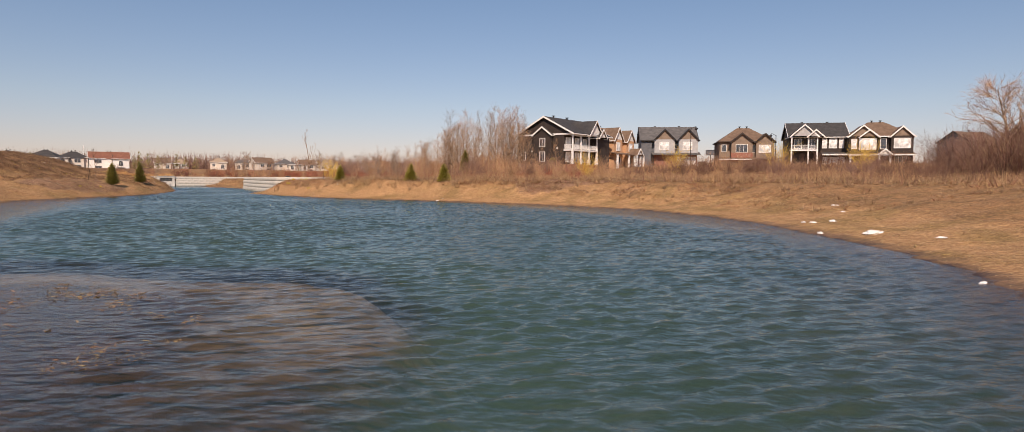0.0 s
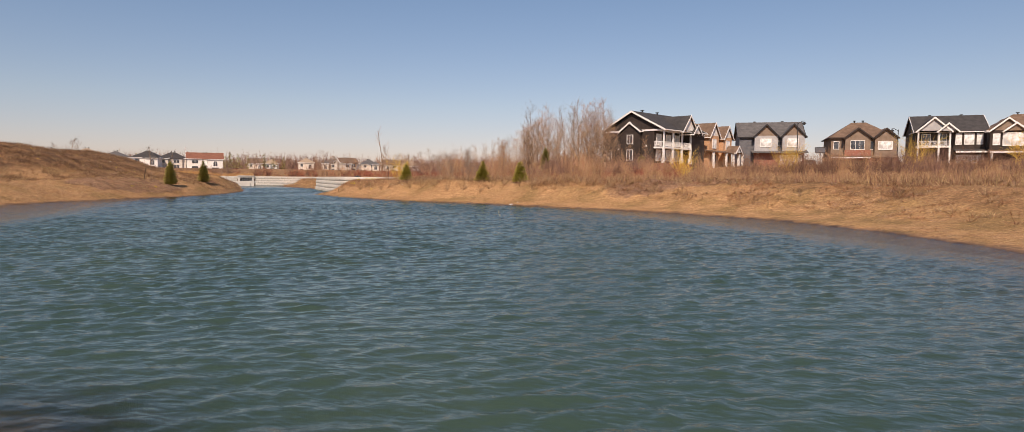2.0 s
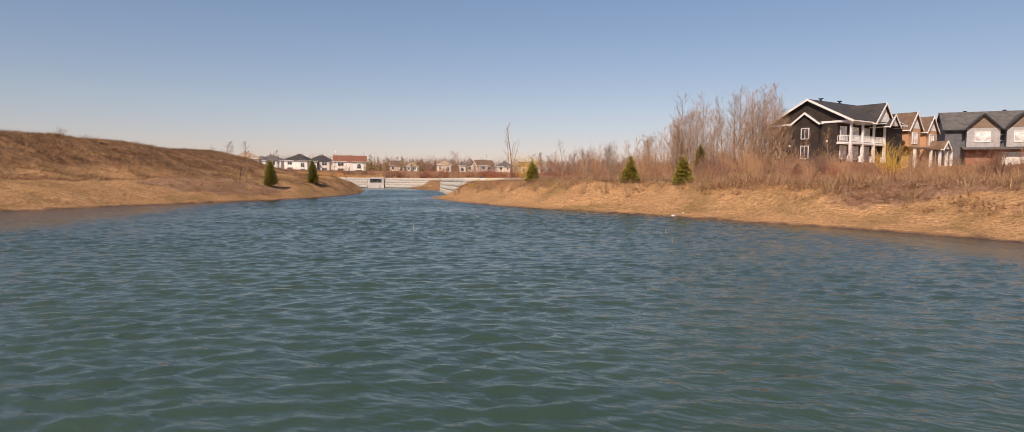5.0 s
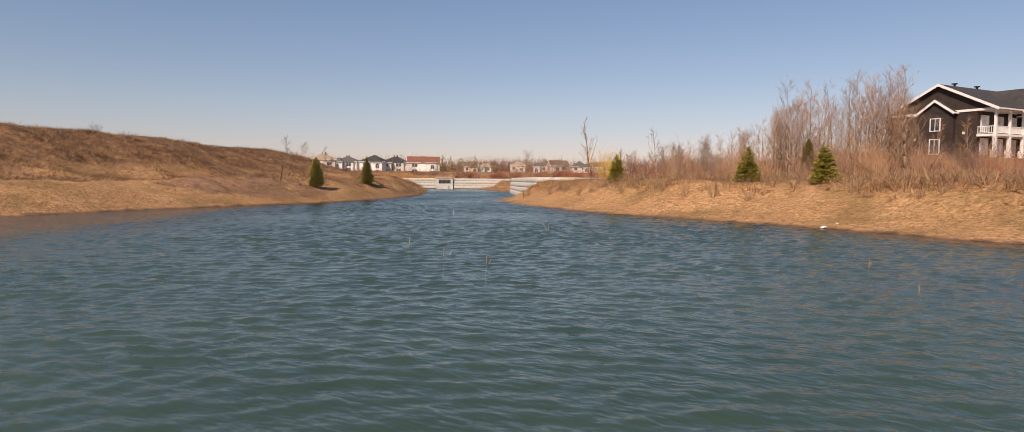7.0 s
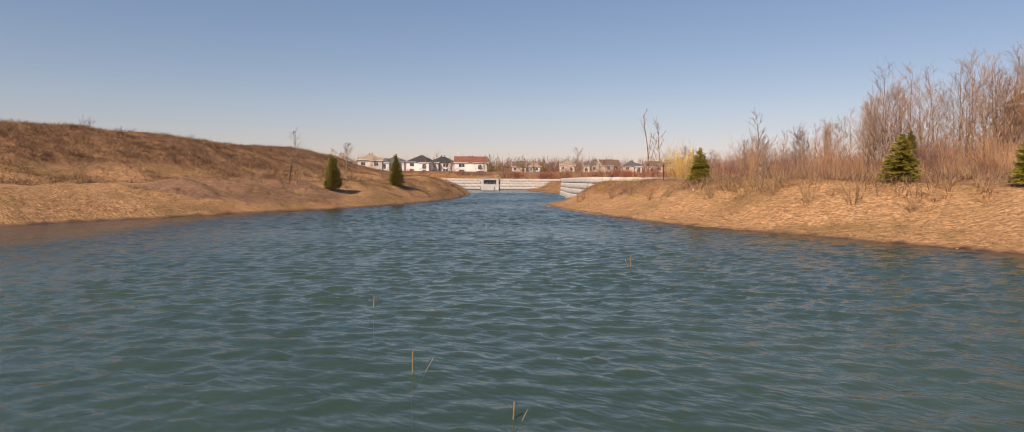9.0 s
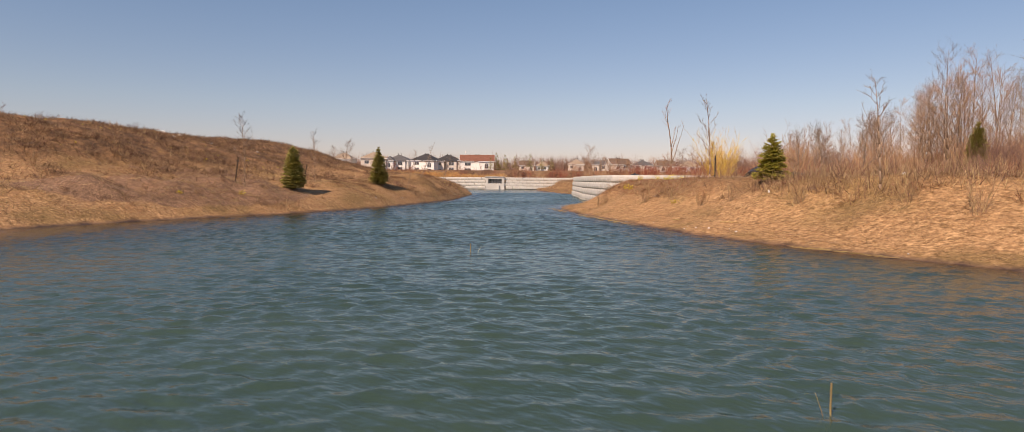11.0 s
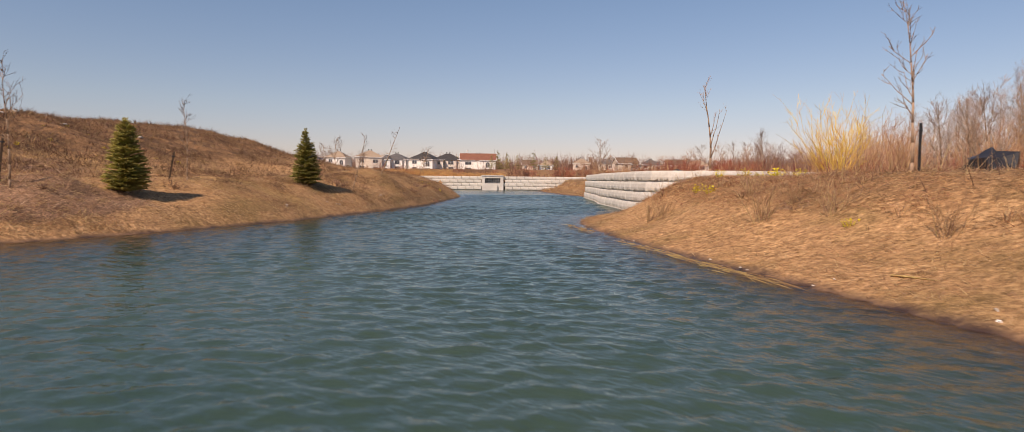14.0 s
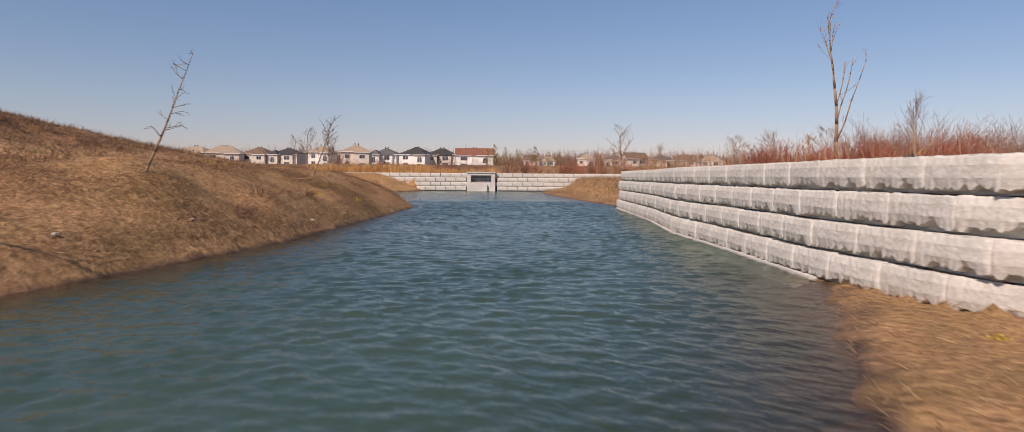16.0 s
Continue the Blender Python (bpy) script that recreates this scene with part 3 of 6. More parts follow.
wave *= np.interp(WY, [8, 30], [1.0, 0.8])
wave *= 0.10 + 0.90 * smooth(np.maximum((WX + 0.9 + 0.42 * WY) / 1.6, (WY - 6.6) / 1.2))
ends = smooth(np.minimum(ss, ss[-1] - ss) / 4.0)[:, None]
wz = wave * ends + 0.004
ny, nx = WX.shape
idx = np.arange(nx * ny).reshape(ny, nx)
a, b, c, d = idx[:-1, :-1].ravel(), idx[:-1, 1:].ravel(), idx[1:, 1:].ravel(), idx[1:, :-1].ravel()
tris = np.concatenate([np.stack([a, b, c], 1), np.stack([a, c, d], 1)])
flat_bed = bed.ravel()
tris = tris[(flat_bed[tris] < 0.12).any(1)]
near_water = new("water_near", quick_mesh("water_near", np.stack([WX.ravel(), WY.ravel(), wz.ravel()], 1), tris, WATER))
near_water.data.shade_smooth()
near_water.data.attributes.new("depth", "FLOAT", "POINT").data.foreach_set("value", np.clip(-flat_bed, 0, 3).astype(np.float32))
tagged(near_water, "short choppy green waves in mid-pond", "water", kind="structure")


# ---------------------------------------------------------------- block walls
def block_mesh(length, height, depth, seed, fine=True):
    """One precast block, its face at y = 0 towards -y, rough-hewn and pillowed, x from 0 to length."""
    rng = random.Random(seed)
    m = Mesher()
    if fine:
        us = [0, 0.02] + [0.06 + 0.88 * i / 19 for i in range(20)] + [0.98, 1]
        vs, outs = [0, 0.03, 0.17, 0.215, 0.42, 0.75, 0.94, 1], [0.11, 0.12, 0.11, -0.035, -0.06, -0.055, -0.03, -0.01]
    else:
        us = [0, 0.02, 0.06, 0.3, 0.7, 0.94, 0.98, 1]
        vs, outs = [0, 0.03, 0.1, 0.2, 0.5, 0.85, 0.96, 1], [0.05, 0.05, -0.02, -0.045, -0.055, -0.045, 0.0, 0.05]
    nu, nv = len(us), len(vs)
    ragged = [rng.uniform(-0.13, 0.13) * (0.4 + 0.6 * math.sin(math.pi * u)) - 0.10 * (1 - math.sin(math.pi * u)) for u in us]
    grid = []
    for j, v in enumerate(vs):
        for i, u in enumerate(us):
            edge = min(1.0, min(u, 1 - u) * length / (0.03 if fine else 0.06))
            y = outs[j] * edge + (0.8 * outs[j] + 0.012 if fine else 0.06) * (1 - edge)
            inner, h = 0 < i < nu - 1, v
            if inner and j in (2, 3) and fine:
                h = v + ragged[i]
                y += rng.uniform(-0.01, 0.01)
            elif inner and 0 < j < nv - 1:
                y += rng.uniform(-0.006, 0.006)
            lip = rng.uniform(-0.02, 0.012) if j == nv - 1 and inner else 0.0
            grid.append((u * length, y, h * height + lip * (1.0 if fine else 0.3)))
    faces = [(j * nu + i, j * nu + i + 1, (j + 1) * nu + i + 1, (j + 1) * nu + i) for j in range(nv - 1) for i in range(nu - 1)]
    m.add(grid, faces)
    top = [(nv - 1) * nu + i for i in range(nu)]
    m.v += [(length, depth, height), (0, depth, height), (length, depth, 0), (0, depth, 0)]
    k = len(m.v)
    m.f.append(tuple(top + [k - 4, k - 3]))
    m.f.append(tuple([nu - 1 - i for i in range(nu)] + [k - 1, k - 2]))
    m.f.append(tuple([j * nu + nu - 1 for j in range(nv)][::-1] + [k - 2, k - 4])[::-1])
    m.f.append(tuple([j * nu for j in range(nv)] + [k - 3, k - 1])[::-1])
    m.f.append((k - 2, k - 1, k - 3, k - 4))
    return m.mesh("block", CONCRETE)


class Along:
    """Places along a line of points, by its length."""
    def __init__(self, pts):
        self.p = [Vector((*q, 0)) for q in pts]
        self.s = [0.0]
        for q, r in zip(self.p, self.p[1:]):
            self.s.append(self.s[-1] + (r - q).length)

    def at(self, s):
        s = min(max(s, 0), self.s[-1])
        for i in range(len(self.p) - 1):
            if s <= self.s[i + 1] + 1e-9:
                return self.p[i].lerp(self.p[i + 1], (s - self.s[i]) / (self.s[i + 1] - self.s[i]))


COURSE, BLOCK = 0.5, 1.16


def block_wall(name, pts, label, courses, base, meshes, skip=()):
    wall = thing(name, pose(0, 0, 0), label, "retaining wall", kind="structure")
    line = Along(pts)
    rng = random.Random(5)
    for k in range(courses):
        s = -(k % 2) * BLOCK / 2
        while s < line.s[-1] - 0.3:
            s0, s1 = max(s, 0.0), min(s + BLOCK, line.s[-1])
            mid = 0.5 * (s0 + s1)
            if s1 - s0 > 0.25 and not any(lo < mid < hi for lo, hi in skip):
                p, q = line.at(s0), line.at(s1)
                way = (q - p).normalized()
                inward = Vector((-way.y, way.x, 0))
                p = p + inward * (0.045 * k + rng.uniform(-0.008, 0.008))
                ob = new("block", rng.choice(meshes))
                ob.parent = wall
                turn = Matrix(((way.x, inward.x, 0, p.x), (way.y, inward.y, 0, p.y), (0, 0, 1, base + k * COURSE), (0, 0, 0, 1)))
                ob.matrix_basis = turn @ Matrix.Diagonal(((line.at(s1) - line.at(s0)).length / BLOCK * 0.996, 1, 1, 1))
            s += BLOCK
    return wall


BLOCKS = [block_mesh(BLOCK, COURSE - 0.012, 0.72, i) for i in range(9)]
FAR_BLOCKS = [block_mesh(BLOCK, COURSE - 0.006, 0.72, 20 + i, False) for i in range(4)]
near_line = list(reversed(WALL_LINE))          # the water lies on its outer side
near_wall = block_wall("wall_east", near_line, "pale precast concrete block retaining wall at the water", 4, 0.0, BLOCKS)
far_l = [-27, -20, -14.2, 0.0, 14.0]
far_line = [tuple(FAR_MID + FAR_RIGHT * l + FAR_AXIS * (0.5 * max(0, -14.2 - l) ** 1.2 * 0.3)) for l in far_l]
far_wall = block_wall("wall_north", far_line, "pale precast concrete block wall closing the channel", 4, 0.03, FAR_BLOCKS, skip=((22.3, 25.2),))

footing = Mesher()
fl = Along(near_line[3:10])
steps = 60
for i in range(steps):
    p, q = fl.at(fl.s[-1] * i / steps), fl.at(fl.s[-1] * (i + 1) / steps)
    way = (q - p).normalized()
    out_ = Vector((way.y, -way.x, 0))
    u = [p + out_ * 0.08, q + out_ * 0.08, q - out_ * 0.1, p - out_ * 0.1]
    footing.slab(*[(v.x, v.y, 0.045) for v in u], 0.3)
part("footing", footing, SMOOTH_CONCRETE, near_wall, "pale levelling pad at the waterline")


def outlet(m):
    ob = thing("outlet_structure", m, "concrete outlet headwall with a dark barred opening", "outlet", kind="structure")
    part("headwall", Mesher().box(-1.6, -1.15, -0.25, 0.5, -0.8, 2.05).box(1.15, 1.6, -0.25, 0.5, -0.8, 2.05).box(-1.15, 1.15, -0.25, 0.5, -0.8, 1.0)
         .box(-1.15, 1.15, -0.25, 0.5, 1.78, 2.05).box(-1.15, 1.15, 0.35, 0.5, 1.0, 1.78), SMOOTH_CONCRETE, ob)
    part("lintel", Mesher().box(-1.68, 1.68, -0.34, 0.55, 2.05, 2.17), SMOOTH_CONCRETE, ob)
    for i in range(9):
        part("bar", Mesher().tube((-1.0 + 0.25 * i, -0.12, 1.0), (-1.0 + 0.25 * i, -0.12, 1.78), 0.022, 0.022, 6), DARK_STEEL, ob)
    for z in (1.22, 1.5):
        part("cross_bar", Mesher().box(-1.15, 1.15, -0.15, -0.1, z, z + 0.05), DARK_STEEL, ob)
    part("opening_back", Mesher().box(-1.14, 1.14, 0.3, 0.345, 1.0, 1.77), SIDE_PALE, ob)
    part("gauge_post", Mesher().box(0.5, 0.72, -0.5, -0.3, -0.8, 0.75), SMOOTH_CONCRETE, ob)
    return ob


mid = FAR_MID + FAR_RIGHT * -3.65
outlet(Matrix(((FAR_RIGHT.x, FAR_AXIS.x, 0, mid.x), (FAR_RIGHT.y, FAR_AXIS.y, 0, mid.y), (0, 0, 1, 0), (0, 0, 0, 1))))



# ---------------------------------------------------------------- trees and shrubs
def limb(m, p, way, length, r0, r1, segs, sides, rng, bend=0.15, up=0.0):
    """A crooked tapered limb; returns its joints."""
    pts, p, way = [Vector(p)], Vector(p), Vector(way).normalized()
    for i in range(segs):
        way = (way + Vector((rng.uniform(-bend, bend), rng.uniform(-bend, bend), rng.uniform(-bend, bend) * 0.5 + up))).normalized()
        q = p + way * (length / segs)
        m.tube(p, q, r0 + (r1 - r0) * i / segs, r0 + (r1 - r0) * (i + 1) / segs, sides)
        pts.append(q)
        p = q
    return pts


def joint_at(pts, u):
    k = min(int(u * (len(pts) - 1)), len(pts) - 2)
    return pts[k].lerp(pts[k + 1], u * (len(pts) - 1) - k), (pts[k + 1] - pts[k]).normalized()


def offshoot(way, angle, rng):
    side = way.orthogonal().normalized()
    side.rotate(Matrix.Rotation(rng.uniform(0, 2 * math.pi), 3, way))
    return (way * math.cos(angle) + side * math.sin(angle)).normalized()


def bare_tree(name, height, radius, limbs, twigs, seed, label, angle=0.6, start=0.25, reach=0.32, twig_r=0.012, twig_len=0.9, up=0.1, bend=0.06, bark=None, twig=None, lean=(0, 0), sides=6):
    rng = random.Random(seed)
    ob = thing(name, pose(0, 0, 0), label, "tree")
    trunk, crown = Mesher(), Mesher()
    pts = limb(trunk, (0, 0, -0.15), (lean[0], lean[1], 1), height + 0.15, radius, radius * 0.12, 9, sides, rng, bend, 0.03)
    for i in range(limbs):
        u = start + (0.97 - start) * (i + rng.random()) / limbs
        p, way = joint_at(pts, u)
        ln = height * reach * (1.15 - u) * rng.uniform(0.7, 1.25)
        r = max(radius * (1 - u) * 0.55, twig_r)
        sub = limb(trunk, p, offshoot(way, angle * rng.uniform(0.75, 1.25), rng), ln, r, twig_r * 0.6, 4, 4, rng, 0.16, up)
        for j in range(twigs):
            q, w = joint_at(sub, rng.uniform(0.2, 1.0))
            last = limb(crown, q, offshoot(w, rng.uniform(0.3, 0.9), rng), twig_len * rng.uniform(0.4, 1.1), twig_r * 0.75, twig_r * 0.25, 2, 3, rng, 0.25, up)
            for _ in range(2):
                q2, w2 = joint_at(last, rng.uniform(0.3, 0.9))
                limb(crown, q2, offshoot(w2, rng.uniform(0.4, 0.9), rng), twig_len * rng.uniform(0.2, 0.5), twig_r * 0.5, twig_r * 0.2, 1, 3, rng, 0.2, up)
    part("trunk", trunk, bark or BARK_GREY, ob, smooth=True)
    tagged(part("crown", crown, twig or TWIG_TAN, ob, "bare leafless twigs"), kind="stuff")
    return ob


def shrub(name, height, width, stems, seed, label, twig, r=0.011, droop=0.0, forks=3):
    """Many stems from one root, each forked."""
    rng = random.Random(seed)
    ob = thing(name, pose(0, 0, 0), label, "shrub")
    base, fine = Mesher(), Mesher()
    for i in range(stems):
        a, o = rng.uniform(0, 2 * math.pi), rng.uniform(0, 1) ** 0.7
        way = Vector((math.cos(a) * o * width / height, math.sin(a) * o * width / height, 1.0))
        start = (math.cos(a) * o * width * 0.15, math.sin(a) * o * width * 0.15, -0.1)
        pts = limb(base, start, way, height * rng.uniform(0.6, 1.05), r, r * 0.35, 4, 3, rng, 0.14, 0.02 - droop)
        for j in range(forks):
            q, w = joint_at(pts, rng.uniform(0.25, 0.95))
            sub = limb(fine, q, offshoot(w, rng.uniform(0.25, 0.7), rng), height * rng.uniform(0.18, 0.42), r * 0.6, r * 0.2, 2, 3, rng, 0.22, 0.03 - droop)
            for _ in range(2):
                q2, w2 = joint_at(sub, rng.uniform(0.2, 0.9))
                limb(fine, q2, offshoot(w2, rng.uniform(0.3, 0.8), rng), height * rng.uniform(0.08, 0.2), r * 0.4, r * 0.15, 1, 3, rng)
    tagged(part("base", base, twig, ob), kind="stuff")
    tagged(part("crown", fine, twig, ob), kind="stuff")
    return ob


def spruce(height, width, seed, label, needles, column=0.0, leader=0.25, dense=1.0):
    """A young spruce: whorls of drooping boughs, each set with sprays of needles."""
    rng = random.Random(seed)
    ob = thing("spruce_tree", pose(0, 0, 0), label, "tree", "young spruces on the banks")
    trunk, crown = Mesher(), Mesher()
    limb(trunk, (0, 0, -0.15), (0, 0, 1), height + 0.15, 0.05, 0.008, 6, 6, rng, 0.02)
    z = 0.12
    while z < height * 0.97:
        u = z / height
        shape = (1 - u) ** (0.85 - 0.45 * column) * min(1.0, 0.72 + u * 2.0)
        if u > 1 - leader * 0.55:
            shape *= 0.55
        n = max(4, int((21 * shape + 5) * dense))
        for i in range(n):
            a = rng.uniform(0, 2 * math.pi)
            ln = width * 0.5 * shape * rng.uniform(0.75, 1.15) + 0.04
            rise = 0.35 + 0.5 * u + 0.35 * column
            p0 = Vector((0, 0, z + rng.uniform(-0.05, 0.05)))
            way = Vector((math.cos(a), math.sin(a), rise * 0.6))
            k = max(2, int(ln / 0.085 * dense))
            p = p0
            for j in range(k):
                q = p + way.normalized() * (ln / k)
                way.z -= 0.10 * (1 - column)
                if j == k - 1:
                    way.z += 0.25
                for s in range(9):
                    b = a + rng.uniform(-1.5, 1.5) + (0 if j < k - 1 else rng.uniform(-0.3, 0.3))
                    tip = q + Vector((math.cos(b), math.sin(b), rng.uniform(-0.25, 0.55))) * rng.uniform(0.06, 0.14)
                    mid = p.lerp(q, rng.random())
                    e = Vector((-math.sin(b), math.cos(b), rng.uniform(-0.8, 0.8))) * rng.uniform(0.012, 0.026)
                    base = mid.lerp(tip, 0.35)
                    crown.add([tuple(mid), tuple(base + e), tuple(tip), tuple(base - e)], [(0, 1, 2, 3)])
                p = q
        z += 0.075 / dense + 0.03 * rng.random() + 0.05 * max(0, u - 0.7)
    for s in range(40):
        b, zz = rng.uniform(0, 2 * math.pi), height * rng.uniform(0.88, 1.0)
        tip = Vector((math.cos(b) * 0.07, math.sin(b) * 0.07, zz + 0.08))
        crown.add([(0, 0, zz - 0.03), tuple(tip + Vector((0.012, 0, -0.03))), tuple(tip), tuple(tip - Vector((0.012, 0, 0.03)))], [(0, 1, 2, 3)])
    part("trunk", trunk, BARK_GREY, ob, smooth=True)
    tagged(part("crown", crown, needles, ob), kind="stuff")
    return ob


def stand(ob, x, y, turn=0.0, scale=1.0, sink=0.06, tilt=(0, 0)):
    ob.matrix_basis = pose(x, y, ground_z(x, y) - sink, tilt[0], tilt[1], turn) @ Matrix.Diagonal((scale, scale, scale, 1))
    return ob


def copies(kinds, places, seed, lo=0.8, hi=1.2):
    """Stands the kinds, then copies of them, at the places (x, y) or (x, y, scale)."""
    rng = random.Random(seed)
    for i, q in enumerate(places):
        k = i if i < len(kinds) else rng.randrange(len(kinds))
        size = q[2] if len(q) > 2 else 1.0
        m = pose(q[0], q[1], ground_z(q[0], q[1]) - 0.06, rng.uniform(-3, 3), rng.uniform(-3, 3), rng.uniform(0, 360))
        s = size * rng.uniform(lo, hi)
        m = m @ Matrix.Diagonal((s, s, s, 1))
        if i < len(kinds):
            kinds[i].matrix_basis = m
        else:
            made = copy_thing(kinds[k], Matrix.Identity(4))
            made.matrix_basis = m


# young spruces
stand(spruce(2.3, 1.25, 1, "dense dark green columnar young spruce on a grassy bank", NEEDLES_DARK, 0.45), -40.8, 59.6, 20)
stand(spruce(2.5, 1.25, 2, "dark green young spruce with a ragged leader", NEEDLES_DARK, 0.4, 0.5), -43.6, 68.4, 70)
stand(spruce(1.7, 1.2, 3, "bright yellow-green young spruce among dry grass", NEEDLES, 0.1, 0.4), -17.7, 62.0, 10)
stand(spruce(1.65, 1.35, 4, "broad yellow-green young spruce above the pond", NEEDLES, 0.0), -9.25, 57.3, 50)
stand(spruce(1.75, 1.4, 5, "bushy green young spruce above the pond", NEEDLES, 0.05), -5.75, 55.7, 130)
stand(spruce(3.2, 2.6, 6, "low dark juniper before the dark house", NEEDLES_DARK, 0.5), 4.9, 110.5, 30)
stand(spruce(5.0, 2.2, 7, "slender dark cedar inside the poplar thicket", NEEDLES_DARK, 0.6), -10.5, 108.5, 30)

# planted saplings and stakes
sap = dict(angle=0.75, start=0.35, twig=TWIG_GREY)
stand(bare_tree("sapling", 3.25, 0.035, 15, 3, 11, "bare young tree tied to a steel post", reach=0.30, twig_r=0.009, twig_len=0.35, **sap), -20.6, 64.4)
stand(bare_tree("sapling", 3.1, 0.032, 14, 3, 12, "slender bare sapling on the grassy bank", reach=0.30, twig_r=0.009, twig_len=0.35, **sap), -14.1, 58.3)
stand(bare_tree("sapling", 3.4, 0.035, 13, 4, 13, "bare sapling leaning on the foot of the mound", reach=0.3, twig_r=0.009, twig_len=0.4, lean=(0.08, 0.02), **sap), -40.4, 56.5)
stand(bare_tree("sapling", 2.9, 0.028, 14, 4, 14, "thin bare sapling beside a dark stake", reach=0.26, twig_r=0.008, twig_len=0.35, **sap), -42.8, 62.6)
stand(bare_tree("sapling", 2.75, 0.03, 16, 3, 15, "bare sapling with short side twigs", reach=0.22, twig_r=0.008, twig_len=0.3, lean=(0.16, 0.14), **sap), -43.7, 71.15)
stand(bare_tree("sapling", 3.0, 0.036, 14, 2, 16, "strongly leaning bare sapling with stubby twigs", reach=0.20, twig_r=0.009, twig_len=0.25, lean=(0.32, 0.36), angle=1.2, start=0.3, up=0.0, twig=TWIG_GREY), -46.9, 76.0)
stand(bare_tree("sapling", 2.6, 0.03, 14, 4, 17, "leaning bare sapling on the spit", reach=0.32, twig_r=0.009, twig_len=0.4, lean=(0.36, 0.24), **sap), -51.9, 84.4)
stand(bare_tree("sapling", 2.4, 0.026, 14, 4, 18, "small bare sapling on the spit", reach=0.3, twig_r=0.008, twig_len=0.4, **sap), -52.6, 86.0)
stand(bare_tree("dead_tree", 7.6, 0.12, 7, 3, 19, "tall dead forked tree behind the block wall", angle=0.35, start=0.18, reach=0.55, twig_r=0.02, twig_len=1.0, up=0.12, bend=0.08, twig=TWIG_TAN), -36.7, 103.6)


def stake(x, y, h, label, material, tilt=0.0, w=0.03):
    ob = thing("stake", pose(x, y, ground_z(x, y), 0, tilt, 30), label, "stake", "tree stakes")
    part("post", Mesher().box(-w, w, -0.012, 0.012, -0.2, h).box(-0.006, 0.006, -w, w, -0.2, h), material, ob)
    part("tie", Mesher().box(-w * 1.4, w * 1.4, -0.03, 0.03, h * 0.82, h * 0.86), TARP, ob, "black rubber tie")


stake(-20.5, 64.75, 0.9, "dark steel tee post beside a sapling", DARK_STEEL, w=0.022)
stake(-41.1, 56.5, 1.2, "dark wooden stake beside a sapling", SOIL, 8)
stake(-43.3, 62.2, 1.05, "dark wooden stake leaning by a sapling", SOIL, 12)

# poplar thicket beside the dark house
rng = random.Random(8)
POPLARS = [bare_tree("poplar_tree", h, 0.075, 24, 7, 30 + i, "tall bare poplar in a dense thicket", angle=0.68, start=0.24, reach=0.42, twig_r=0.010, twig_len=1.0, up=0.10, bend=0.03, sides=5,
                     lean=((0.0, 0.0), (0.05, 0.02), (-0.06, 0.03), (0.02, -0.05), (0.0, 0.03))[i], twig=(TWIG_TAN, TWIG_GREY)[i % 2]) for i, h in enumerate((9.4, 10.2, 9.8, 8.4, 9.0))]
for ob in POPLARS:
    tagged(ob, group="poplar thicket")
spots = []
for i in range(96):
    u = rng.random() ** 0.75
    x = -28 + 28 * u
    spots.append((x, rng.uniform(105, 120) + 5 * (1 - u), 0.50 + 0.69 * smooth((x + 27) / 19)))
copies(POPLARS, spots, 9, 0.82, 1.06)
# slender ones before the dark house
copies(POPLARS, [(-1.6, 117.0, 0.8), (-0.6, 118.0, 0.62), (0.4, 116.2, 0.75), (1.5, 117.4, 0.68), (2.6, 114.6, 0.72), (5.6, 112.4, 0.6), (8.2, 114.0, 0.5)], 10, 0.9, 1.05)

# the large bare tree and thicket at the near right
stand(bare_tree("bare_tree", 8.6, 0.2, 46, 16, 40, "spreading bare willow above a brown thicket", angle=1.0, start=0.12, reach=0.72, twig_r=0.016, twig_len=1.7, up=0.02, bend=0.12, twig=TWIG_TAN), 48.0, 59.0)
stand(bare_tree("bare_tree", 7.5, 0.2, 30, 8, 41, "smaller bare tree within brown brush", angle=0.8, start=0.12, reach=0.6, twig_r=0.02, twig_len=1.4, up=0.05, bend=0.1, twig=TWIG_GREY), 50.5, 62.0)
for q, s in (((-33.5, 108.0), 42), ((-20.3, 82.0), 43), ((-18.8, 80.5), 44), ((-19.3, 84.2), 45), ((-16.8, 81.0), 46), ((-15.6, 78.6), 47)):
    stand(bare_tree("bare_tree", random.Random(s).uniform(3.1, 4.1), 0.05, 22, 6, s, "pale bare tree among brush", angle=0.55, start=0.12, reach=0.4, twig_r=0.011, twig_len=0.8, twig=TWIG_GREY), *q)

BROWN = [shrub("brush", 2.6, 1.9, 26, 50 + i, "brown leafless brush on the bank top", TWIG_BROWN, 0.016) for i in range(3)]
TAN = [shrub("shrub", 3.0, 1.7, 24, 55 + i, "tan leafless brush among dry grass", TWIG_TAN, 0.015) for i in range(3)]
THORN = [shrub("thorn_thicket", 4.0, 3.0, 34, 58 + i, "dense purple-brown leafless thicket on the bank top", TWIG_PURPLE, 0.014, forks=7) for i in range(2)]
RED = [shrub("dogwood", 1.7, 1.3, 30, 60 + i, "red-stemmed dogwood bush in dry grass", TWIG_RED, 0.012) for i in range(3)]
GOLD = [shrub("willow_bush", 3.0, 1.9, 40, 65 + i, "golden willow bush with fine upright shoots", TWIG_GOLD, 0.013, forks=6) for i in range(3)]
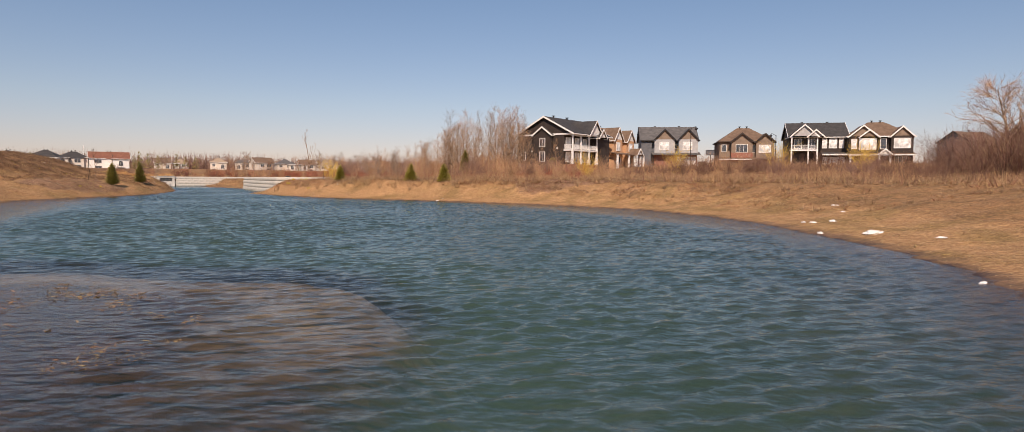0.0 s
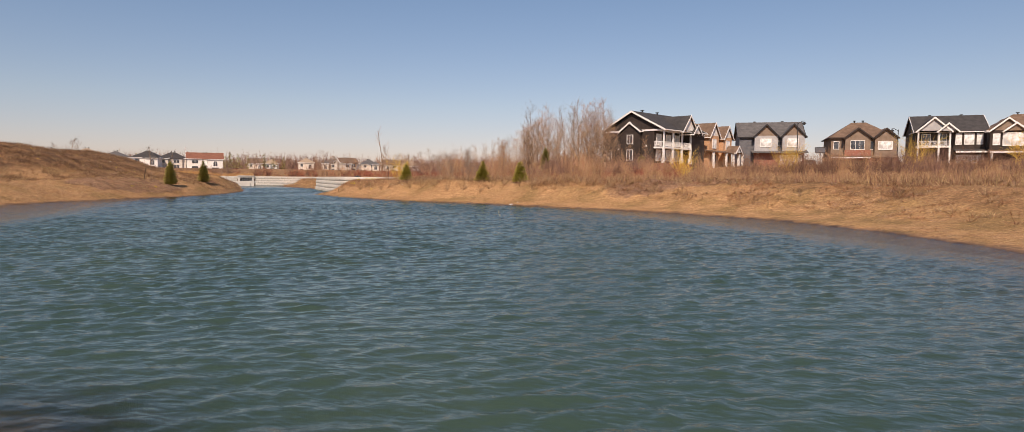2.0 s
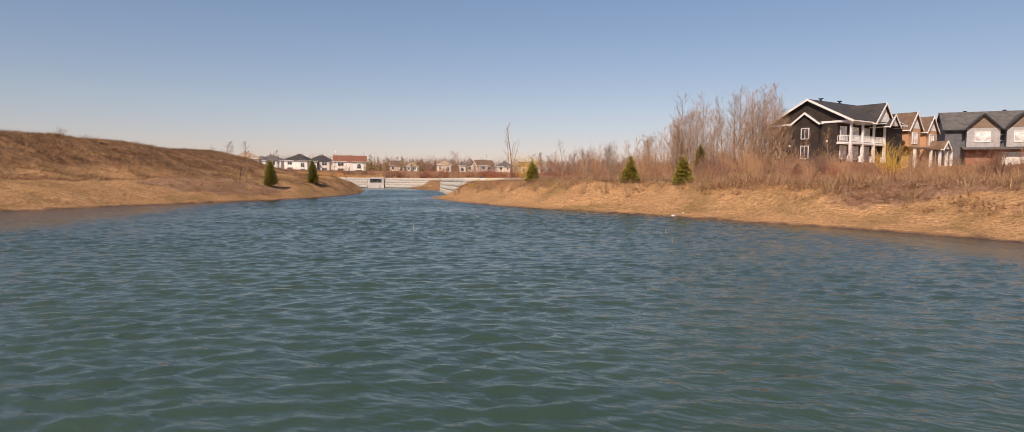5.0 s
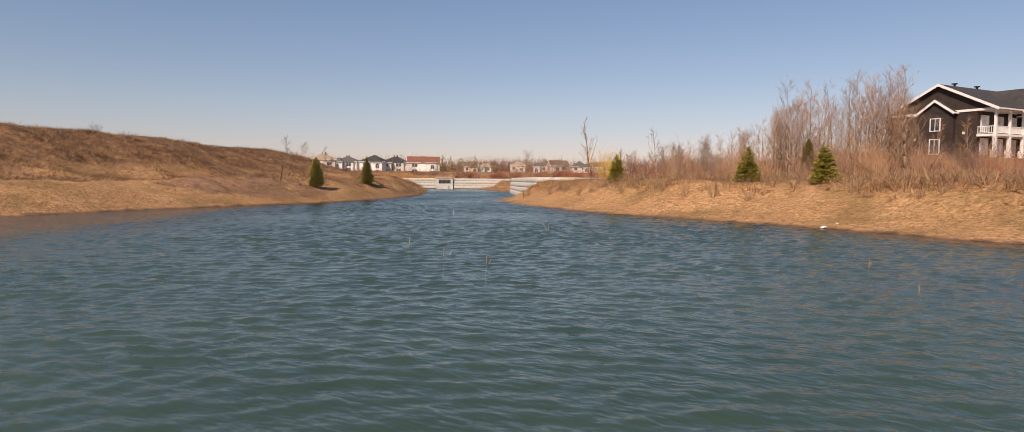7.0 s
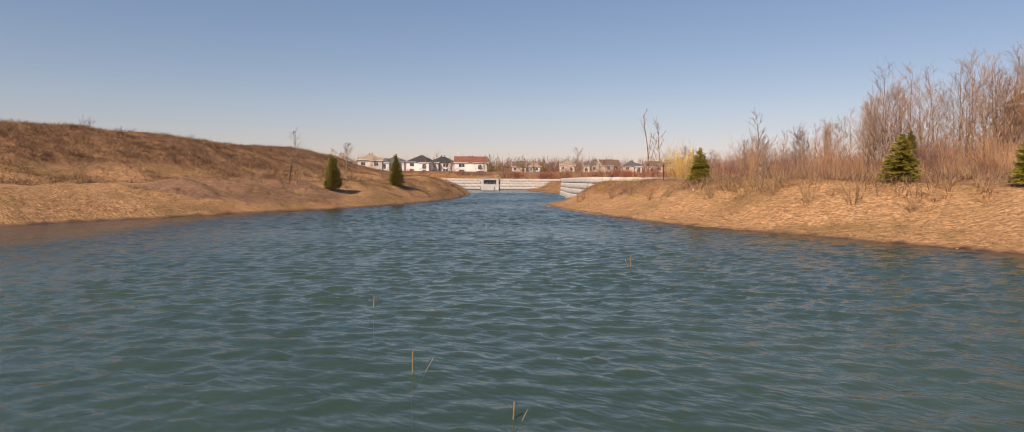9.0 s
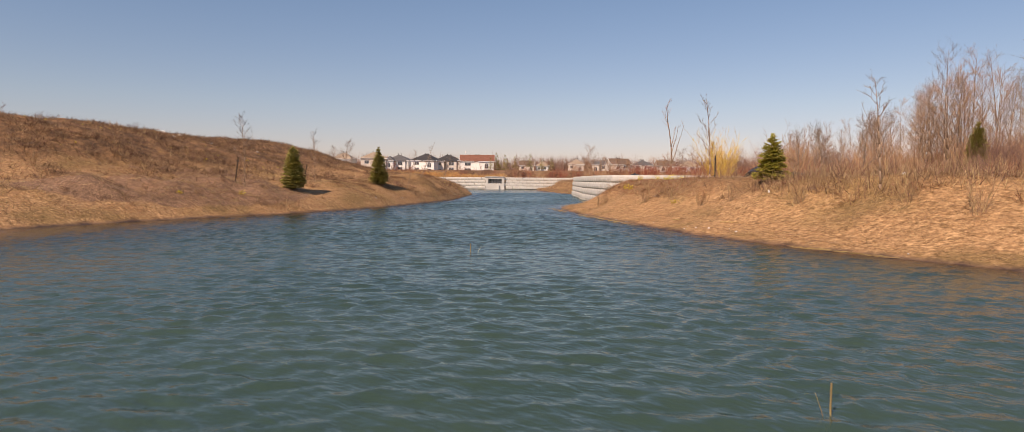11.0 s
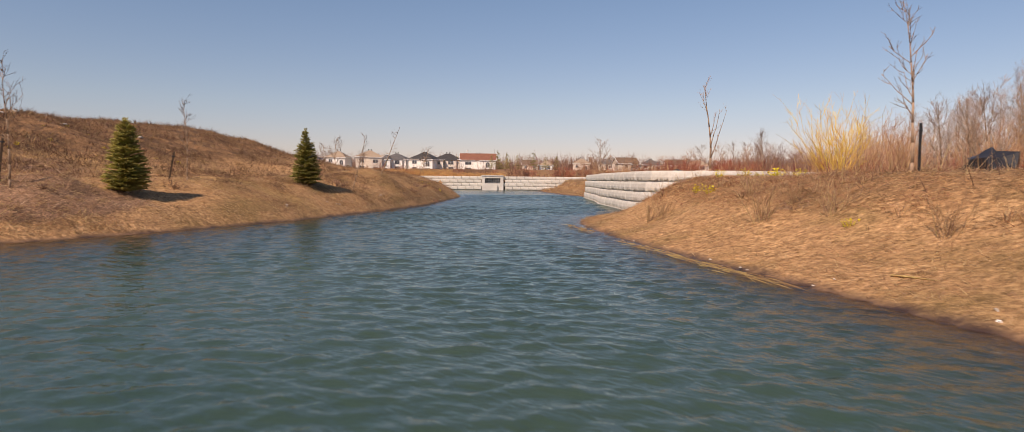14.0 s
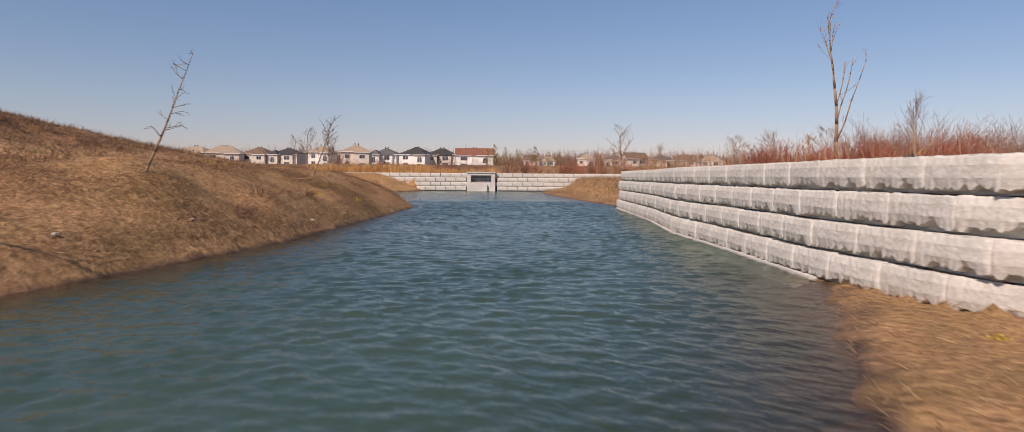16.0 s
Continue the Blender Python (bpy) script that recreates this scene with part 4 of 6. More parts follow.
for ob in BROWN + TAN + THORN + RED:
    tagged(ob, group="brush on the bank tops")
rng = random.Random(12)
places = []
for _ in range(105):
    dist, side = rng.uniform(48, 64), rng.uniform(0.56, 0.95)
    places.append((1.0 + side * dist, -4.0 + dist + 0.05 * side * dist, rng.uniform(0.8, 1.15) * (0.5 + 1.0 * smooth((side - 0.65) / 0.14))))
places += [(rng.uniform(14, 60), rng.uniform(70, 100), rng.uniform(0.5, 1.0)) for _ in range(75)]
copies(BROWN, places, 13)
places = [(rng.uniform(39.5, 54), rng.uniform(55, 63)) for _ in range(26)]
copies(THORN, [(x, y, 0.72 + 0.42 * float(smooth((x - 38) / 8))) for x, y in places] + [(rng.uniform(24, 44), rng.uniform(60, 72), rng.uniform(0.4, 0.6)) for _ in range(14)]
       + [(rng.uniform(-12, 6), rng.uniform(100, 108), rng.uniform(0.5, 0.85)) for _ in range(20)], 17)
places = [(rng.uniform(-70, -24), rng.uniform(112, 150), rng.uniform(0.7, 1.15)) for _ in range(70)]
places += [(rng.uniform(-24, 40), rng.uniform(84, 104), rng.uniform(0.6, 0.95)) for _ in range(80)]
places += [(rng.uniform(-28, 2), rng.uniform(103, 118), rng.uniform(1.0, 1.6)) for _ in range(50)]
places += [(-21 + rng.uniform(-4, 5), 84 + rng.uniform(-5, 8), rng.uniform(0.5, 0.9)) for _ in range(14)]
places = [q for q in places if ground_z(q[0], q[1]) > 1.5]
copies(TAN, places, 14)
copies(THORN, [(rng.uniform(-38, 0), rng.uniform(122, 172), rng.uniform(0.8, 1.25)) for _ in range(70)], 18)
places = [(rng.uniform(-42, -22), rng.uniform(88, 110), rng.uniform(0.45, 0.8)) for _ in range(70)]
places = [q for q in places if inside(np.array([q[0]]), np.array([q[1]]), BEHIND_WALL)[0] or q[1] > 104]
places += [(rng.uniform(-22, 8), rng.uniform(72, 84), rng.uniform(0.5, 0.8)) for _ in range(40)]
places = [q for q in places if line_distance(np.array([q[0]]), np.array([q[1]]), WALL_LINE)[0] > 1.7]
copies(RED, places, 15)
copies(GOLD, [(-23.5, 75.9, 0.95), (9.6, 88.0, 1.15), (22.5, 89.0, 1.3), (35.0, 84.5, 1.35), (45.5, 83.0, 1.4)], 16, 0.97, 1.05)



# ---------------------------------------------------------------- houses
def window(parent, x, y, z, w, h, face, cols=2, pane=None):
    """A framed window on a wall; face turns its outside from -y (0) round to +x (90) or -x (-90)."""
    ob = part("window", Mesher().box(-w / 2 - 0.1, -w / 2, -0.07, 0.05, -0.1, h + 0.1).box(w / 2, w / 2 + 0.1, -0.07, 0.05, -0.1, h + 0.1)
              .box(-w / 2, w / 2, -0.07, 0.05, h, h + 0.1).box(-w / 2, w / 2, -0.09, 0.05, -0.1, 0.0), WHITE_TRIM, parent, "white window frame")
    ob.matrix_basis = pose(x, y, z, 0, 0, face)
    for i in range(cols):
        a, b = -w / 2 + w * i / cols, -w / 2 + w * (i + 1) / cols
        part("pane", Mesher().box(a + 0.02, b - 0.02, -0.02, 0.02, 0.0, h), pane or GLASS, ob)
        if i:
            part("mullion", Mesher().box(a - 0.03, a + 0.03, -0.06, 0.03, 0.0, h), WHITE_TRIM, ob)
    return ob


def gable_roof(parent, x0, x1, y0, y1, z, rise, along, material, over=0.4, trim=WHITE_TRIM, name="roof", walls=None, ends=(True, True)):
    """A pitched roof with its ridge along x or y, with bargeboards, and gable walls under it."""
    swap = along == "y"
    if swap:
        x0, x1, y0, y1 = y0, y1, x0, x1
    my, run = 0.5 * (y0 + y1), 0.5 * (y1 - y0)
    drop = over * rise / run
    put = (lambda p: (p[1], p[0], p[2])) if swap else (lambda p: p)
    flip = (lambda q: q[::-1]) if swap else (lambda q: q)
    lo = [(x0 - over, y0 - over, z - drop + 0.12), (x1 + over, y0 - over, z - drop + 0.12), (x1 + over, my, z + rise + 0.12), (x0 - over, my, z + rise + 0.12)]
    hi = [(x0 - over, my, z + rise + 0.12), (x1 + over, my, z + rise + 0.12), (x1 + over, y1 + over, z - drop + 0.12), (x0 - over, y1 + over, z - drop + 0.12)]
    roof = part(name, Mesher().slab(*flip([put(p) for p in lo]), 0.12).slab(*flip([put(p) for p in hi]), 0.12), material, parent)
    for k, x in enumerate((x0 - over - 0.04, x1 + over + 0.04)):
        if not ends[k]:
            continue
        m = Mesher()
        for sgn, ya in ((-1, y0 - over), (1, y1 + over)):
            p, q = (x - 0.04, ya, z - drop + 0.16), (x - 0.04, my, z + rise + 0.16)
            quad = [(p[0], p[1], p[2]), (p[0] + 0.08, p[1], p[2]), (q[0] + 0.08, q[1], q[2]), (q[0], q[1], q[2])]
            if sgn > 0:
                quad = quad[::-1]
            m.slab(*flip([put(v) for v in quad]), 0.34)
        part("bargeboard", m, trim, roof)
    for y, s in ((y0 - over, -1), (y1 + over, 1)):
        a = put((x0 - over, min(y, y + 0.1 * s), 0))
        b = put((x1 + over, max(y, y + 0.1 * s), 0))
        part("gutter", Mesher().box(min(a[0], b[0]), max(a[0], b[0]), min(a[1], b[1]), max(a[1], b[1]), z - drop - 0.06, z - drop + 0.1), trim, roof)
    if walls:
        for k, x in enumerate((x0, x1 - 0.15)):
            if ends[k]:
                tri = [put((x, y0, z - 0.02)), put((x, y1, z - 0.02)), put((x, my, z + rise - 0.02)), put((x + 0.15, y0, z - 0.02)), put((x + 0.15, y1, z - 0.02)), put((x + 0.15, my, z + rise - 0.02))]
                part("gable", Mesher().add(tri, [(0, 2, 1), (3, 4, 5), (0, 1, 4, 3), (1, 2, 5, 4), (2, 0, 3, 5)]), walls, parent)
    return roof


def hip_roof(parent, x0, x1, y0, y1, z, rise, material, over=0.45, trim=WHITE_TRIM):
    x0, x1, y0, y1 = x0 - over, x1 + over, y0 - over, y1 + over
    k = min(x1 - x0, y1 - y0) / 2
    if x1 - x0 >= y1 - y0:
        r0, r1 = (x0 + k, (y0 + y1) / 2, z + rise), (max(x1 - k, x0 + k + 0.02), (y0 + y1) / 2, z + rise)
    else:
        r0, r1 = ((x0 + x1) / 2, y0 + k, z + rise), ((x0 + x1) / 2, max(y1 - k, y0 + k + 0.02), z + rise)
    e = [(x0, y0, z), (x1, y0, z), (x1, y1, z), (x0, y1, z)]
    m = Mesher()
    if x1 - x0 >= y1 - y0:
        m.add(e + [r0, r1], [(0, 1, 5, 4), (1, 2, 5), (2, 3, 4, 5), (3, 0, 4), (3, 2, 1, 0)])
    else:
        m.add(e + [r0, r1], [(0, 1, 4), (1, 2, 5, 4), (2, 3, 5), (3, 0, 4, 5), (3, 2, 1, 0)])
    roof = part("roof", m, material, parent)
    part("fascia", Mesher().box(x0, x1, y0 - 0.05, y0 + 0.05, z - 0.18, z + 0.02).box(x0, x1, y1 - 0.05, y1 + 0.05, z - 0.18, z + 0.02)
         .box(x0 - 0.05, x0 + 0.05, y0 + 0.05, y1 - 0.05, z - 0.18, z + 0.02).box(x1 - 0.05, x1 + 0.05, y0 + 0.05, y1 - 0.05, z - 0.18, z + 0.02), trim, roof)
    return roof


def vents(roof, spots):
    for x, y, z in spots:
        part("vent", Mesher().tube((x, y, z - 0.3), (x, y, z + 0.25), 0.14, 0.14, 8).box(x - 0.25, x + 0.25, y - 0.25, y + 0.25, z + 0.22, z + 0.36), DARK_STEEL, roof, "dark roof vent")


def railing(parent, x0, x1, y0, y1, z, h=0.95):
    ob = part("railing", Mesher().box(min(x0, x1) - 0.04, max(x0, x1) + 0.04, min(y0, y1) - 0.04, max(y0, y1) + 0.04, z + h - 0.09, z + h)
              .box(min(x0, x1) - 0.03, max(x0, x1) + 0.03, min(y0, y1) - 0.03, max(y0, y1) + 0.03, z + 0.08, z + 0.15), WHITE_TRIM, parent, "white balcony railing")
    n = max(2, int(max(abs(x1 - x0), abs(y1 - y0)) / 0.22))
    me = Mesher().box(-0.03, 0.03, -0.03, 0.03, 0.15, h - 0.09).mesh("baluster", WHITE_TRIM)
    for i in range(n + 1):
        b = new("baluster", me)
        b.parent = ob
        b.location = (x0 + (x1 - x0) * i / n, y0 + (y1 - y0) * i / n, z)
    return ob


def dark_house(m):
    ob = thing("house", m, "dark brown sided house with white trim and two-level porch", "house", "houses along the street")
    part("wall", Mesher().box(-6.5, 4.4, 0, 14, -1.5, 5.9).box(4.4, 6.5, 9.4, 14, -1.5, 5.9), SIDE_CHAR, ob)
    roof = gable_roof(ob, -6.5, 6.5, 0, 14, 5.9, 3.3, "y", ROOF_DARK, 0.45, walls=SIDE_CHAR)
    part("frieze", Mesher().box(-6.55, 6.55, -0.1, 0.0, 5.6, 5.88), WHITE_TRIM, ob)
    gable_roof(ob, -2.2, 2.0, -0.6, 3.0, 5.7, 1.5, "y", ROOF_DARK, 0.25, name="dormer_roof", walls=SIDE_CHAR, ends=(True, False))
    part("bay", Mesher().box(-2.2, 2.0, -0.55, 0, -1.5, 5.7), SIDE_CHAR, ob)
    gable_roof(ob, 2.0, 7.1, 5.0, 9.6, 5.9, 2.6, "x", ROOF_DARK, 0.35, name="porch_roof", walls=SIDE_WHITE, ends=(False, True))
    gable_roof(ob, 5.0, 7.4, 8.2, 11.0, 5.5, 1.5, "x", ROOF_DARK, 0.25, name="porch_roof", walls=SIDE_WHITE, ends=(False, True))
    vents(roof, [(0, 3, 9.3), (0, 8, 9.3)])
    part("porch_floor", Mesher().box(4.4, 6.5, 0.0, 9.4, 2.55, 2.8), WHITE_TRIM, ob)
    part("porch_ceiling", Mesher().box(4.4, 6.5, 0.0, 9.4, 5.6, 5.75), WHITE_TRIM, ob)
    part("porch_base", Mesher().box(4.4, 6.5, 0.0, 9.4, -1.5, 0.0), BRICK_RED, ob)
    for y in (0.18, 3.2, 6.2, 9.2):
        part("post", Mesher().box(6.22, 6.48, y - 0.13, y + 0.13, 2.8, 5.6).box(6.17, 6.53, y - 0.18, y + 0.18, 5.42, 5.6), WHITE_TRIM, ob)
        part("post", Mesher().box(6.16, 6.5, y - 0.17, y + 0.17, 0.9, 2.55).box(6.0, 6.55, y - 0.25, y + 0.25, 0.0, 0.9), WHITE_TRIM, ob)
    railing(ob, 6.35, 6.35, 0.3, 9.0, 2.8)
    railing(ob, 4.5, 6.2, 0.1, 0.1, 2.8)
    for z in (0.2, 2.95):
        for y in (1.6, 4.8, 7.8):
            window(ob, 4.42, y, z + 0.3, 1.5, 1.8, 90, 2, BLIND)
    window(ob, -0.1, -0.58, 3.5, 1.1, 1.45, 0)
    window(ob, -0.1, -0.58, 0.6, 1.1, 1.75, 0)
    window(ob, -5.0, -0.02, 0.9, 0.9, 1.5, 0)
    for x, z in ((3.0, 2.9), (-2.9, 2.4)):
        part("side_lamp", Mesher().box(x - 0.1, x + 0.1, -0.16, 0, z, z + 0.3), WHITE_TRIM, ob, "white wall lamp")
    return ob


def brick_house(m):
    ob = thing("house", m, "orange brick house with twin white-trimmed gables", "house", "houses along the street")
    part("wall", Mesher().box(-7, 7, 0, 10, -1.5, 5.6), BRICK_ORANGE, ob)
    roof = hip_roof(ob, -7, 7, 0, 10, 5.6, 3.0, ROOF_BROWN)
    part("wing", Mesher().box(-5.6, -1.6, -1.4, 0, -1.5, 5.6), BRICK_ORANGE, ob)
    part("wing", Mesher().box(1.6, 5.4, -0.9, 0, -1.5, 5.6), BRICK_ORANGE, ob)
    gable_roof(ob, -5.6, -1.6, -1.4, 4.4, 5.6, 2.4, "y", ROOF_BROWN, 0.35, name="gable_roof", walls=SIDE_WHITE, ends=(True, False))
    gable_roof(ob, 1.6, 5.4, -0.9, 4.4, 5.6, 2.2, "y", ROOF_BROWN, 0.35, name="gable_roof", walls=SIDE_WHITE, ends=(True, False))
    part("porch_roof", Mesher().slab((-6.8, -3.0, 2.5), (6.8, -3.0, 2.5), (6.8, -0.9, 2.95), (-6.8, -0.9, 2.95), 0.15), ROOF_BROWN, ob)
    gable_roof(ob, 2.2, 4.8, -3.2, -1.2, 2.6, 1.2, "y", ROOF_BROWN, 0.2, name="porch_gable", walls=SIDE_WHITE, ends=(True, False))
    for x in (-6.5, -1.0, 2.3, 4.7, 6.5):
        part("post", Mesher().box(x - 0.17, x + 0.17, -2.95, -2.6, -1.5, 2.45), WHITE_TRIM, ob)
    window(ob, -3.6, -1.42, 3.3, 1.5, 1.6, 0, 2, BLIND)
    window(ob, 3.5, -0.92, 3.3, 1.5, 1.6, 0, 2, BLIND)
    window(ob, -3.6, -1.42, 0.4, 1.8, 1.6, 0, 2)
    part("door", Mesher().box(3.0, 4.0, -1.0, -0.88, -0.3, 2.0), SIDE_CHAR, ob, "dark entrance door")
    vents(roof, [(-1, 4.5, 8.5)])
    return ob


def street_house(m, label, w, wall, lower, roof_mat, style, trim, deep=10.0):
    """A two-storey house: garage below, two front gables above."""
    ob = thing("house", m, label, "house", "houses along the street")
    h = w / 2
    part("wall", Mesher().box(-h, h, 0, deep, -1.5, 5.5), wall, ob)
    if style == "hip":
        roof = hip_roof(ob, -h, h, 0, deep, 5.5, 3.3, roof_mat, trim=trim)
        vents(roof, [(-0.9, deep / 2, 8.8), (0.9, deep / 2, 8.8)])
    else:
        roof = gable_roof(ob, -h, h, 0, deep, 5.5, 3.2, "x", roof_mat, 0.4, trim=trim, walls=wall)
        vents(roof, [(-h * 0.45, deep / 2 + 0.3, 8.65), (h * 0.45, deep / 2 + 0.3, 8.65)])
    return ob, roof


def front_gable(ob, x0, x1, out, wall, roof_mat, trim, rise, z0=2.75, eave=5.5, gable=None):
    part("wing", Mesher().box(x0, x1, -out, 0, z0, eave), wall, ob)
    gable_roof(ob, x0, x1, -out, 4.2, eave, rise, "y", roof_mat, 0.35, trim=trim, name="gable_roof", walls=gable or wall, ends=(True, False))


def garage(ob, x0, x1, y, z0, z1, colour):
    door = part("garage_door", Mesher().box(x0, x1, y - 0.05, y + 0.04, z0, z1), colour, ob, "panelled garage door")
    for i in range(4):
        z = z0 + (z1 - z0) * i / 4
        part("panel", Mesher().box(x0 + 0.1, x1 - 0.1, y - 0.08, y - 0.05, z + 0.06, z + (z1 - z0) / 4 - 0.04), colour, door)


# the house with the porch stands corner-on to the pond
dark_house(pose(3.4, 121.4, 4.9, 0, 0, -34.4))
brick_house(pose(19.6, 136.4, 4.9, 0, 0, 55.6) @ Matrix.Diagonal((0.92, 1, 1, 1)))

# slate house
SX, SY = 32.2, 147.4
ob, roof = street_house(pose(SX, SY, 5.9, 0, 0, -4), "slate grey two-storey house with taupe front gables", 12.6, SIDE_GREY, SIDE_PALE, ROOF_GREY, "gable", DARK_STEEL)
front_gable(ob, -3.4, 1.2, 1.2, SIDE_PALE, ROOF_GREY, DARK_STEEL, 2.3, 2.3, gable=SIDE_TAUPE)
front_gable(ob, 2.0, 6.3, 1.6, SIDE_PALE, ROOF_GREY, DARK_STEEL, 2.3, 2.3, gable=SIDE_TAUPE)
window(ob, -1.2, -1.22, 3.2, 2.0, 1.6, 0, 2, BLIND)
window(ob, 4.0, -1.62, 3.2, 1.9, 1.6, 0, 2, BLIND)
window(ob, 1.6, -0.02, 3.5, 0.8, 0.9, 0, 1)
part("porch_roof", Mesher().slab((-4.0, -2.2, 2.0), (6.9, -2.2, 2.0), (6.9, -0.2, 2.6), (-4.0, -0.2, 2.6), 0.15), ROOF_GREY, ob)
part("lower_wall", Mesher().box(-3.4, 6.3, -0.9, 0, -1.5, 2.2), BRICK_RED, ob)
garage(ob, 1.6, 6.0, -0.95, -0.6, 1.5, SIDE_WHITE)

# brown hip-roofed house
ob, roof = street_house(pose(47.6, 140.0, 5.1, 0, 0, -8) @ Matrix.Diagonal((0.86, 1, 1, 1)), "brown hip-roofed house with red brick band", 13.0, SIDE_TAUPE, BRICK_RED, ROOF_BROWN, "hip", SIDE_CHAR)
front_gable(ob, -3.8, 1.3, 1.3, SIDE_TAUPE, ROOF_BROWN, SIDE_CHAR, 1.7, 1.9)
front_gable(ob, 2.2, 6.6, 1.0, SIDE_TAUPE, ROOF_BROWN, SIDE_CHAR, 1.6, 1.9)
part("brick_band", Mesher().box(-3.9, 1.4, -1.38, -1.3, 1.9, 3.0), BRICK_RED, ob)
part("porch_roof", Mesher().slab((-6.8, -2.0, 1.6), (6.8, -2.0, 1.6), (6.8, -0.2, 2.15), (-6.8, -0.2, 2.15), 0.15), ROOF_BROWN, ob)
part("lower_wall", Mesher().box(-6.8, 6.7, -0.9, 0, -1.5, 1.7), BRICK_RED, ob)
window(ob, -1.3, -1.32, 3.15, 2.7, 1.6, 0, 3)
window(ob, 4.3, -1.02, 3.1, 2.7, 1.5, 0, 3, BLIND)
window(ob, -5.4, -0.02, 3.3, 1.0, 1.4, 0, 1)
window(ob, 1.75, -0.02, 3.2, 0.8, 1.5, 0, 1)
garage(ob, -6.2, 0.3, -0.95, -1.2, 0.9, SIDE_TAUPE)
part("gutter_band", Mesher().box(-6.8, 1.2, -2.06, -2.0, 1.4, 1.62), WHITE_TRIM, ob)
for x in (1.2, 6.4):
    part("post", Mesher().box(x - 0.25, x + 0.25, -2.0, -1.5, -1.5, 1.5), BRICK_RED, ob)

# charcoal house with balcony
ob, roof = street_house(pose(62.6, 138.9, 6.2, 0, 0, -12) @ Matrix.Diagonal((0.88, 1, 1, 1)), "charcoal-roofed dark brown house with white balcony", 13.2, SIDE_CHAR, SIDE_CHAR, ROOF_DARK, "gable", WHITE_TRIM)
part("balcony_floor", Mesher().box(-6.6, -0.4, -2.0, 0, 2.3, 2.6), WHITE_TRIM, ob)
gable_roof(ob, -6.6, -0.6, -2.1, 3.8, 5.5, 2.4, "y", ROOF_DARK, 0.35, name="gable_roof", walls=SIDE_PALE, ends=(True, False))
gable_roof(ob, -2.8, 0.6, -2.5, 1.2, 5.4, 1.35, "y", ROOF_DARK, 0.3, name="gable_roof", walls=SIDE_PALE, ends=(True, False))
railing(ob, -6.5, -0.5, -1.92, -1.92, 2.6)
for x in (-6.4, -2.6, -0.6):
    part("post", Mesher().box(x - 0.16, x + 0.16, -2.05, -1.75, -1.5, 2.3).box(x - 0.14, x + 0.14, -2.03, -1.77, 2.6, 5.4), WHITE_TRIM, ob)
for x in (-4.6, -1.6):
    window(ob, x, -0.02, 2.9, 1.5, 2.0, 0, 2)
for x, k in ((1.4, 1), (3.3, 2), (5.2, 1)):
    window(ob, x, -0.02, 3.0, 0.95 * k if k == 1 else 1.6, 1.9, 0, k, BLIND)
part("porch_roof", Mesher().slab((0.6, -1.6, 1.6), (6.7, -1.6, 1.6), (6.7, -0.05, 2.1), (0.6, -0.05, 2.1), 0.15), ROOF_DARK, ob)
part("gutter_band", Mesher().box(0.6, 6.7, -1.68, -1.6, 1.35, 1.65), WHITE_TRIM, ob)
garage(ob, 1.0, 6.0, -0.06, -1.2, 1.0, WHITE_TRIM)

# brown-roofed house with wide windows
ob, roof = street_house(pose(73.5, 134.6, 6.0, 0, 0, -15) @ Matrix.Diagonal((0.91, 1, 1, 1)), "taupe house with white trim and wide windows", 13.4, SIDE_CHAR, SIDE_CHAR, ROOF_BROWN, "hip", WHITE_TRIM)
front_gable(ob, -6.6, -0.9, 1.0, SIDE_CHAR, ROOF_BROWN, WHITE_TRIM, 2.2, 1.9, gable=SIDE_TAUPE)
gable_roof(ob, -4.4, -0.7, -1.4, 1.0, 5.4, 1.35, "y", ROOF_BROWN, 0.3, name="gable_roof", walls=SIDE_TAUPE, ends=(True, False))
front_gable(ob, 2.0, 6.4, 1.0, SIDE_CHAR, ROOF_BROWN, WHITE_TRIM, 1.9, 1.9, gable=SIDE_TAUPE)
window(ob, -5.6, -1.02, 2.9, 1.0, 1.9, 0, 1, BLIND)
window(ob, -2.8, -1.02, 2.75, 3.4, 2.2, 0, 3, BLIND)
window(ob, 4.2, -1.02, 3.0, 3.2, 1.9, 0, 3, BLIND)
window(ob, 0.6, -0.02, 2.9, 1.1, 2.0, 0, 1)
part("porch_roof", Mesher().slab((-6.8, -2.0, 1.6), (6.8, -2.0, 1.6), (6.8, -0.4, 2.1), (-6.8, -0.4, 2.1), 0.15), ROOF_BROWN, ob)
part("gutter_band", Mesher().box(-6.8, 6.8, -2.08, -2.0, 1.4, 1.65), WHITE_TRIM, ob)
gable_roof(ob, -0.7, 1.9, -2.2, -0.6, 1.7, 1.0, "y", ROOF_BROWN, 0.2, name="porch_gable", walls=SIDE_WHITE, ends=(True, False))
for x in (-6.4, -0.5, 1.7, 6.4):
    part("post", Mesher().box(x - 0.15, x + 0.15, -1.95, -1.65, -1.5, 1.5), WHITE_TRIM, ob)
window(ob, 4.2, -0.02, -0.4, 2.4, 1.5, 0, 3)

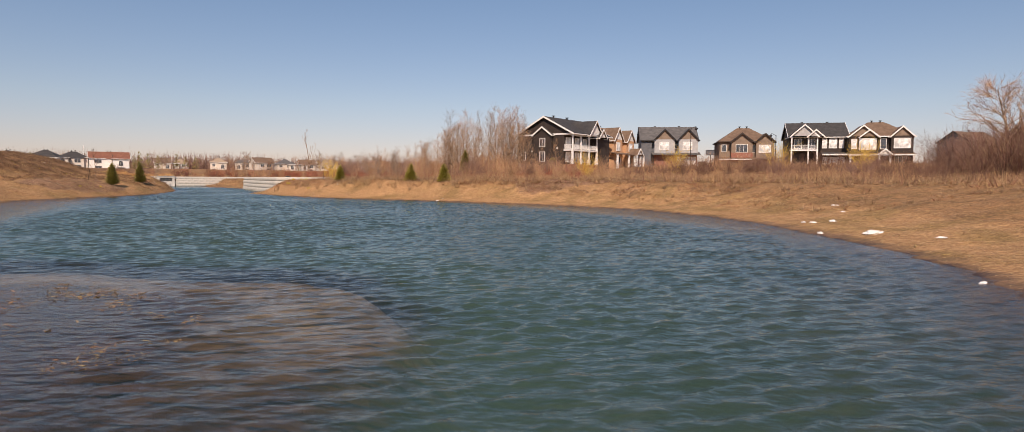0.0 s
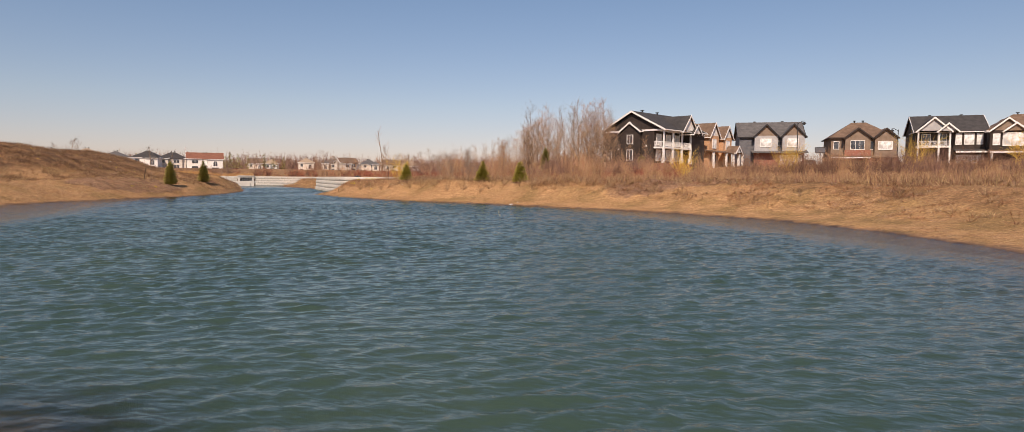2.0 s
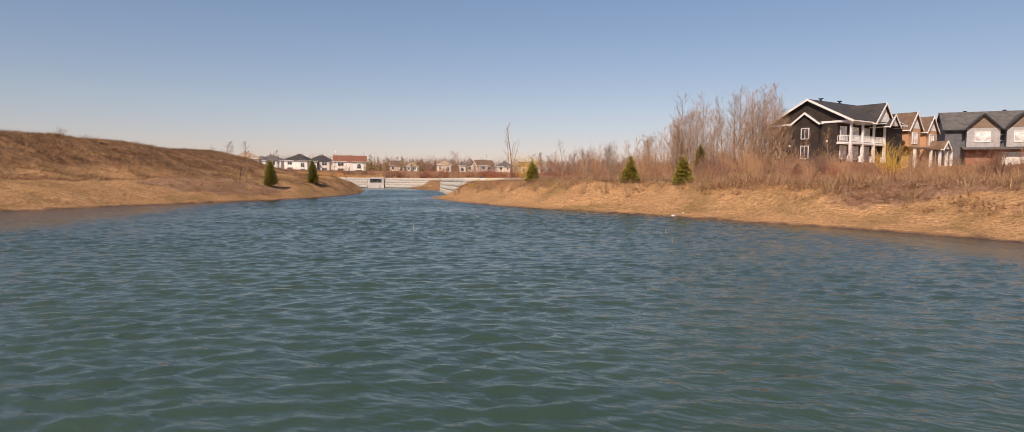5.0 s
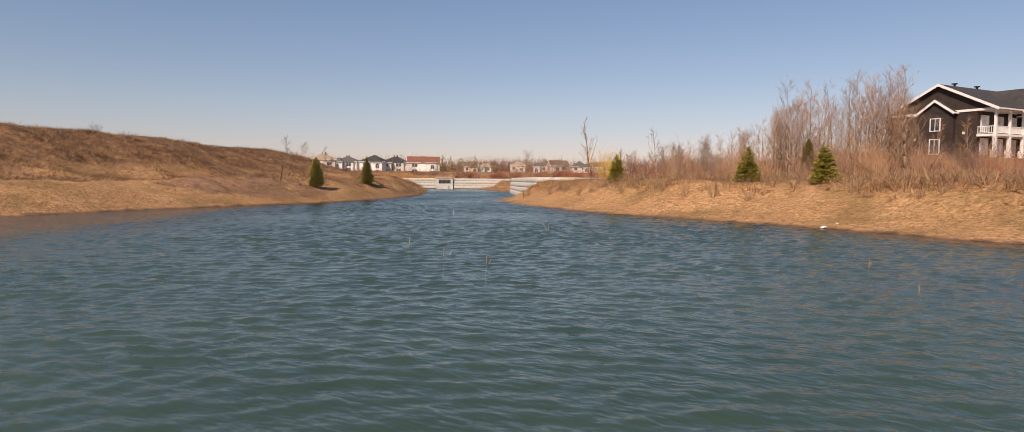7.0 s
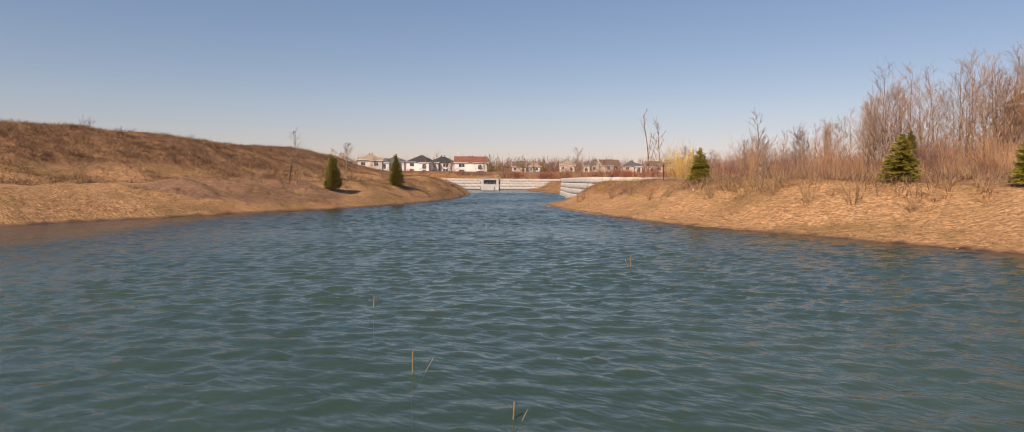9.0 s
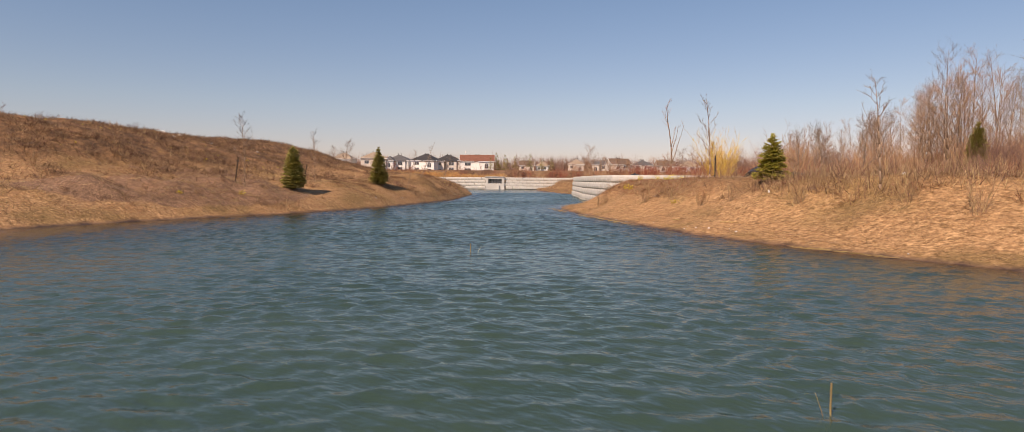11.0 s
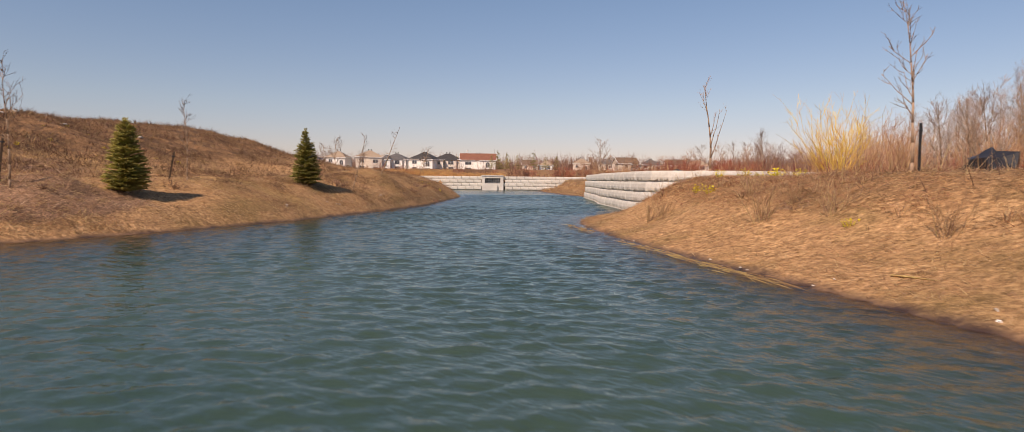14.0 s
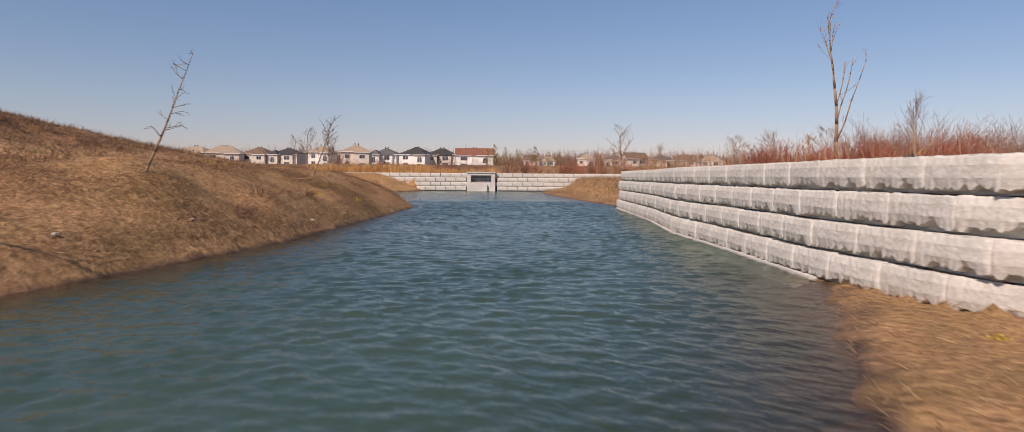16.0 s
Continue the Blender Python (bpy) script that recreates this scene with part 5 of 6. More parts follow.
# gabled house behind the thicket
ob = thing("house", pose(122.6, 191.0, 8.6, 0, 0, -68), "grey-sided house with a brown roof behind brush", "house", "houses along the street")
part("wall", Mesher().box(-5, 5, 0, 12, -4.5, 5.2), SIDE_GREY, ob)
vents(gable_roof(ob, -5, 5, 0, 12, 5.2, 3.0, "y", ROOF_BROWN, 0.4, trim=DARK_STEEL, walls=SIDE_GREY), [(0, 6, 8.4)])
window(ob, 0, -0.02, 3.0, 1.2, 1.4, 0)


def arch_window(parent, x, y, z, w, h):
    """A tall window with a half-round head."""
    ob = part("window", Mesher().box(-w / 2 - 0.12, -w / 2, -0.08, 0.04, 0, h).box(w / 2, w / 2 + 0.12, -0.08, 0.04, 0, h).box(-w / 2, w / 2, -0.1, 0.04, -0.12, 0), WHITE_TRIM, parent, "white arched window frame")
    ob.matrix_basis = pose(x, y, z)
    part("pane", Mesher().box(-w / 2, -0.04, -0.02, 0.02, 0, h).box(0.04, w / 2, -0.02, 0.02, 0, h), GLASS, ob)
    head, rim = Mesher(), Mesher()
    for i in range(8):
        p, q = [(-math.cos(math.pi * j / 8) * w / 2, math.sin(math.pi * j / 8) * w / 2) for j in (i, i + 1)]
        head.add([(0, -0.02, h), (p[0], -0.02, h + p[1]), (q[0], -0.02, h + q[1])], [(0, 1, 2)])
        rim.tube((p[0], -0.04, h + p[1]), (q[0], -0.04, h + q[1]), 0.07, 0.07, 5)
    part("arch_pane", head, GLASS, ob)
    part("arch_trim", rim, WHITE_TRIM, ob)
    part("mullion", Mesher().box(-0.04, 0.04, -0.06, 0.02, 0, h + w / 2 - 0.03), WHITE_TRIM, ob)
    return ob


def far_house(x, y, turn, w, wall, roof_mat, seed, label, style="hip"):
    rng = random.Random(seed)
    ob = thing("house", pose(x, y, ground_z(x, y) - 0.1, 0, 0, turn), label, "house", "far row of houses")
    h, deep, eave = w / 2, rng.uniform(9, 11), rng.uniform(5.2, 5.7)
    part("wall", Mesher().box(-h, h, 0, deep, -0.5, eave), wall, ob)
    if style == "hip":
        roof = hip_roof(ob, -h, h, 0, deep, eave, rng.uniform(2.6, 3.2), roof_mat)
    else:
        roof = gable_roof(ob, -h, h, 0, deep, eave, 2.8, "x", roof_mat, 0.4, walls=wall)
    vents(roof, [(-0.6, deep / 2, eave + 2.9), (0.7, deep / 2, eave + 2.9)])
    part("bay", Mesher().box(-h * 0.1, h * 0.75, -0.9, 0, -0.5, eave - 0.2), wall, ob)
    part("bay_roof", Mesher().slab((-h * 0.15, -1.2, eave - 0.25), (h * 0.8, -1.2, eave - 0.25), (h * 0.8, 0.6, eave + 0.5), (-h * 0.15, 0.6, eave + 0.5), 0.15), roof_mat, ob)
    for k in range(2):
        window(ob, -h * 0.55, -0.02, 0.5 + 2.7 * k, w * 0.17, 1.4, 0, 2)
        window(ob, h * 0.33, -0.92, 0.5 + 2.6 * k, w * 0.2, 1.6, 0, 2)
    k = rng.choice((-1, 1))
    a, b = sorted((k * h * 0.98, k * h * rng.uniform(0.05, 0.3)))
    out = rng.uniform(2.0, 3.6)
    part("wing", Mesher().box(a, b, -out, 0, -0.5, eave - 0.3), wall, ob)
    hip_roof(ob, a, b, -out, 3.5, eave - 0.3, rng.uniform(1.5, 2.1), roof_mat)
    if seed % 3 != 1:
        arch_window(ob, 0.5 * (a + b), -out - 0.02, 2.0, min(1.7, (b - a) * 0.45), 1.5)
    else:
        window(ob, 0.5 * (a + b), -out - 0.02, 3.0, (b - a) * 0.4, 1.4, 0, 2)
    window(ob, 0.5 * (a + b), -out - 0.02, -0.1, (b - a) * 0.45, 1.4, 0, 2)
    part("deck", Mesher().box(-h * 0.9, -h * 0.15, -2.6, 0, 0.35, 0.55), CEDAR, ob)
    return ob


ROOFS = {"b": ROOF_BROWN, "g": ROOF_GREY, "d": ROOF_DARK, "r": ROOF_RED, "t": ROOF_TAN}
WALLS = {"w": SIDE_WHITE, "e": SIDE_BEIGE, "p": SIDE_PALE}
ROOF_WORD = {"b": "brown", "g": "grey", "d": "charcoal", "r": "rust-red", "t": "tan"}
WALL_WORD = {"w": "white", "e": "beige", "p": "pale grey"}
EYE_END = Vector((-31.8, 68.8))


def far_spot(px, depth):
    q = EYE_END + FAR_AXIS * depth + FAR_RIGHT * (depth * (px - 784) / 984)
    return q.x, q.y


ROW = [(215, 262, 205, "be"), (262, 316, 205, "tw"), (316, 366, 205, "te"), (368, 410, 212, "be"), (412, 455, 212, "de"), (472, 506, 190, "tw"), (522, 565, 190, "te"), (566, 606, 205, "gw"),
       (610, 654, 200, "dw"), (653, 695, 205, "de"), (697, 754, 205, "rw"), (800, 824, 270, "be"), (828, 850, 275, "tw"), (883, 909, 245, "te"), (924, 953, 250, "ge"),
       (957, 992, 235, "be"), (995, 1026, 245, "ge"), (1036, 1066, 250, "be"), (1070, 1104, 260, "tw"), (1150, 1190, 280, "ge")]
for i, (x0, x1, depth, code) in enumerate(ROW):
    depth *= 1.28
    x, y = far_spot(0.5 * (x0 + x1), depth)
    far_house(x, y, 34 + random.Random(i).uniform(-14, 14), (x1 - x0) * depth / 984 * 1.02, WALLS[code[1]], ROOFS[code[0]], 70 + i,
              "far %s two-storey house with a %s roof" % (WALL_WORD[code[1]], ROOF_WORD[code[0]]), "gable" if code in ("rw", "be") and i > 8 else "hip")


# street lamps, basketball hoop, radio mast
def street_lamp(x, y, h, turn):
    ob = thing("street_lamp", pose(x, y, ground_z(x, y), 0, 0, turn), "dark steel street lamp with a curved bracket", "street lamp", "street lamps")
    part("pole", Mesher().tube((0, 0, -0.3), (0, 0, h), 0.11, 0.07, 8), DARK_STEEL, ob)
    arm = Mesher()
    for i in range(5):
        a, b = i / 5 * 1.4, (i + 1) / 5 * 1.4
        arm.tube((1.3 * math.sin(a) * 0.9, 0, h - 0.3 + 0.55 * math.sin(a * 1.6)), (1.3 * math.sin(b) * 0.9, 0, h - 0.3 + 0.55 * math.sin(b * 1.6)), 0.05, 0.05, 6)
    part("bracket", arm, DARK_STEEL, ob)
    part("lantern", Mesher().tube((1.15, 0, h + 0.05), (1.15, 0, h - 0.3), 0.16, 0.42, 10).tube((1.15, 0, h - 0.3), (1.15, 0, h - 0.5), 0.3, 0.18, 10), DARK_STEEL, ob)


street_lamp(35.0, 137.5, 8.6, 0)
street_lamp(55.2, 143.6, 7.6, 180)
hoop = thing("basketball_hoop", pose(39.4, 138.2, ground_z(39.4, 138.2), 0, 0, -20), "black basketball hoop on a driveway stand", "hoop")
part("pole", Mesher().tube((0, 0.6, -0.1), (0, 0.5, 3.0), 0.07, 0.07, 8), DARK_STEEL, hoop)
part("backboard", Mesher().box(-0.9, 0.9, 0, 0.05, 2.7, 3.75).box(-0.06, 0.06, 0.05, 0.5, 2.9, 3.0), SIDE_GREY, hoop)
part("frame", Mesher().box(-0.95, 0.95, -0.03, 0, 3.68, 3.8).box(-0.95, 0.95, -0.03, 0, 2.65, 2.77).box(-0.95, -0.85, -0.03, 0, 2.77, 3.68).box(0.85, 0.95, -0.03, 0, 2.77, 3.68), DARK_STEEL, hoop)
ring = Mesher()
for i in range(12):
    a, b = 2 * math.pi * i / 12, 2 * math.pi * (i + 1) / 12
    ring.tube((0.23 * math.cos(a), -0.3 + 0.23 * math.sin(a), 3.05), (0.23 * math.cos(b), -0.3 + 0.23 * math.sin(b), 3.05), 0.02, 0.02, 5)
part("rim", ring, CEDAR, hoop)
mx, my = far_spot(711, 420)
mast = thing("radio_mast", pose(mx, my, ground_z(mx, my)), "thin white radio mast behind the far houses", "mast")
part("pole", Mesher().tube((0, 0, -0.5), (0, 0, 17), 0.16, 0.1, 6), WHITE_TRIM, mast)
part("antenna_head", Mesher().tube((0, 0, 15.2), (0, 0, 16.6), 0.32, 0.32, 8), WHITE_TRIM, mast)


def car(m):
    ob = thing("car", m, "dark parked hatchback on a driveway", "car")
    prof = [(-2.1, 0.35), (2.1, 0.35), (2.15, 0.75), (1.3, 0.95), (0.6, 1.42), (-1.5, 1.45), (-2.1, 1.0)]
    body = Mesher()
    n = len(prof)
    inner = [0.85 if z < 1.2 else 0.68 for x, z in prof]
    body.add([(x, -w, z) for (x, z), w in zip(prof, inner)] + [(x, w, z) for (x, z), w in zip(prof, inner)],
             [tuple(range(n)), tuple(reversed(range(n, 2 * n)))] + [(i, n + i, n + (i + 1) % n, (i + 1) % n) for i in range(n)])
    part("body", body, DARK_STEEL, ob)
    for y in (-0.82, 0.82):
        part("side_window", Mesher().box(-1.4, 0.5, y - 0.02, y + 0.02, 1.0, 1.33), GLASS, ob)
        for x in (-1.35, 1.35):
            wheel = part("wheel", Mesher().tube((x, y - 0.1, 0.32), (x, y + 0.1, 0.32), 0.32, 0.32, 14), TARP, ob, "black tyre")
            part("rim", Mesher().tube((x, y - 0.11, 0.32), (x, y + 0.11, 0.32), 0.19, 0.19, 10), STEEL, wheel)
    for y in (-0.55, 0.55):
        part("headlight", Mesher().box(2.08, 2.17, y - 0.18, y + 0.18, 0.62, 0.75), WHITE_TRIM, ob, "clear headlight")


car(pose(38.6, 141.6, ground_z(38.6, 141.6), 0, 0, -100))



# ---------------------------------------------------------------- grass, reeds and weeds
def shores(x, y):
    """Distance to the natural shore, whether the left one is nearer, whether it is open land, and the distance to the near wall."""
    dr, dl, df = line_distance(x, y, RIGHT_SHORE), line_distance(x, y, LEFT_SHORE), line_distance(x, y, FAR_SPIT)
    wet = inside(x, y, WATER_EDGE)
    return np.minimum(np.minimum(dr, dl), df), (dl < np.minimum(dr, df)), ~wet, line_distance(x, y, WALL_LINE)


def scatter(n, x0, x1, y0, y1, keep, seed):
    """Up to n random places in the box, kept with the chance that keep gives."""
    r = np.random.RandomState(seed)
    x, y = r.uniform(x0, x1, n), r.uniform(y0, y1, n)
    ok = r.rand(n) < keep(x, y)
    return x[ok], y[ok]


def blades(name, x, y, seed, h, width, lean, material, label, category="grass", swirl=None, lift=0.0, z=None, droop=0.15):
    """A field of tapered bent blades; lean: from upright (0) to lying (1); swirl: a shared direction with its spread."""
    r = np.random.RandomState(seed)
    n = len(x)
    z = land(x, y)[0] if z is None else z
    hh = r.uniform(h[0], h[1], n) * (1 + 0.5 * lattice(x * 0.7, y * 0.7, seed + 1))
    ang = r.uniform(0, 2 * np.pi, n) if swirl is None else swirl[0] + 4.0 * lattice(x * 0.45, y * 0.45, seed + 2) + r.randn(n) * swirl[1]
    tip = r.uniform(lean[0], lean[1], n) * np.pi / 2
    out = np.stack([np.cos(ang), np.sin(ang)], 1) * np.sin(tip)[:, None]
    up = np.cos(tip)
    side = r.uniform(0, 2 * np.pi, n)
    sx = np.stack([np.cos(side), np.sin(side), 0.3 * r.randn(n)], 1) * (r.uniform(width[0], width[1], n) / 2)[:, None]
    base = np.stack([x, y, z - 0.02 + lift + np.where(tip > 1.0, 0.03 * r.rand(n), 0)], 1)
    d = np.concatenate([out, up[:, None]], 1)
    mid = base + d * (hh * 0.55)[:, None]
    end = base + d * hh[:, None] + np.concatenate([out * (droop * hh)[:, None], (-droop * 0.6 * hh * np.sin(tip))[:, None]], 1)
    v = np.stack([base - sx, base + sx, mid + sx * 0.7, mid - sx * 0.7, end], 1).reshape(-1, 3)
    k = 5 * np.arange(n)[:, None]
    t = np.concatenate([k + np.array([[0, 1, 2]]), k + np.array([[0, 2, 3]]), k + np.array([[3, 2, 4]])], 0)
    ob = new(name, quick_mesh(name, v, t, material))
    return tagged(ob, label, category, kind="stuff")


def clumpy(x, y, scale, seed, lo, hi):
    return smooth((lattice(x * scale, y * scale, seed) + 0.5 - lo) / (hi - lo))


def right_top(x, y):
    s, left, dry, wall = shores(x, y)
    w = np.interp(y, [30, 42, 50, 58, 64], [11, 7, 3.6, 3.0, 2.2])
    back = inside(x, y, BEHIND_WALL)
    return (~left & dry & ~back & (s > w) & (s < w + 9)) * smooth((wall - 1.5) / 3.5) * np.interp(y, [60, 66], [1.0, 0.12]) * (0.12 + 0.88 * clumpy(x, y, 0.55, 43, 0.35, 0.7))


def right_far(x, y):
    s, left, dry, wall = shores(x, y)
    back = inside(x, y, BEHIND_WALL) & (wall > 0.8)
    return np.where(back, 0.16, (~left & dry & (s > 7)) * 0.8) * (0.3 + 0.7 * clumpy(x, y, 0.3, 44, 0.3, 0.7))


def hill_keep(x, y):
    s, left, dry, wall = shores(x, y)
    return (left & dry & (s > 5) & (s < 27)) * (0.2 + 0.8 * clumpy(x, y, 0.6, 45, 0.35, 0.7))


def beside(pts, n, d0, d1, seed, clump):
    """Random places on the land side of a shore, between two distances from it."""
    r = np.random.RandomState(seed)
    line = Along(pts)
    u = np.sort(r.rand(n)) * line.s[-1]
    k = np.clip(np.searchsorted(line.s, u) - 1, 0, len(pts) - 2)
    p0, p1 = np.array(pts)[k], np.array(pts)[k + 1]
    way = (p1 - p0) / np.linalg.norm(p1 - p0, axis=1)[:, None]
    d = d0 + (d1 - d0) * r.rand(n)
    q = p0 + way * (u - np.array(line.s)[k])[:, None] + np.stack([way[:, 1], -way[:, 0]], 1) * d[:, None] + r.randn(n, 2) * 0.25
    s, left, dry, wall = shores(q[:, 0], q[:, 1])
    ok = dry & (s > 0.12) & ~inside(q[:, 0], q[:, 1], BEHIND_WALL) & (r.rand(n) < 1 - clump + clump * clumpy(q[:, 0], q[:, 1], 0.8, seed + 5, 0.3, 0.6))
    return q[ok, 0], q[ok, 1]


x, y = beside(RIGHT_SHORE[11:], 90000, 0.1, 6.0, 100, 0.55)
blades("matted_grass", x, y, 101, (0.07, 0.25), (0.006, 0.012), (0.65, 0.99), STRAW, "matted straw-coloured dead grass on the pond bank", swirl=(-0.9, 1.7))
x, y = beside(RIGHT_SHORE[1:12], 80000, 0.1, 13.0, 116, 0.45)
blades("matted_grass", x, y, 117, (0.07, 0.25), (0.006, 0.012), (0.65, 0.99), STRAW, "matted dead grass on the gentle shore", swirl=(-0.9, 1.7))
x, y = beside(LEFT_SHORE[4:15], 100000, 0.1, 6.0, 102, 0.5)
blades("matted_grass", x, y, 103, (0.07, 0.24), (0.008, 0.015), (0.5, 0.97), STRAW, "matted tan dead grass below the mound", swirl=(-0.4, 1.4))
x, y = beside(LEFT_SHORE[5:13], 45000, 0.5, 4.5, 172, 0.97)
blades("weed_stalks", x, y, 173, (0.15, 0.5), (0.006, 0.012), (0.5, 1.0), DEAD_STALK, "brown dead stalks matted on the left bank", "weeds", swirl=(-0.5, 2.0))
x, y = beside(LEFT_SHORE[13:18], 26000, 0.1, 9.0, 118, 0.6)
blades("matted_grass", x, y, 119, (0.15, 0.45), (0.014, 0.026), (0.55, 0.97), STRAW, "thin tan dead grass by the shallows", swirl=(-0.4, 0.8))
x, y = scatter(260000, -34, 40, 30, 84, right_top, 104)
blades("tall_grass", x, y, 105, (0.25, 0.75), (0.008, 0.016), (0.05, 0.6), STRAW, "tall bleached dry grass along the bank top")
x, y = scatter(200000, -34, 40, 30, 84, right_top, 106)
blades("weed_stalks", x, y, 107, (0.25, 0.7), (0.010, 0.022), (0.1, 0.95), DEAD_STALK, "tangled brown dead weed stalks", "weeds")
x, y = scatter(110000, -4, 48, 18, 62, right_top, 114)
blades("bank_hay", x, y, 115, (0.3, 0.75), (0.02, 0.045), (0.1, 0.9), STRAW_RED, "coarse rusty hay along the bank top")
x, y = scatter(130000, -46, 62, 40, 112, right_far, 108)
blades("dry_stalks", x, y, 109, (0.3, 1.0), (0.016, 0.034), (0.0, 0.45), STRAW_RED, "reddish dry stalks before the thicket", "grass")
x, y = scatter(260000, -72, -38, 24, 100, hill_keep, 110)
blades("mound_weeds", x, y, 111, (0.12, 0.42), (0.014, 0.03), (0.2, 0.95), DEAD_STALK, "low brown dead weeds over the mound", "weeds")
x, y = scatter(70000, -72, -38, 24, 100, hill_keep, 112)
blades("mound_grass", x, y, 113, (0.12, 0.36), (0.008, 0.016), (0.4, 0.95), STRAW, "thin tan grass tufts over the mound")


def tussocks(name, x, y, seed, each, radius, h, width, material, label, category="grass", flat=0.0):
    """Clumps of blades that lean outwards from their crowns."""
    r = np.random.RandomState(seed)
    k = np.repeat(np.arange(len(x)), each)
    size = r.uniform(0.6, 1.3, len(x))[k]
    a, o = r.uniform(0, 2 * np.pi, len(k)), r.rand(len(k)) ** 0.6
    px, py = x[k] + np.cos(a) * o * radius * size * 0.5, y[k] + np.sin(a) * o * radius * size * 0.5
    z = land(px, py)[0]
    ln = r.uniform(h[0], h[1], len(k)) * size
    tip = np.minimum((0.15 + 0.75 * flat + (1.15 - 0.4 * flat) * o) * r.uniform(0.7, 1.2, len(k)), 1.5)
    ln = ln * np.interp(y[k], [58, 66], [1.0, 0.5])
    d = np.stack([np.cos(a) * np.sin(tip), np.sin(a) * np.sin(tip), np.cos(tip)], 1)
    e = np.stack([-np.sin(a), np.cos(a), 0 * a], 1) * (r.uniform(width[0], width[1], len(k)) / 2)[:, None]
    base = np.stack([px, py, z - 0.03], 1)
    mid = base + d * (0.6 * ln)[:, None]
    end = base + d * ln[:, None] - np.stack([0 * ln, 0 * ln, 0.22 * ln * np.sin(tip)], 1)
    v = np.stack([base - e, base + e, mid + e * 0.75, mid - e * 0.75, end], 1).reshape(-1, 3)
    q = 5 * np.arange(len(k))[:, None]
    t = np.concatenate([q + np.array([[0, 1, 2]]), q + np.array([[0, 2, 3]]), q + np.array([[3, 2, 4]])], 0)
    return tagged(new(name, quick_mesh(name, v, t, material)), label, category, kind="stuff")


def patch_keep(x, y):
    """The grey weedy heaps on either bank."""
    return np.clip(land(x, y)[2], 0, 1)


def upper_bank(x, y):
    s, left, dry, wall = shores(x, y)
    w = np.interp(y, [10, 30, 42, 50, 58, 64, 76], [5.0, 3.0, 2.6, 2.9, 2.9, 2.3, 2.0])
    return (~left & dry & ~inside(x, y, BEHIND_WALL) & (s > w) & (s < w + 12)) * smooth((wall - 0.6) / 1.5) * (0.25 + 0.75 * clumpy(x, y, 0.5, 48, 0.3, 0.65))


x, y = scatter(5200, -34, 40, 24, 80, upper_bank, 190)
tussocks("grass_tussocks", x, y, 191, 44, 0.34, (0.18, 0.45), (0.010, 0.020), STRAW, "bleached dry grass tussocks on the upper bank")
x, y = scatter(3400, -34, 40, 24, 80, upper_bank, 192)
tussocks("weed_tussocks", x, y, 193, 40, 0.5, (0.15, 0.42), (0.010, 0.020), STALK_RUST, "tangled brown weed clumps on the upper bank", "weeds", 0.6)
x, y = scatter(12000, 0, 34, 13, 54, lambda x, y: upper_bank(x, y) * (x < 4 + 0.37 * y), 205)
tussocks("weed_tussocks", x[0::2], y[0::2], 206, 26, 0.6, (0.12, 0.36), (0.014, 0.026), STALK_RUST, "matted rust-brown weeds on the long bank", "weeds", 0.9)
tussocks("weed_tussocks", x[1::2], y[1::2], 207, 26, 0.6, (0.12, 0.36), (0.014, 0.026), STALK_GREY, "matted pinkish-grey weeds on the long bank", "weeds", 0.9)
x, y = scatter(3200, -60, -37, 24, 96, hill_keep, 194)
tussocks("mound_tussocks", x, y, 195, 40, 0.5, (0.10, 0.28), (0.014, 0.024), DEAD_STALK, "dark brown dead weed clumps over the mound", "weeds")
x, y = scatter(900, -56, -37, 24, 96, hill_keep, 196)
tussocks("mound_tussocks", x, y, 197, 30, 0.3, (0.25, 0.5), (0.010, 0.018), STRAW, "pale grass tufts over the mound")
x, y = scatter(150000, -62, 18, 28, 92, patch_keep, 198)
blades("heap_weeds", x, y, 199, (0.10, 0.4), (0.008, 0.018), (0.45, 1.0), STALK_GREY, "grey-pink matted dead stalks on a low heap", "weeds")
x, y = scatter(2600, -62, 18, 28, 92, patch_keep, 201)
tussocks("heap_tussocks", x, y, 202, 36, 0.45, (0.12, 0.35), (0.010, 0.018), DEAD_STALK, "dark brown weed clumps on a low heap", "weeds")
x, y = scatter(90000, -34, -20, 62, 79, lambda x, y: upper_bank(x, y) * (y > 62), 203)
blades("rusty_weeds", x, y, 204, (0.08, 0.26), (0.006, 0.012), (0.6, 1.0), STALK_RUST, "rusty red-brown weeds above the block wall", "weeds")


def reed_bed(n, s0, s1, a0, a1, seed):
    r = np.random.RandomState(seed)
    s, a = r.uniform(s0, s1, n), a0 + (a1 - a0) * r.rand(n)
    return FAR_MID.x + FAR_RIGHT.x * s + FAR_AXIS.x * a, FAR_MID.y + FAR_RIGHT.y * s + FAR_AXIS.y * a


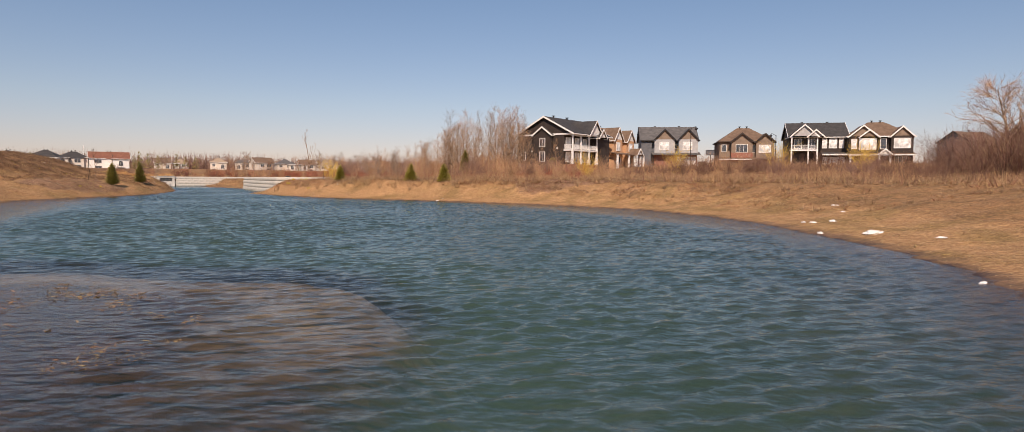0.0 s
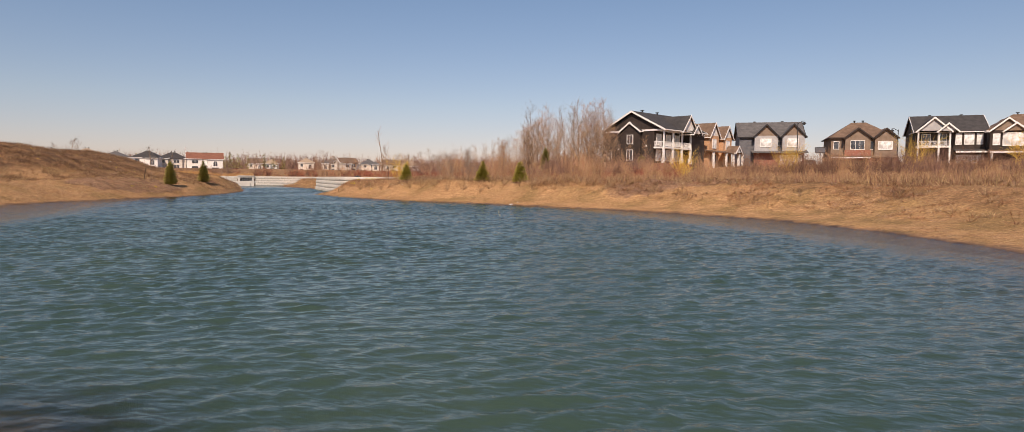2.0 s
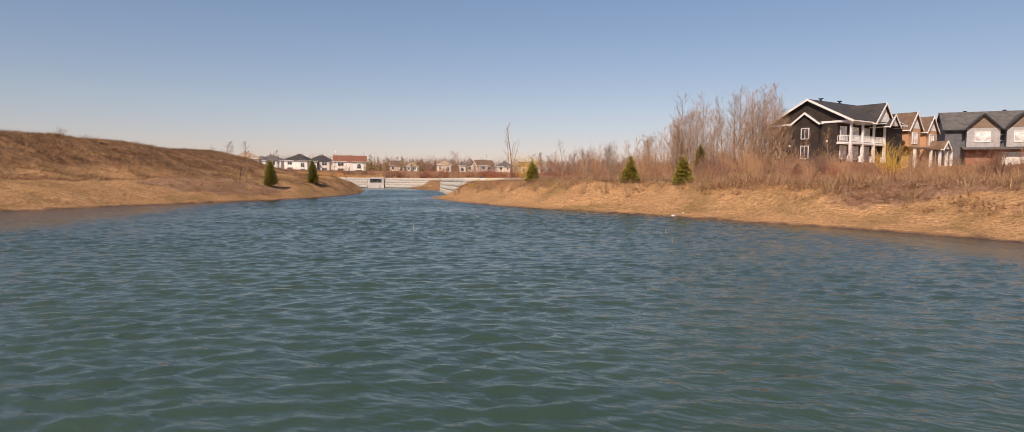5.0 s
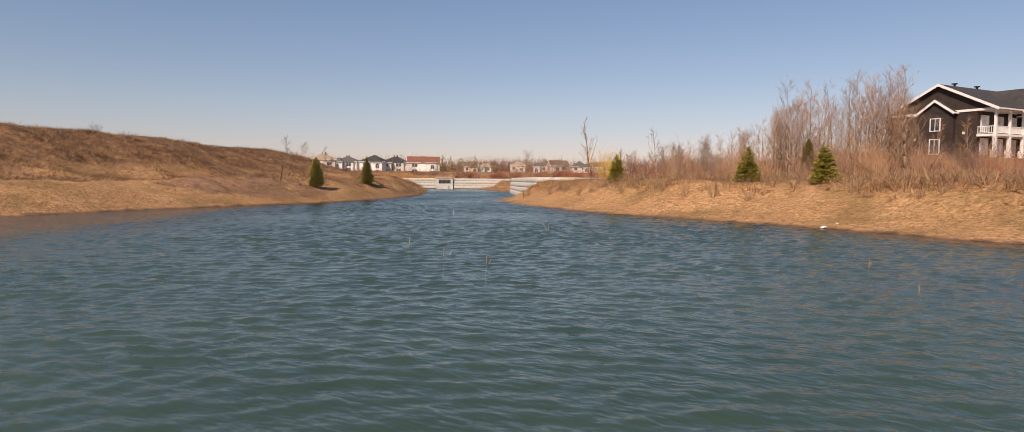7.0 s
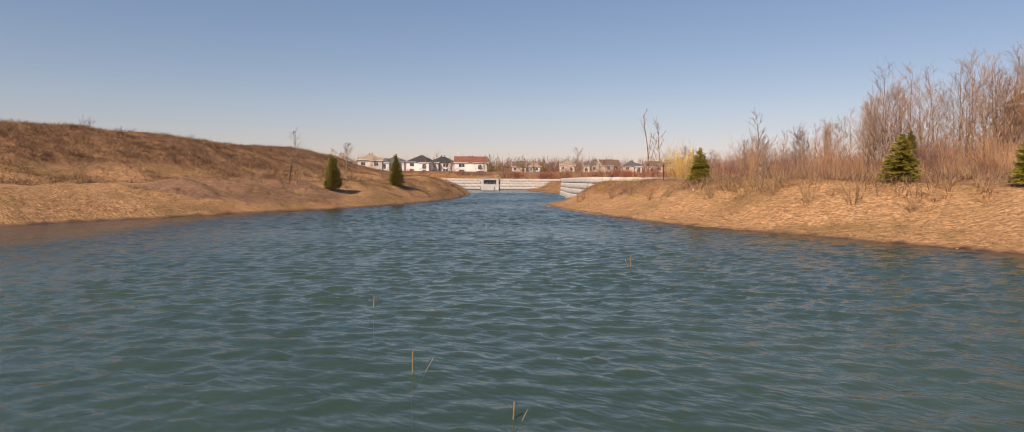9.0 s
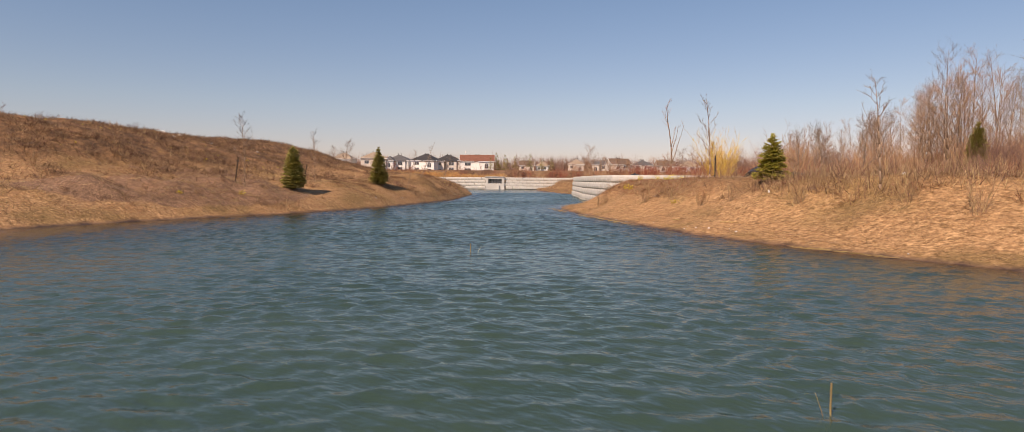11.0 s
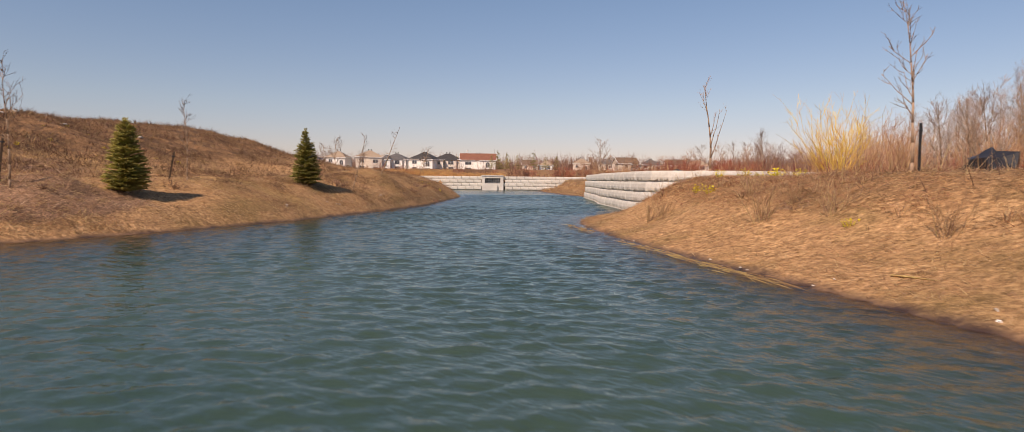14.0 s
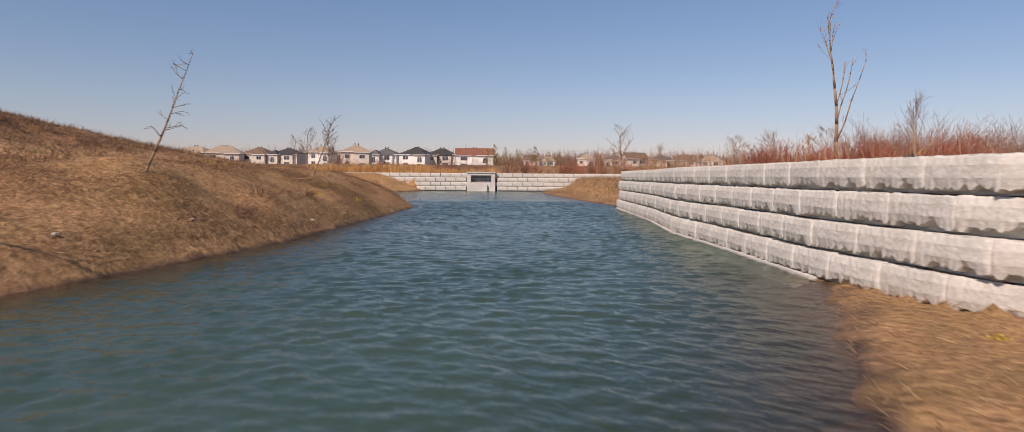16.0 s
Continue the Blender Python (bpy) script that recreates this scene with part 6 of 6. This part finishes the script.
x, y = reed_bed(6500, -25, -10.5, 4, 12, 120)
blades("reed_bed", x, y, 121, (0.75, 1.45), (0.025, 0.05), (0.0, 0.4), REED_GOLD, "golden dry reeds behind the far wall", "reeds")
x, y = reed_bed(3500, -13, -2, 3, 10, 128)
blades("reed_bed", x, y, 129, (0.3, 0.95), (0.025, 0.05), (0.0, 0.5), REED_GOLD, "lower golden reeds above the outlet", "reeds")
x, y = reed_bed(9000, -70, 45, 18, 60, 122)
blades("far_grass", x, y, 123, (0.3, 0.75), (0.05, 0.10), (0.0, 0.6), STRAW_RED, "rusty dry field grass before the far houses")


def spit_keep(x, y):
    s, left, dry, wall = shores(x, y)
    back = inside(x, y, BEHIND_WALL)
    ahead = (x - FAR_MID.x) * FAR_AXIS.x + (y - FAR_MID.y) * FAR_AXIS.y
    return (dry & ~back & (ahead < -0.4) & (s > 0.3) & (s < 9)) * 1.0


x, y = scatter(60000, -70, -42, 100, 132, spit_keep, 124)
blades("spit_grass", x, y, 125, (0.2, 0.6), (0.02, 0.04), (0.3, 0.95), STRAW, "tan grass on the spit beyond the wall")
x, y = scatter(40000, -100, -60, 96, 122, spit_keep, 126)
blades("spit_grass", x, y, 127, (0.2, 0.6), (0.02, 0.04), (0.3, 0.95), STRAW_RED, "brown grass on the far spit")

# rushes washed up along the right shore
shore = Along([(-9.2, 52.0), (-15.2, 54.65), (-19.1, 57.1), (-21.8, 59.7), (-24.4, 62.2), (-27.2, 65.1), (-28.4, 66.5), (-29.8, 68.0), (-30.85, 69.2), (-32.0, 70.5)])
r = np.random.RandomState(130)
u = shore.s[-1] * r.rand(640) ** 0.65
u = u[lattice(u * 0.35, u * 0.0, 135) > -0.05]
n = len(u)
pts = np.array([shore.at(v)[:2] for v in u])
nxt = np.array([shore.at(v + 0.2)[:2] for v in u]) - np.array([shore.at(v - 0.2)[:2] for v in u])
ang = np.arctan2(nxt[:, 1], nxt[:, 0]) + r.randn(n) * 0.16 + np.where(r.rand(n) < 0.5, np.pi, 0)
sway = r.randn(n) * 0.06 + 0.02 + 0.14 * lattice(u * 0.4, u * 0.0, 131)
nrm = np.stack([-nxt[:, 1], nxt[:, 0]], 1)
nrm /= np.linalg.norm(nrm, axis=1)[:, None]
pts = pts + nrm * sway[:, None]
ln = r.uniform(0.2, 0.9, n)
w = r.uniform(0.0025, 0.0045, n)
d = np.stack([np.cos(ang), np.sin(ang), r.randn(n) * 0.012], 1)
e = np.stack([-np.sin(ang), np.cos(ang), 0 * ang], 1) * w[:, None]
base = np.concatenate([pts, (0.025 + 0.05 * r.rand(n))[:, None]], 1)
end = base + d * ln[:, None]
v = np.stack([base - e, base + e, end + e, end - e, base + d * (ln * 0.5)[:, None] + np.array([[0, 0, 0.012]])], 1).reshape(-1, 3)
k = 5 * np.arange(n)[:, None]
tagged(new("rush_drift", quick_mesh("rush_drift", v, np.concatenate([k + np.array([[0, 1, 4]]), k + np.array([[1, 2, 4]]), k + np.array([[2, 3, 4]]), k + np.array([[3, 0, 4]])], 0), RUSH_YELLOW)),
       "yellow dead rushes washed along the shore", "rushes", kind="stuff")

# pond weed in the shallows by the start
x, y = scatter(60000, -13, 1, -4, 8, lambda x, y: (np.hypot((x + 6.6) / 6.4, (y - 2.0) / 4.6) < 1) * clumpy(x, y, 1.3, 46, 0.4, 0.8) * clumpy(x, y, 5.0, 47, 0.35, 0.7), 132)
blades("pond_weed", x, y, 133, (0.03, 0.12), (0.010, 0.022), (0.7, 1.0), POND_WEED, "brown pond weed breaking the shallow surface", "pond weed", z=np.full(len(x), 0.015))


# yellow-green weeds
def weed(seed):
    rng = random.Random(seed)
    m = Mesher()
    for i in range(26):
        a, o, h = rng.uniform(0, 6.28), rng.uniform(0, 0.16), rng.uniform(0.04, 0.2)
        c = Vector((math.cos(a) * o, math.sin(a) * o, h))
        b = rng.uniform(0, 6.28)
        d, e = Vector((math.cos(b), math.sin(b), rng.uniform(0.1, 0.7))) * 0.06, Vector((-math.sin(b), math.cos(b), 0)) * 0.022
        m.add([tuple(c), tuple(c + d * 0.5 + e), tuple(c + d), tuple(c + d * 0.5 - e)], [(0, 1, 2, 3)])
        m.tube((c.x * 0.3, c.y * 0.3, -0.03), tuple(c), 0.004, 0.003, 3)
    ob = thing("weed", pose(0, 0, 0), "yellow-green weed sprouting in dead grass", "weed", "yellow weeds")
    tagged(part("leaf_tuft", m, WEED_YELLOW, ob), kind="stuff")
    return ob


WEEDS = [weed(i) for i in range(3)]
rng = random.Random(140)
places = [(-30.2, 75.2, 0.7), (-29.6, 74.6, 0.8), (-29.0, 74.3, 0.7), (-28.3, 74.0, 0.6), (-31.4, 76.6, 0.7), (-25.4, 67.6, 1.2), (-26.0, 68.4, 1.2), (-39.0, 52.6, 1.1), (-39.2, 55.6, 1.1), (-21.4, 62.6, 1.0),
          (-25.2, 70.2, 1.6), (-24.6, 69.5, 1.5), (-24.9, 70.9, 1.4), (-24.2, 69.9, 1.7), (-25.7, 69.4, 1.2), (-24.0, 68.8, 1.3), (-23.5, 69.3, 1.4)]
places += [(rng.uniform(-55, -47) + 0.0, rng.uniform(44, 66), rng.uniform(0.35, 0.7)) for _ in range(50)]
places += [(rng.uniform(-54, -50), rng.uniform(80, 90), rng.uniform(0.6, 1.1)) for _ in range(10)]
copies(WEEDS, places, 141)

# bushes on the mound and weed tufts on the slopes
MOUND = [shrub("mound_bush", 1.0, 1.1, 14, 150 + i, "small bare bush on the mound's crest", TWIG_BROWN, 0.012) for i in range(2)]
copies(MOUND, [(-55.4, 51.5, 0.85), (-55.8, 53.9, 0.6), (-56.5, 59.2, 0.55), (-56.1, 64.0, 0.4), (-55.5, 46.0, 0.6), (-50.0, 56.5, 0.4), (-47.5, 50.0, 0.4), (-48.5, 60.0, 0.4)], 151)
TUFT = [shrub("stalk_tuft", 0.8, 0.45, 16, 155 + i, "pale dry stalk tuft on the bank", STRAW, 0.007) for i in range(3)]
places = [(-27.2, 67.6), (-26.9, 67.9), (-26.7, 67.4), (-16.2, 58.6), (-15.8, 59.4), (-12.0, 56.0), (-8.8, 54.6), (-21.8, 63.4), (-22.7, 64.6), (-24.0, 66.2), (-13.4, 57.0), (-10.5, 55.6),
          (-46.5, 53.6), (-45.2, 58.2), (-44.6, 49.5), (-43.0, 46.0), (-4.4, 53.0), (0.5, 50.0), (-18.6, 60.2), (4.5, 47.0), (-23.2, 64.0), (-20.0, 61.4)]
copies(TUFT, places, 156, 0.8, 1.3)


TANGLE = [shrub("tangle", 0.42, 1.7, 40, 186 + i, "low tangle of pale and brown dead stalks", (STRAW, STALK_GREY, STRAW)[i], 0.007) for i in range(3)]
for ob in TANGLE:
    tagged(ob, group="tangles on the bank")
tx_, ty_ = scatter(900, -33, 30, 26, 78, lambda x, y: upper_bank(x, y) * (y < 66) * 0.9, 188)
copies(TANGLE, list(zip(tx_[:55].tolist(), ty_[:55].tolist())), 189, 0.7, 1.15)
PILES = [shrub("brush_pile", 0.45, 1.5, 46, 180 + i, "low pile of dead brown brush on the bank", TWIG_BROWN, 0.008) for i in range(2)]
copies(PILES, [(-46.3, 77.9), (-47.8, 79.6), (-49.4, 82.2), (-44.2, 70.4), (-43.0, 66.2), (-41.9, 61.6), (-40.0, 50.2), (-42.6, 64.0), (-47.0, 80.6), (-50.6, 84.8), (-39.6, 47.0), (-44.6, 72.4)], 182, 0.7, 1.2)


# ---------------------------------------------------------------- reeds standing in the water
def reed(x, y, h, lean, label, seed):
    rng = random.Random(seed)
    ob = thing("reed", pose(x, y, 0, 0, 0, rng.uniform(0, 360)), label, "reed", "reeds in the pond")
    m = Mesher()
    limb(m, (0, 0, -0.5), (0, 0, 1), 0.5 + h, 0.008, 0.006, 4, 5, rng, 0.06)
    part("stalk", m, RUSH_YELLOW, ob)
    m = Mesher()
    limb(m, (0.01, 0, -0.2), (lean, 0.2, 1), 0.2 + h * 0.8, 0.005, 0.002, 3, 4, rng, 0.1)
    part("blade", m, STRAW, ob)


for i, (x, y, h, lean) in enumerate(((-12.0, 35.4, 0.20, 0.7), (-13.2, 43.1, 0.23, 0.2), (-4.0, 38.2, 0.2, 0.3), (-14.4, 37.3, 0.14, 1.2), (-21.3, 49.5, 0.2, 0.6), (-10.7, 35.0, 0.12, 0.3), (-3.3, 35.3, 0.15, 0.2), (-45.0, 90.0, 0.14, 0.3))):
    reed(x, y, h, lean, "broken yellow reed standing in the pond", 160 + i)


# ---------------------------------------------------------------- litter, stones and debris
def lump(rx, ry, rz, seed, rough=0.25):
    rng = random.Random(seed)
    bm = bmesh.new()
    bmesh.ops.create_icosphere(bm, subdivisions=2, radius=1.0)
    for v in bm.verts:
        k = 1 + rng.uniform(-rough, rough)
        v.co = Vector((v.co.x * rx * k, v.co.y * ry * k, max(v.co.z, -0.35) * rz * k))
    me = bpy.data.meshes.new("lump")
    bm.to_mesh(me)
    bm.free()
    return me


def bit(name, x, y, size, label, category, material, seed, group, rough=0.25):
    me = lump(*size, seed, rough)
    me.materials.append(material)
    ob = new(name, me)
    ob.matrix_basis = pose(x, y, max(ground_z(x, y), 0.0) + 0.2 * size[2], 0, 0, seed * 47 % 360)
    return tagged(ob, label, category, group)


LITTER = [(14.8, 17.7, 0.50, 0.22, 0.09), (15.6, 22.6, 0.17, 0.12, 0.06), (14.9, 22.9, 0.15, 0.09, 0.05), (12.0, 8.0, 0.07, 0.04, 0.03), (27.9, 44.0, 0.55, 0.3, 0.2), (13.6, 19.0, 0.16, 0.08, 0.05), (15.7, 15.5, 0.16, 0.05, 0.04),
          (-5.0, 50.3, 0.12, 0.09, 0.06), (-5.4, 49.9, 0.16, 0.07, 0.05), (-21.3, 60.2, 0.05, 0.04, 0.03), (-19.5, 58.3, 0.08, 0.05, 0.04), (-19.1, 58.2, 0.05, 0.04, 0.03), (-17.6, 57.2, 0.10, 0.05, 0.04),
          (-17.3, 59.8, 0.09, 0.09, 0.13), (-18.6, 57.9, 0.08, 0.05, 0.04), (-17.9, 57.6, 0.06, 0.03, 0.03), (14.7, 23.3, 0.12, 0.08, 0.05), (17.5, 26.0, 0.1, 0.06, 0.05), (18.0, 28.0, 0.15, 0.08, 0.05),
          (-13.6, 59.6, 0.2, 0.14, 0.12), (-55.6, 60.5, 0.25, 0.2, 0.12)]
for i, (x, y, a, b, c) in enumerate(LITTER):
    bit("litter", x, y, ((a, b, c) if y < 50 or x < -40 else (a * 0.4, b * 0.4, c * 0.5)), "scrap of white plastic litter on the bank", "litter", FOAM, 200 + i, "litter on the banks", 0.4)
rng = random.Random(210)
for i in range(30):
    u = rng.random()
    if i < 18:
        line = Along([(-39.9, 64.1), (-42.2, 69.5), (-44.2, 74.1), (-46.5, 78.9), (-49.2, 83.9), (-52.8, 89.9), (-55.5, 94.4)])
    else:
        line = Along([(-6.7, 50.9), (-15.3, 55.3), (-21.9, 60.4), (-27.3, 65.8), (-31.7, 71.4)])
    p = line.at(line.s[-1] * u)
    r_ = rng.uniform(0.02, 0.055) if i < 18 else rng.uniform(0.012, 0.028)
    bit("stone", p.x + rng.uniform(-0.3, 0.1), p.y + rng.uniform(-0.1, 0.3), (r_ * 1.3, r_, r_ * 0.7), "pale stone at the water's edge", "stone", STONE, 220 + i, "stones at the shore", 0.2)
for i, (x, y) in enumerate(((-55.3, 56.5), (-55.0, 57.8), (-54.6, 60.8), (-55.2, 61.5), (-54.0, 63.0), (-53.2, 66.0))):
    bit("stone", x, y, (0.15, 0.11, 0.07), "pale rubble stone on the mound's crest", "stone", STONE, 270 + i, "stones on the mound", 0.25)
# driftwood sticks
for i, (x, y, turn, ln) in enumerate(((13.6, 11.9, 20, 0.6), (13.9, 13.6, 60, 0.5), (-18.4, 58.4, -20, 1.1), (-20.6, 60.2, -40, 0.9), (-43.6, 61.0, 50, 1.2), (-41.0, 51.5, 30, 1.6), (-50.4, 82.0, 60, 1.8), (15.2, 14.0, 10, 1.2), (-38.0, 48.0, 15, 1.0))):
    ob = thing("stick", pose(x, y, ground_z(x, y) + 0.03, 0, 0, turn), "bleached broken stick lying in grass", "stick", "sticks on the banks")
    m = Mesher()
    limb(m, (0, 0, 0), (1, 0, 0.08), ln, 0.018, 0.006, 5, 5, random.Random(300 + i), 0.12)
    part("branch", m, RUSH_YELLOW if i < 4 else TWIG_TAN, ob)
# black plastic heap on the wall, soil heap on the bank top
for i, (x, y, s) in enumerate(((-32.6, 84.6, (0.42, 0.24, 0.2)), (-32.0, 83.8, (0.26, 0.18, 0.12)), (-36.0, 87.2, (0.2, 0.12, 0.08)))):
    bit("plastic_heap", x, y, s, "crumpled black plastic behind the wall top", "debris", TARP, 310 + i, "black plastic debris", 0.45)
for i, (x, y, s) in enumerate(((-19.3, 66.8, (0.75, 0.45, 0.5)), (-17.8, 67.4, (0.5, 0.35, 0.3)), (-24.5, 83.0, (0.9, 0.6, 0.35)))):
    bit("plastic_heap", x, y, s, "dark tangled plastic in dry weeds", "debris", TARP, 320 + i, "black plastic debris", 0.45)

# far trees behind and between the houses
FAR_TREES = [bare_tree("far_tree", h, 0.14, 16, 5, 340 + i, "bare tree among the far houses", angle=0.75, start=0.2, reach=0.5, twig_r=0.03, twig_len=1.6, up=0.08, bend=0.08, sides=5, twig=(TWIG_BROWN, TWIG_GREY, TWIG_TAN)[i]) for i, h in enumerate((7.0, 8.5, 7.5))]
for ob in FAR_TREES:
    tagged(ob, group="far bare trees")
rng = random.Random(350)
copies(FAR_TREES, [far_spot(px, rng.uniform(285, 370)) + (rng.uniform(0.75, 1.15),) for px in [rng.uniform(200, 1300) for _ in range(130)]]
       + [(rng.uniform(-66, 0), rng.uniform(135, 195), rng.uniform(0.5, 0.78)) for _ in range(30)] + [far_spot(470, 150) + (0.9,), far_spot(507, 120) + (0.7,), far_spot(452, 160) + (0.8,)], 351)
FAR_SPRUCES = [spruce(2.6, 1.5, 360 + i, "dark spruce beside the far houses", NEEDLES_DARK, 0.1, dense=0.4) for i in range(2)]
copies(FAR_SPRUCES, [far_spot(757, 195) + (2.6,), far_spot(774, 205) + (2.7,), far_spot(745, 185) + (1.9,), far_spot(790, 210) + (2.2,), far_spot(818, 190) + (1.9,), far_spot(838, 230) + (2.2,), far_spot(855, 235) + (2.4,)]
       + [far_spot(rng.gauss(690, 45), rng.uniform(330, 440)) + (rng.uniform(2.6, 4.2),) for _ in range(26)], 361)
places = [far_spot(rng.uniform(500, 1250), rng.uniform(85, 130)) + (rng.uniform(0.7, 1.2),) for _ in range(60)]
places += [tuple(FAR_MID + FAR_RIGHT * rng.uniform(1, 24) + FAR_AXIS * rng.uniform(15, 26)) + (rng.uniform(0.45, 0.8),) for _ in range(34)]
places = [q for q in places if (q[0] - FAR_MID.x) * FAR_AXIS.x + (q[1] - FAR_MID.y) * FAR_AXIS.y > 14]
copies([shrub("thorn_bush", 2.4, 1.8, 22, 370 + i, "rusty leafless brush before the far houses", TWIG_RED if i else TWIG_BROWN, 0.02) for i in range(2)], places, 371)


# the woods along the horizon
r = np.random.RandomState(380)
n = 34000
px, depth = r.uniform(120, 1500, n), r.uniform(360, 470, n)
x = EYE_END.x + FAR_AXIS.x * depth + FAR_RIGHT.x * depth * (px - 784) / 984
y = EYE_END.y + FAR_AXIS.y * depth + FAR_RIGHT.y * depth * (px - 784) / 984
keep = r.rand(n) < 0.25 + 0.75 * clumpy(x, y, 0.03, 381, 0.3, 0.7)
blades("far_woods", x[keep], y[keep], 382, (6.5, 14.0), (0.18, 0.45), (0.0, 0.3), TWIG_PURPLE, "leafless purple-grey woods along the horizon", "woods")
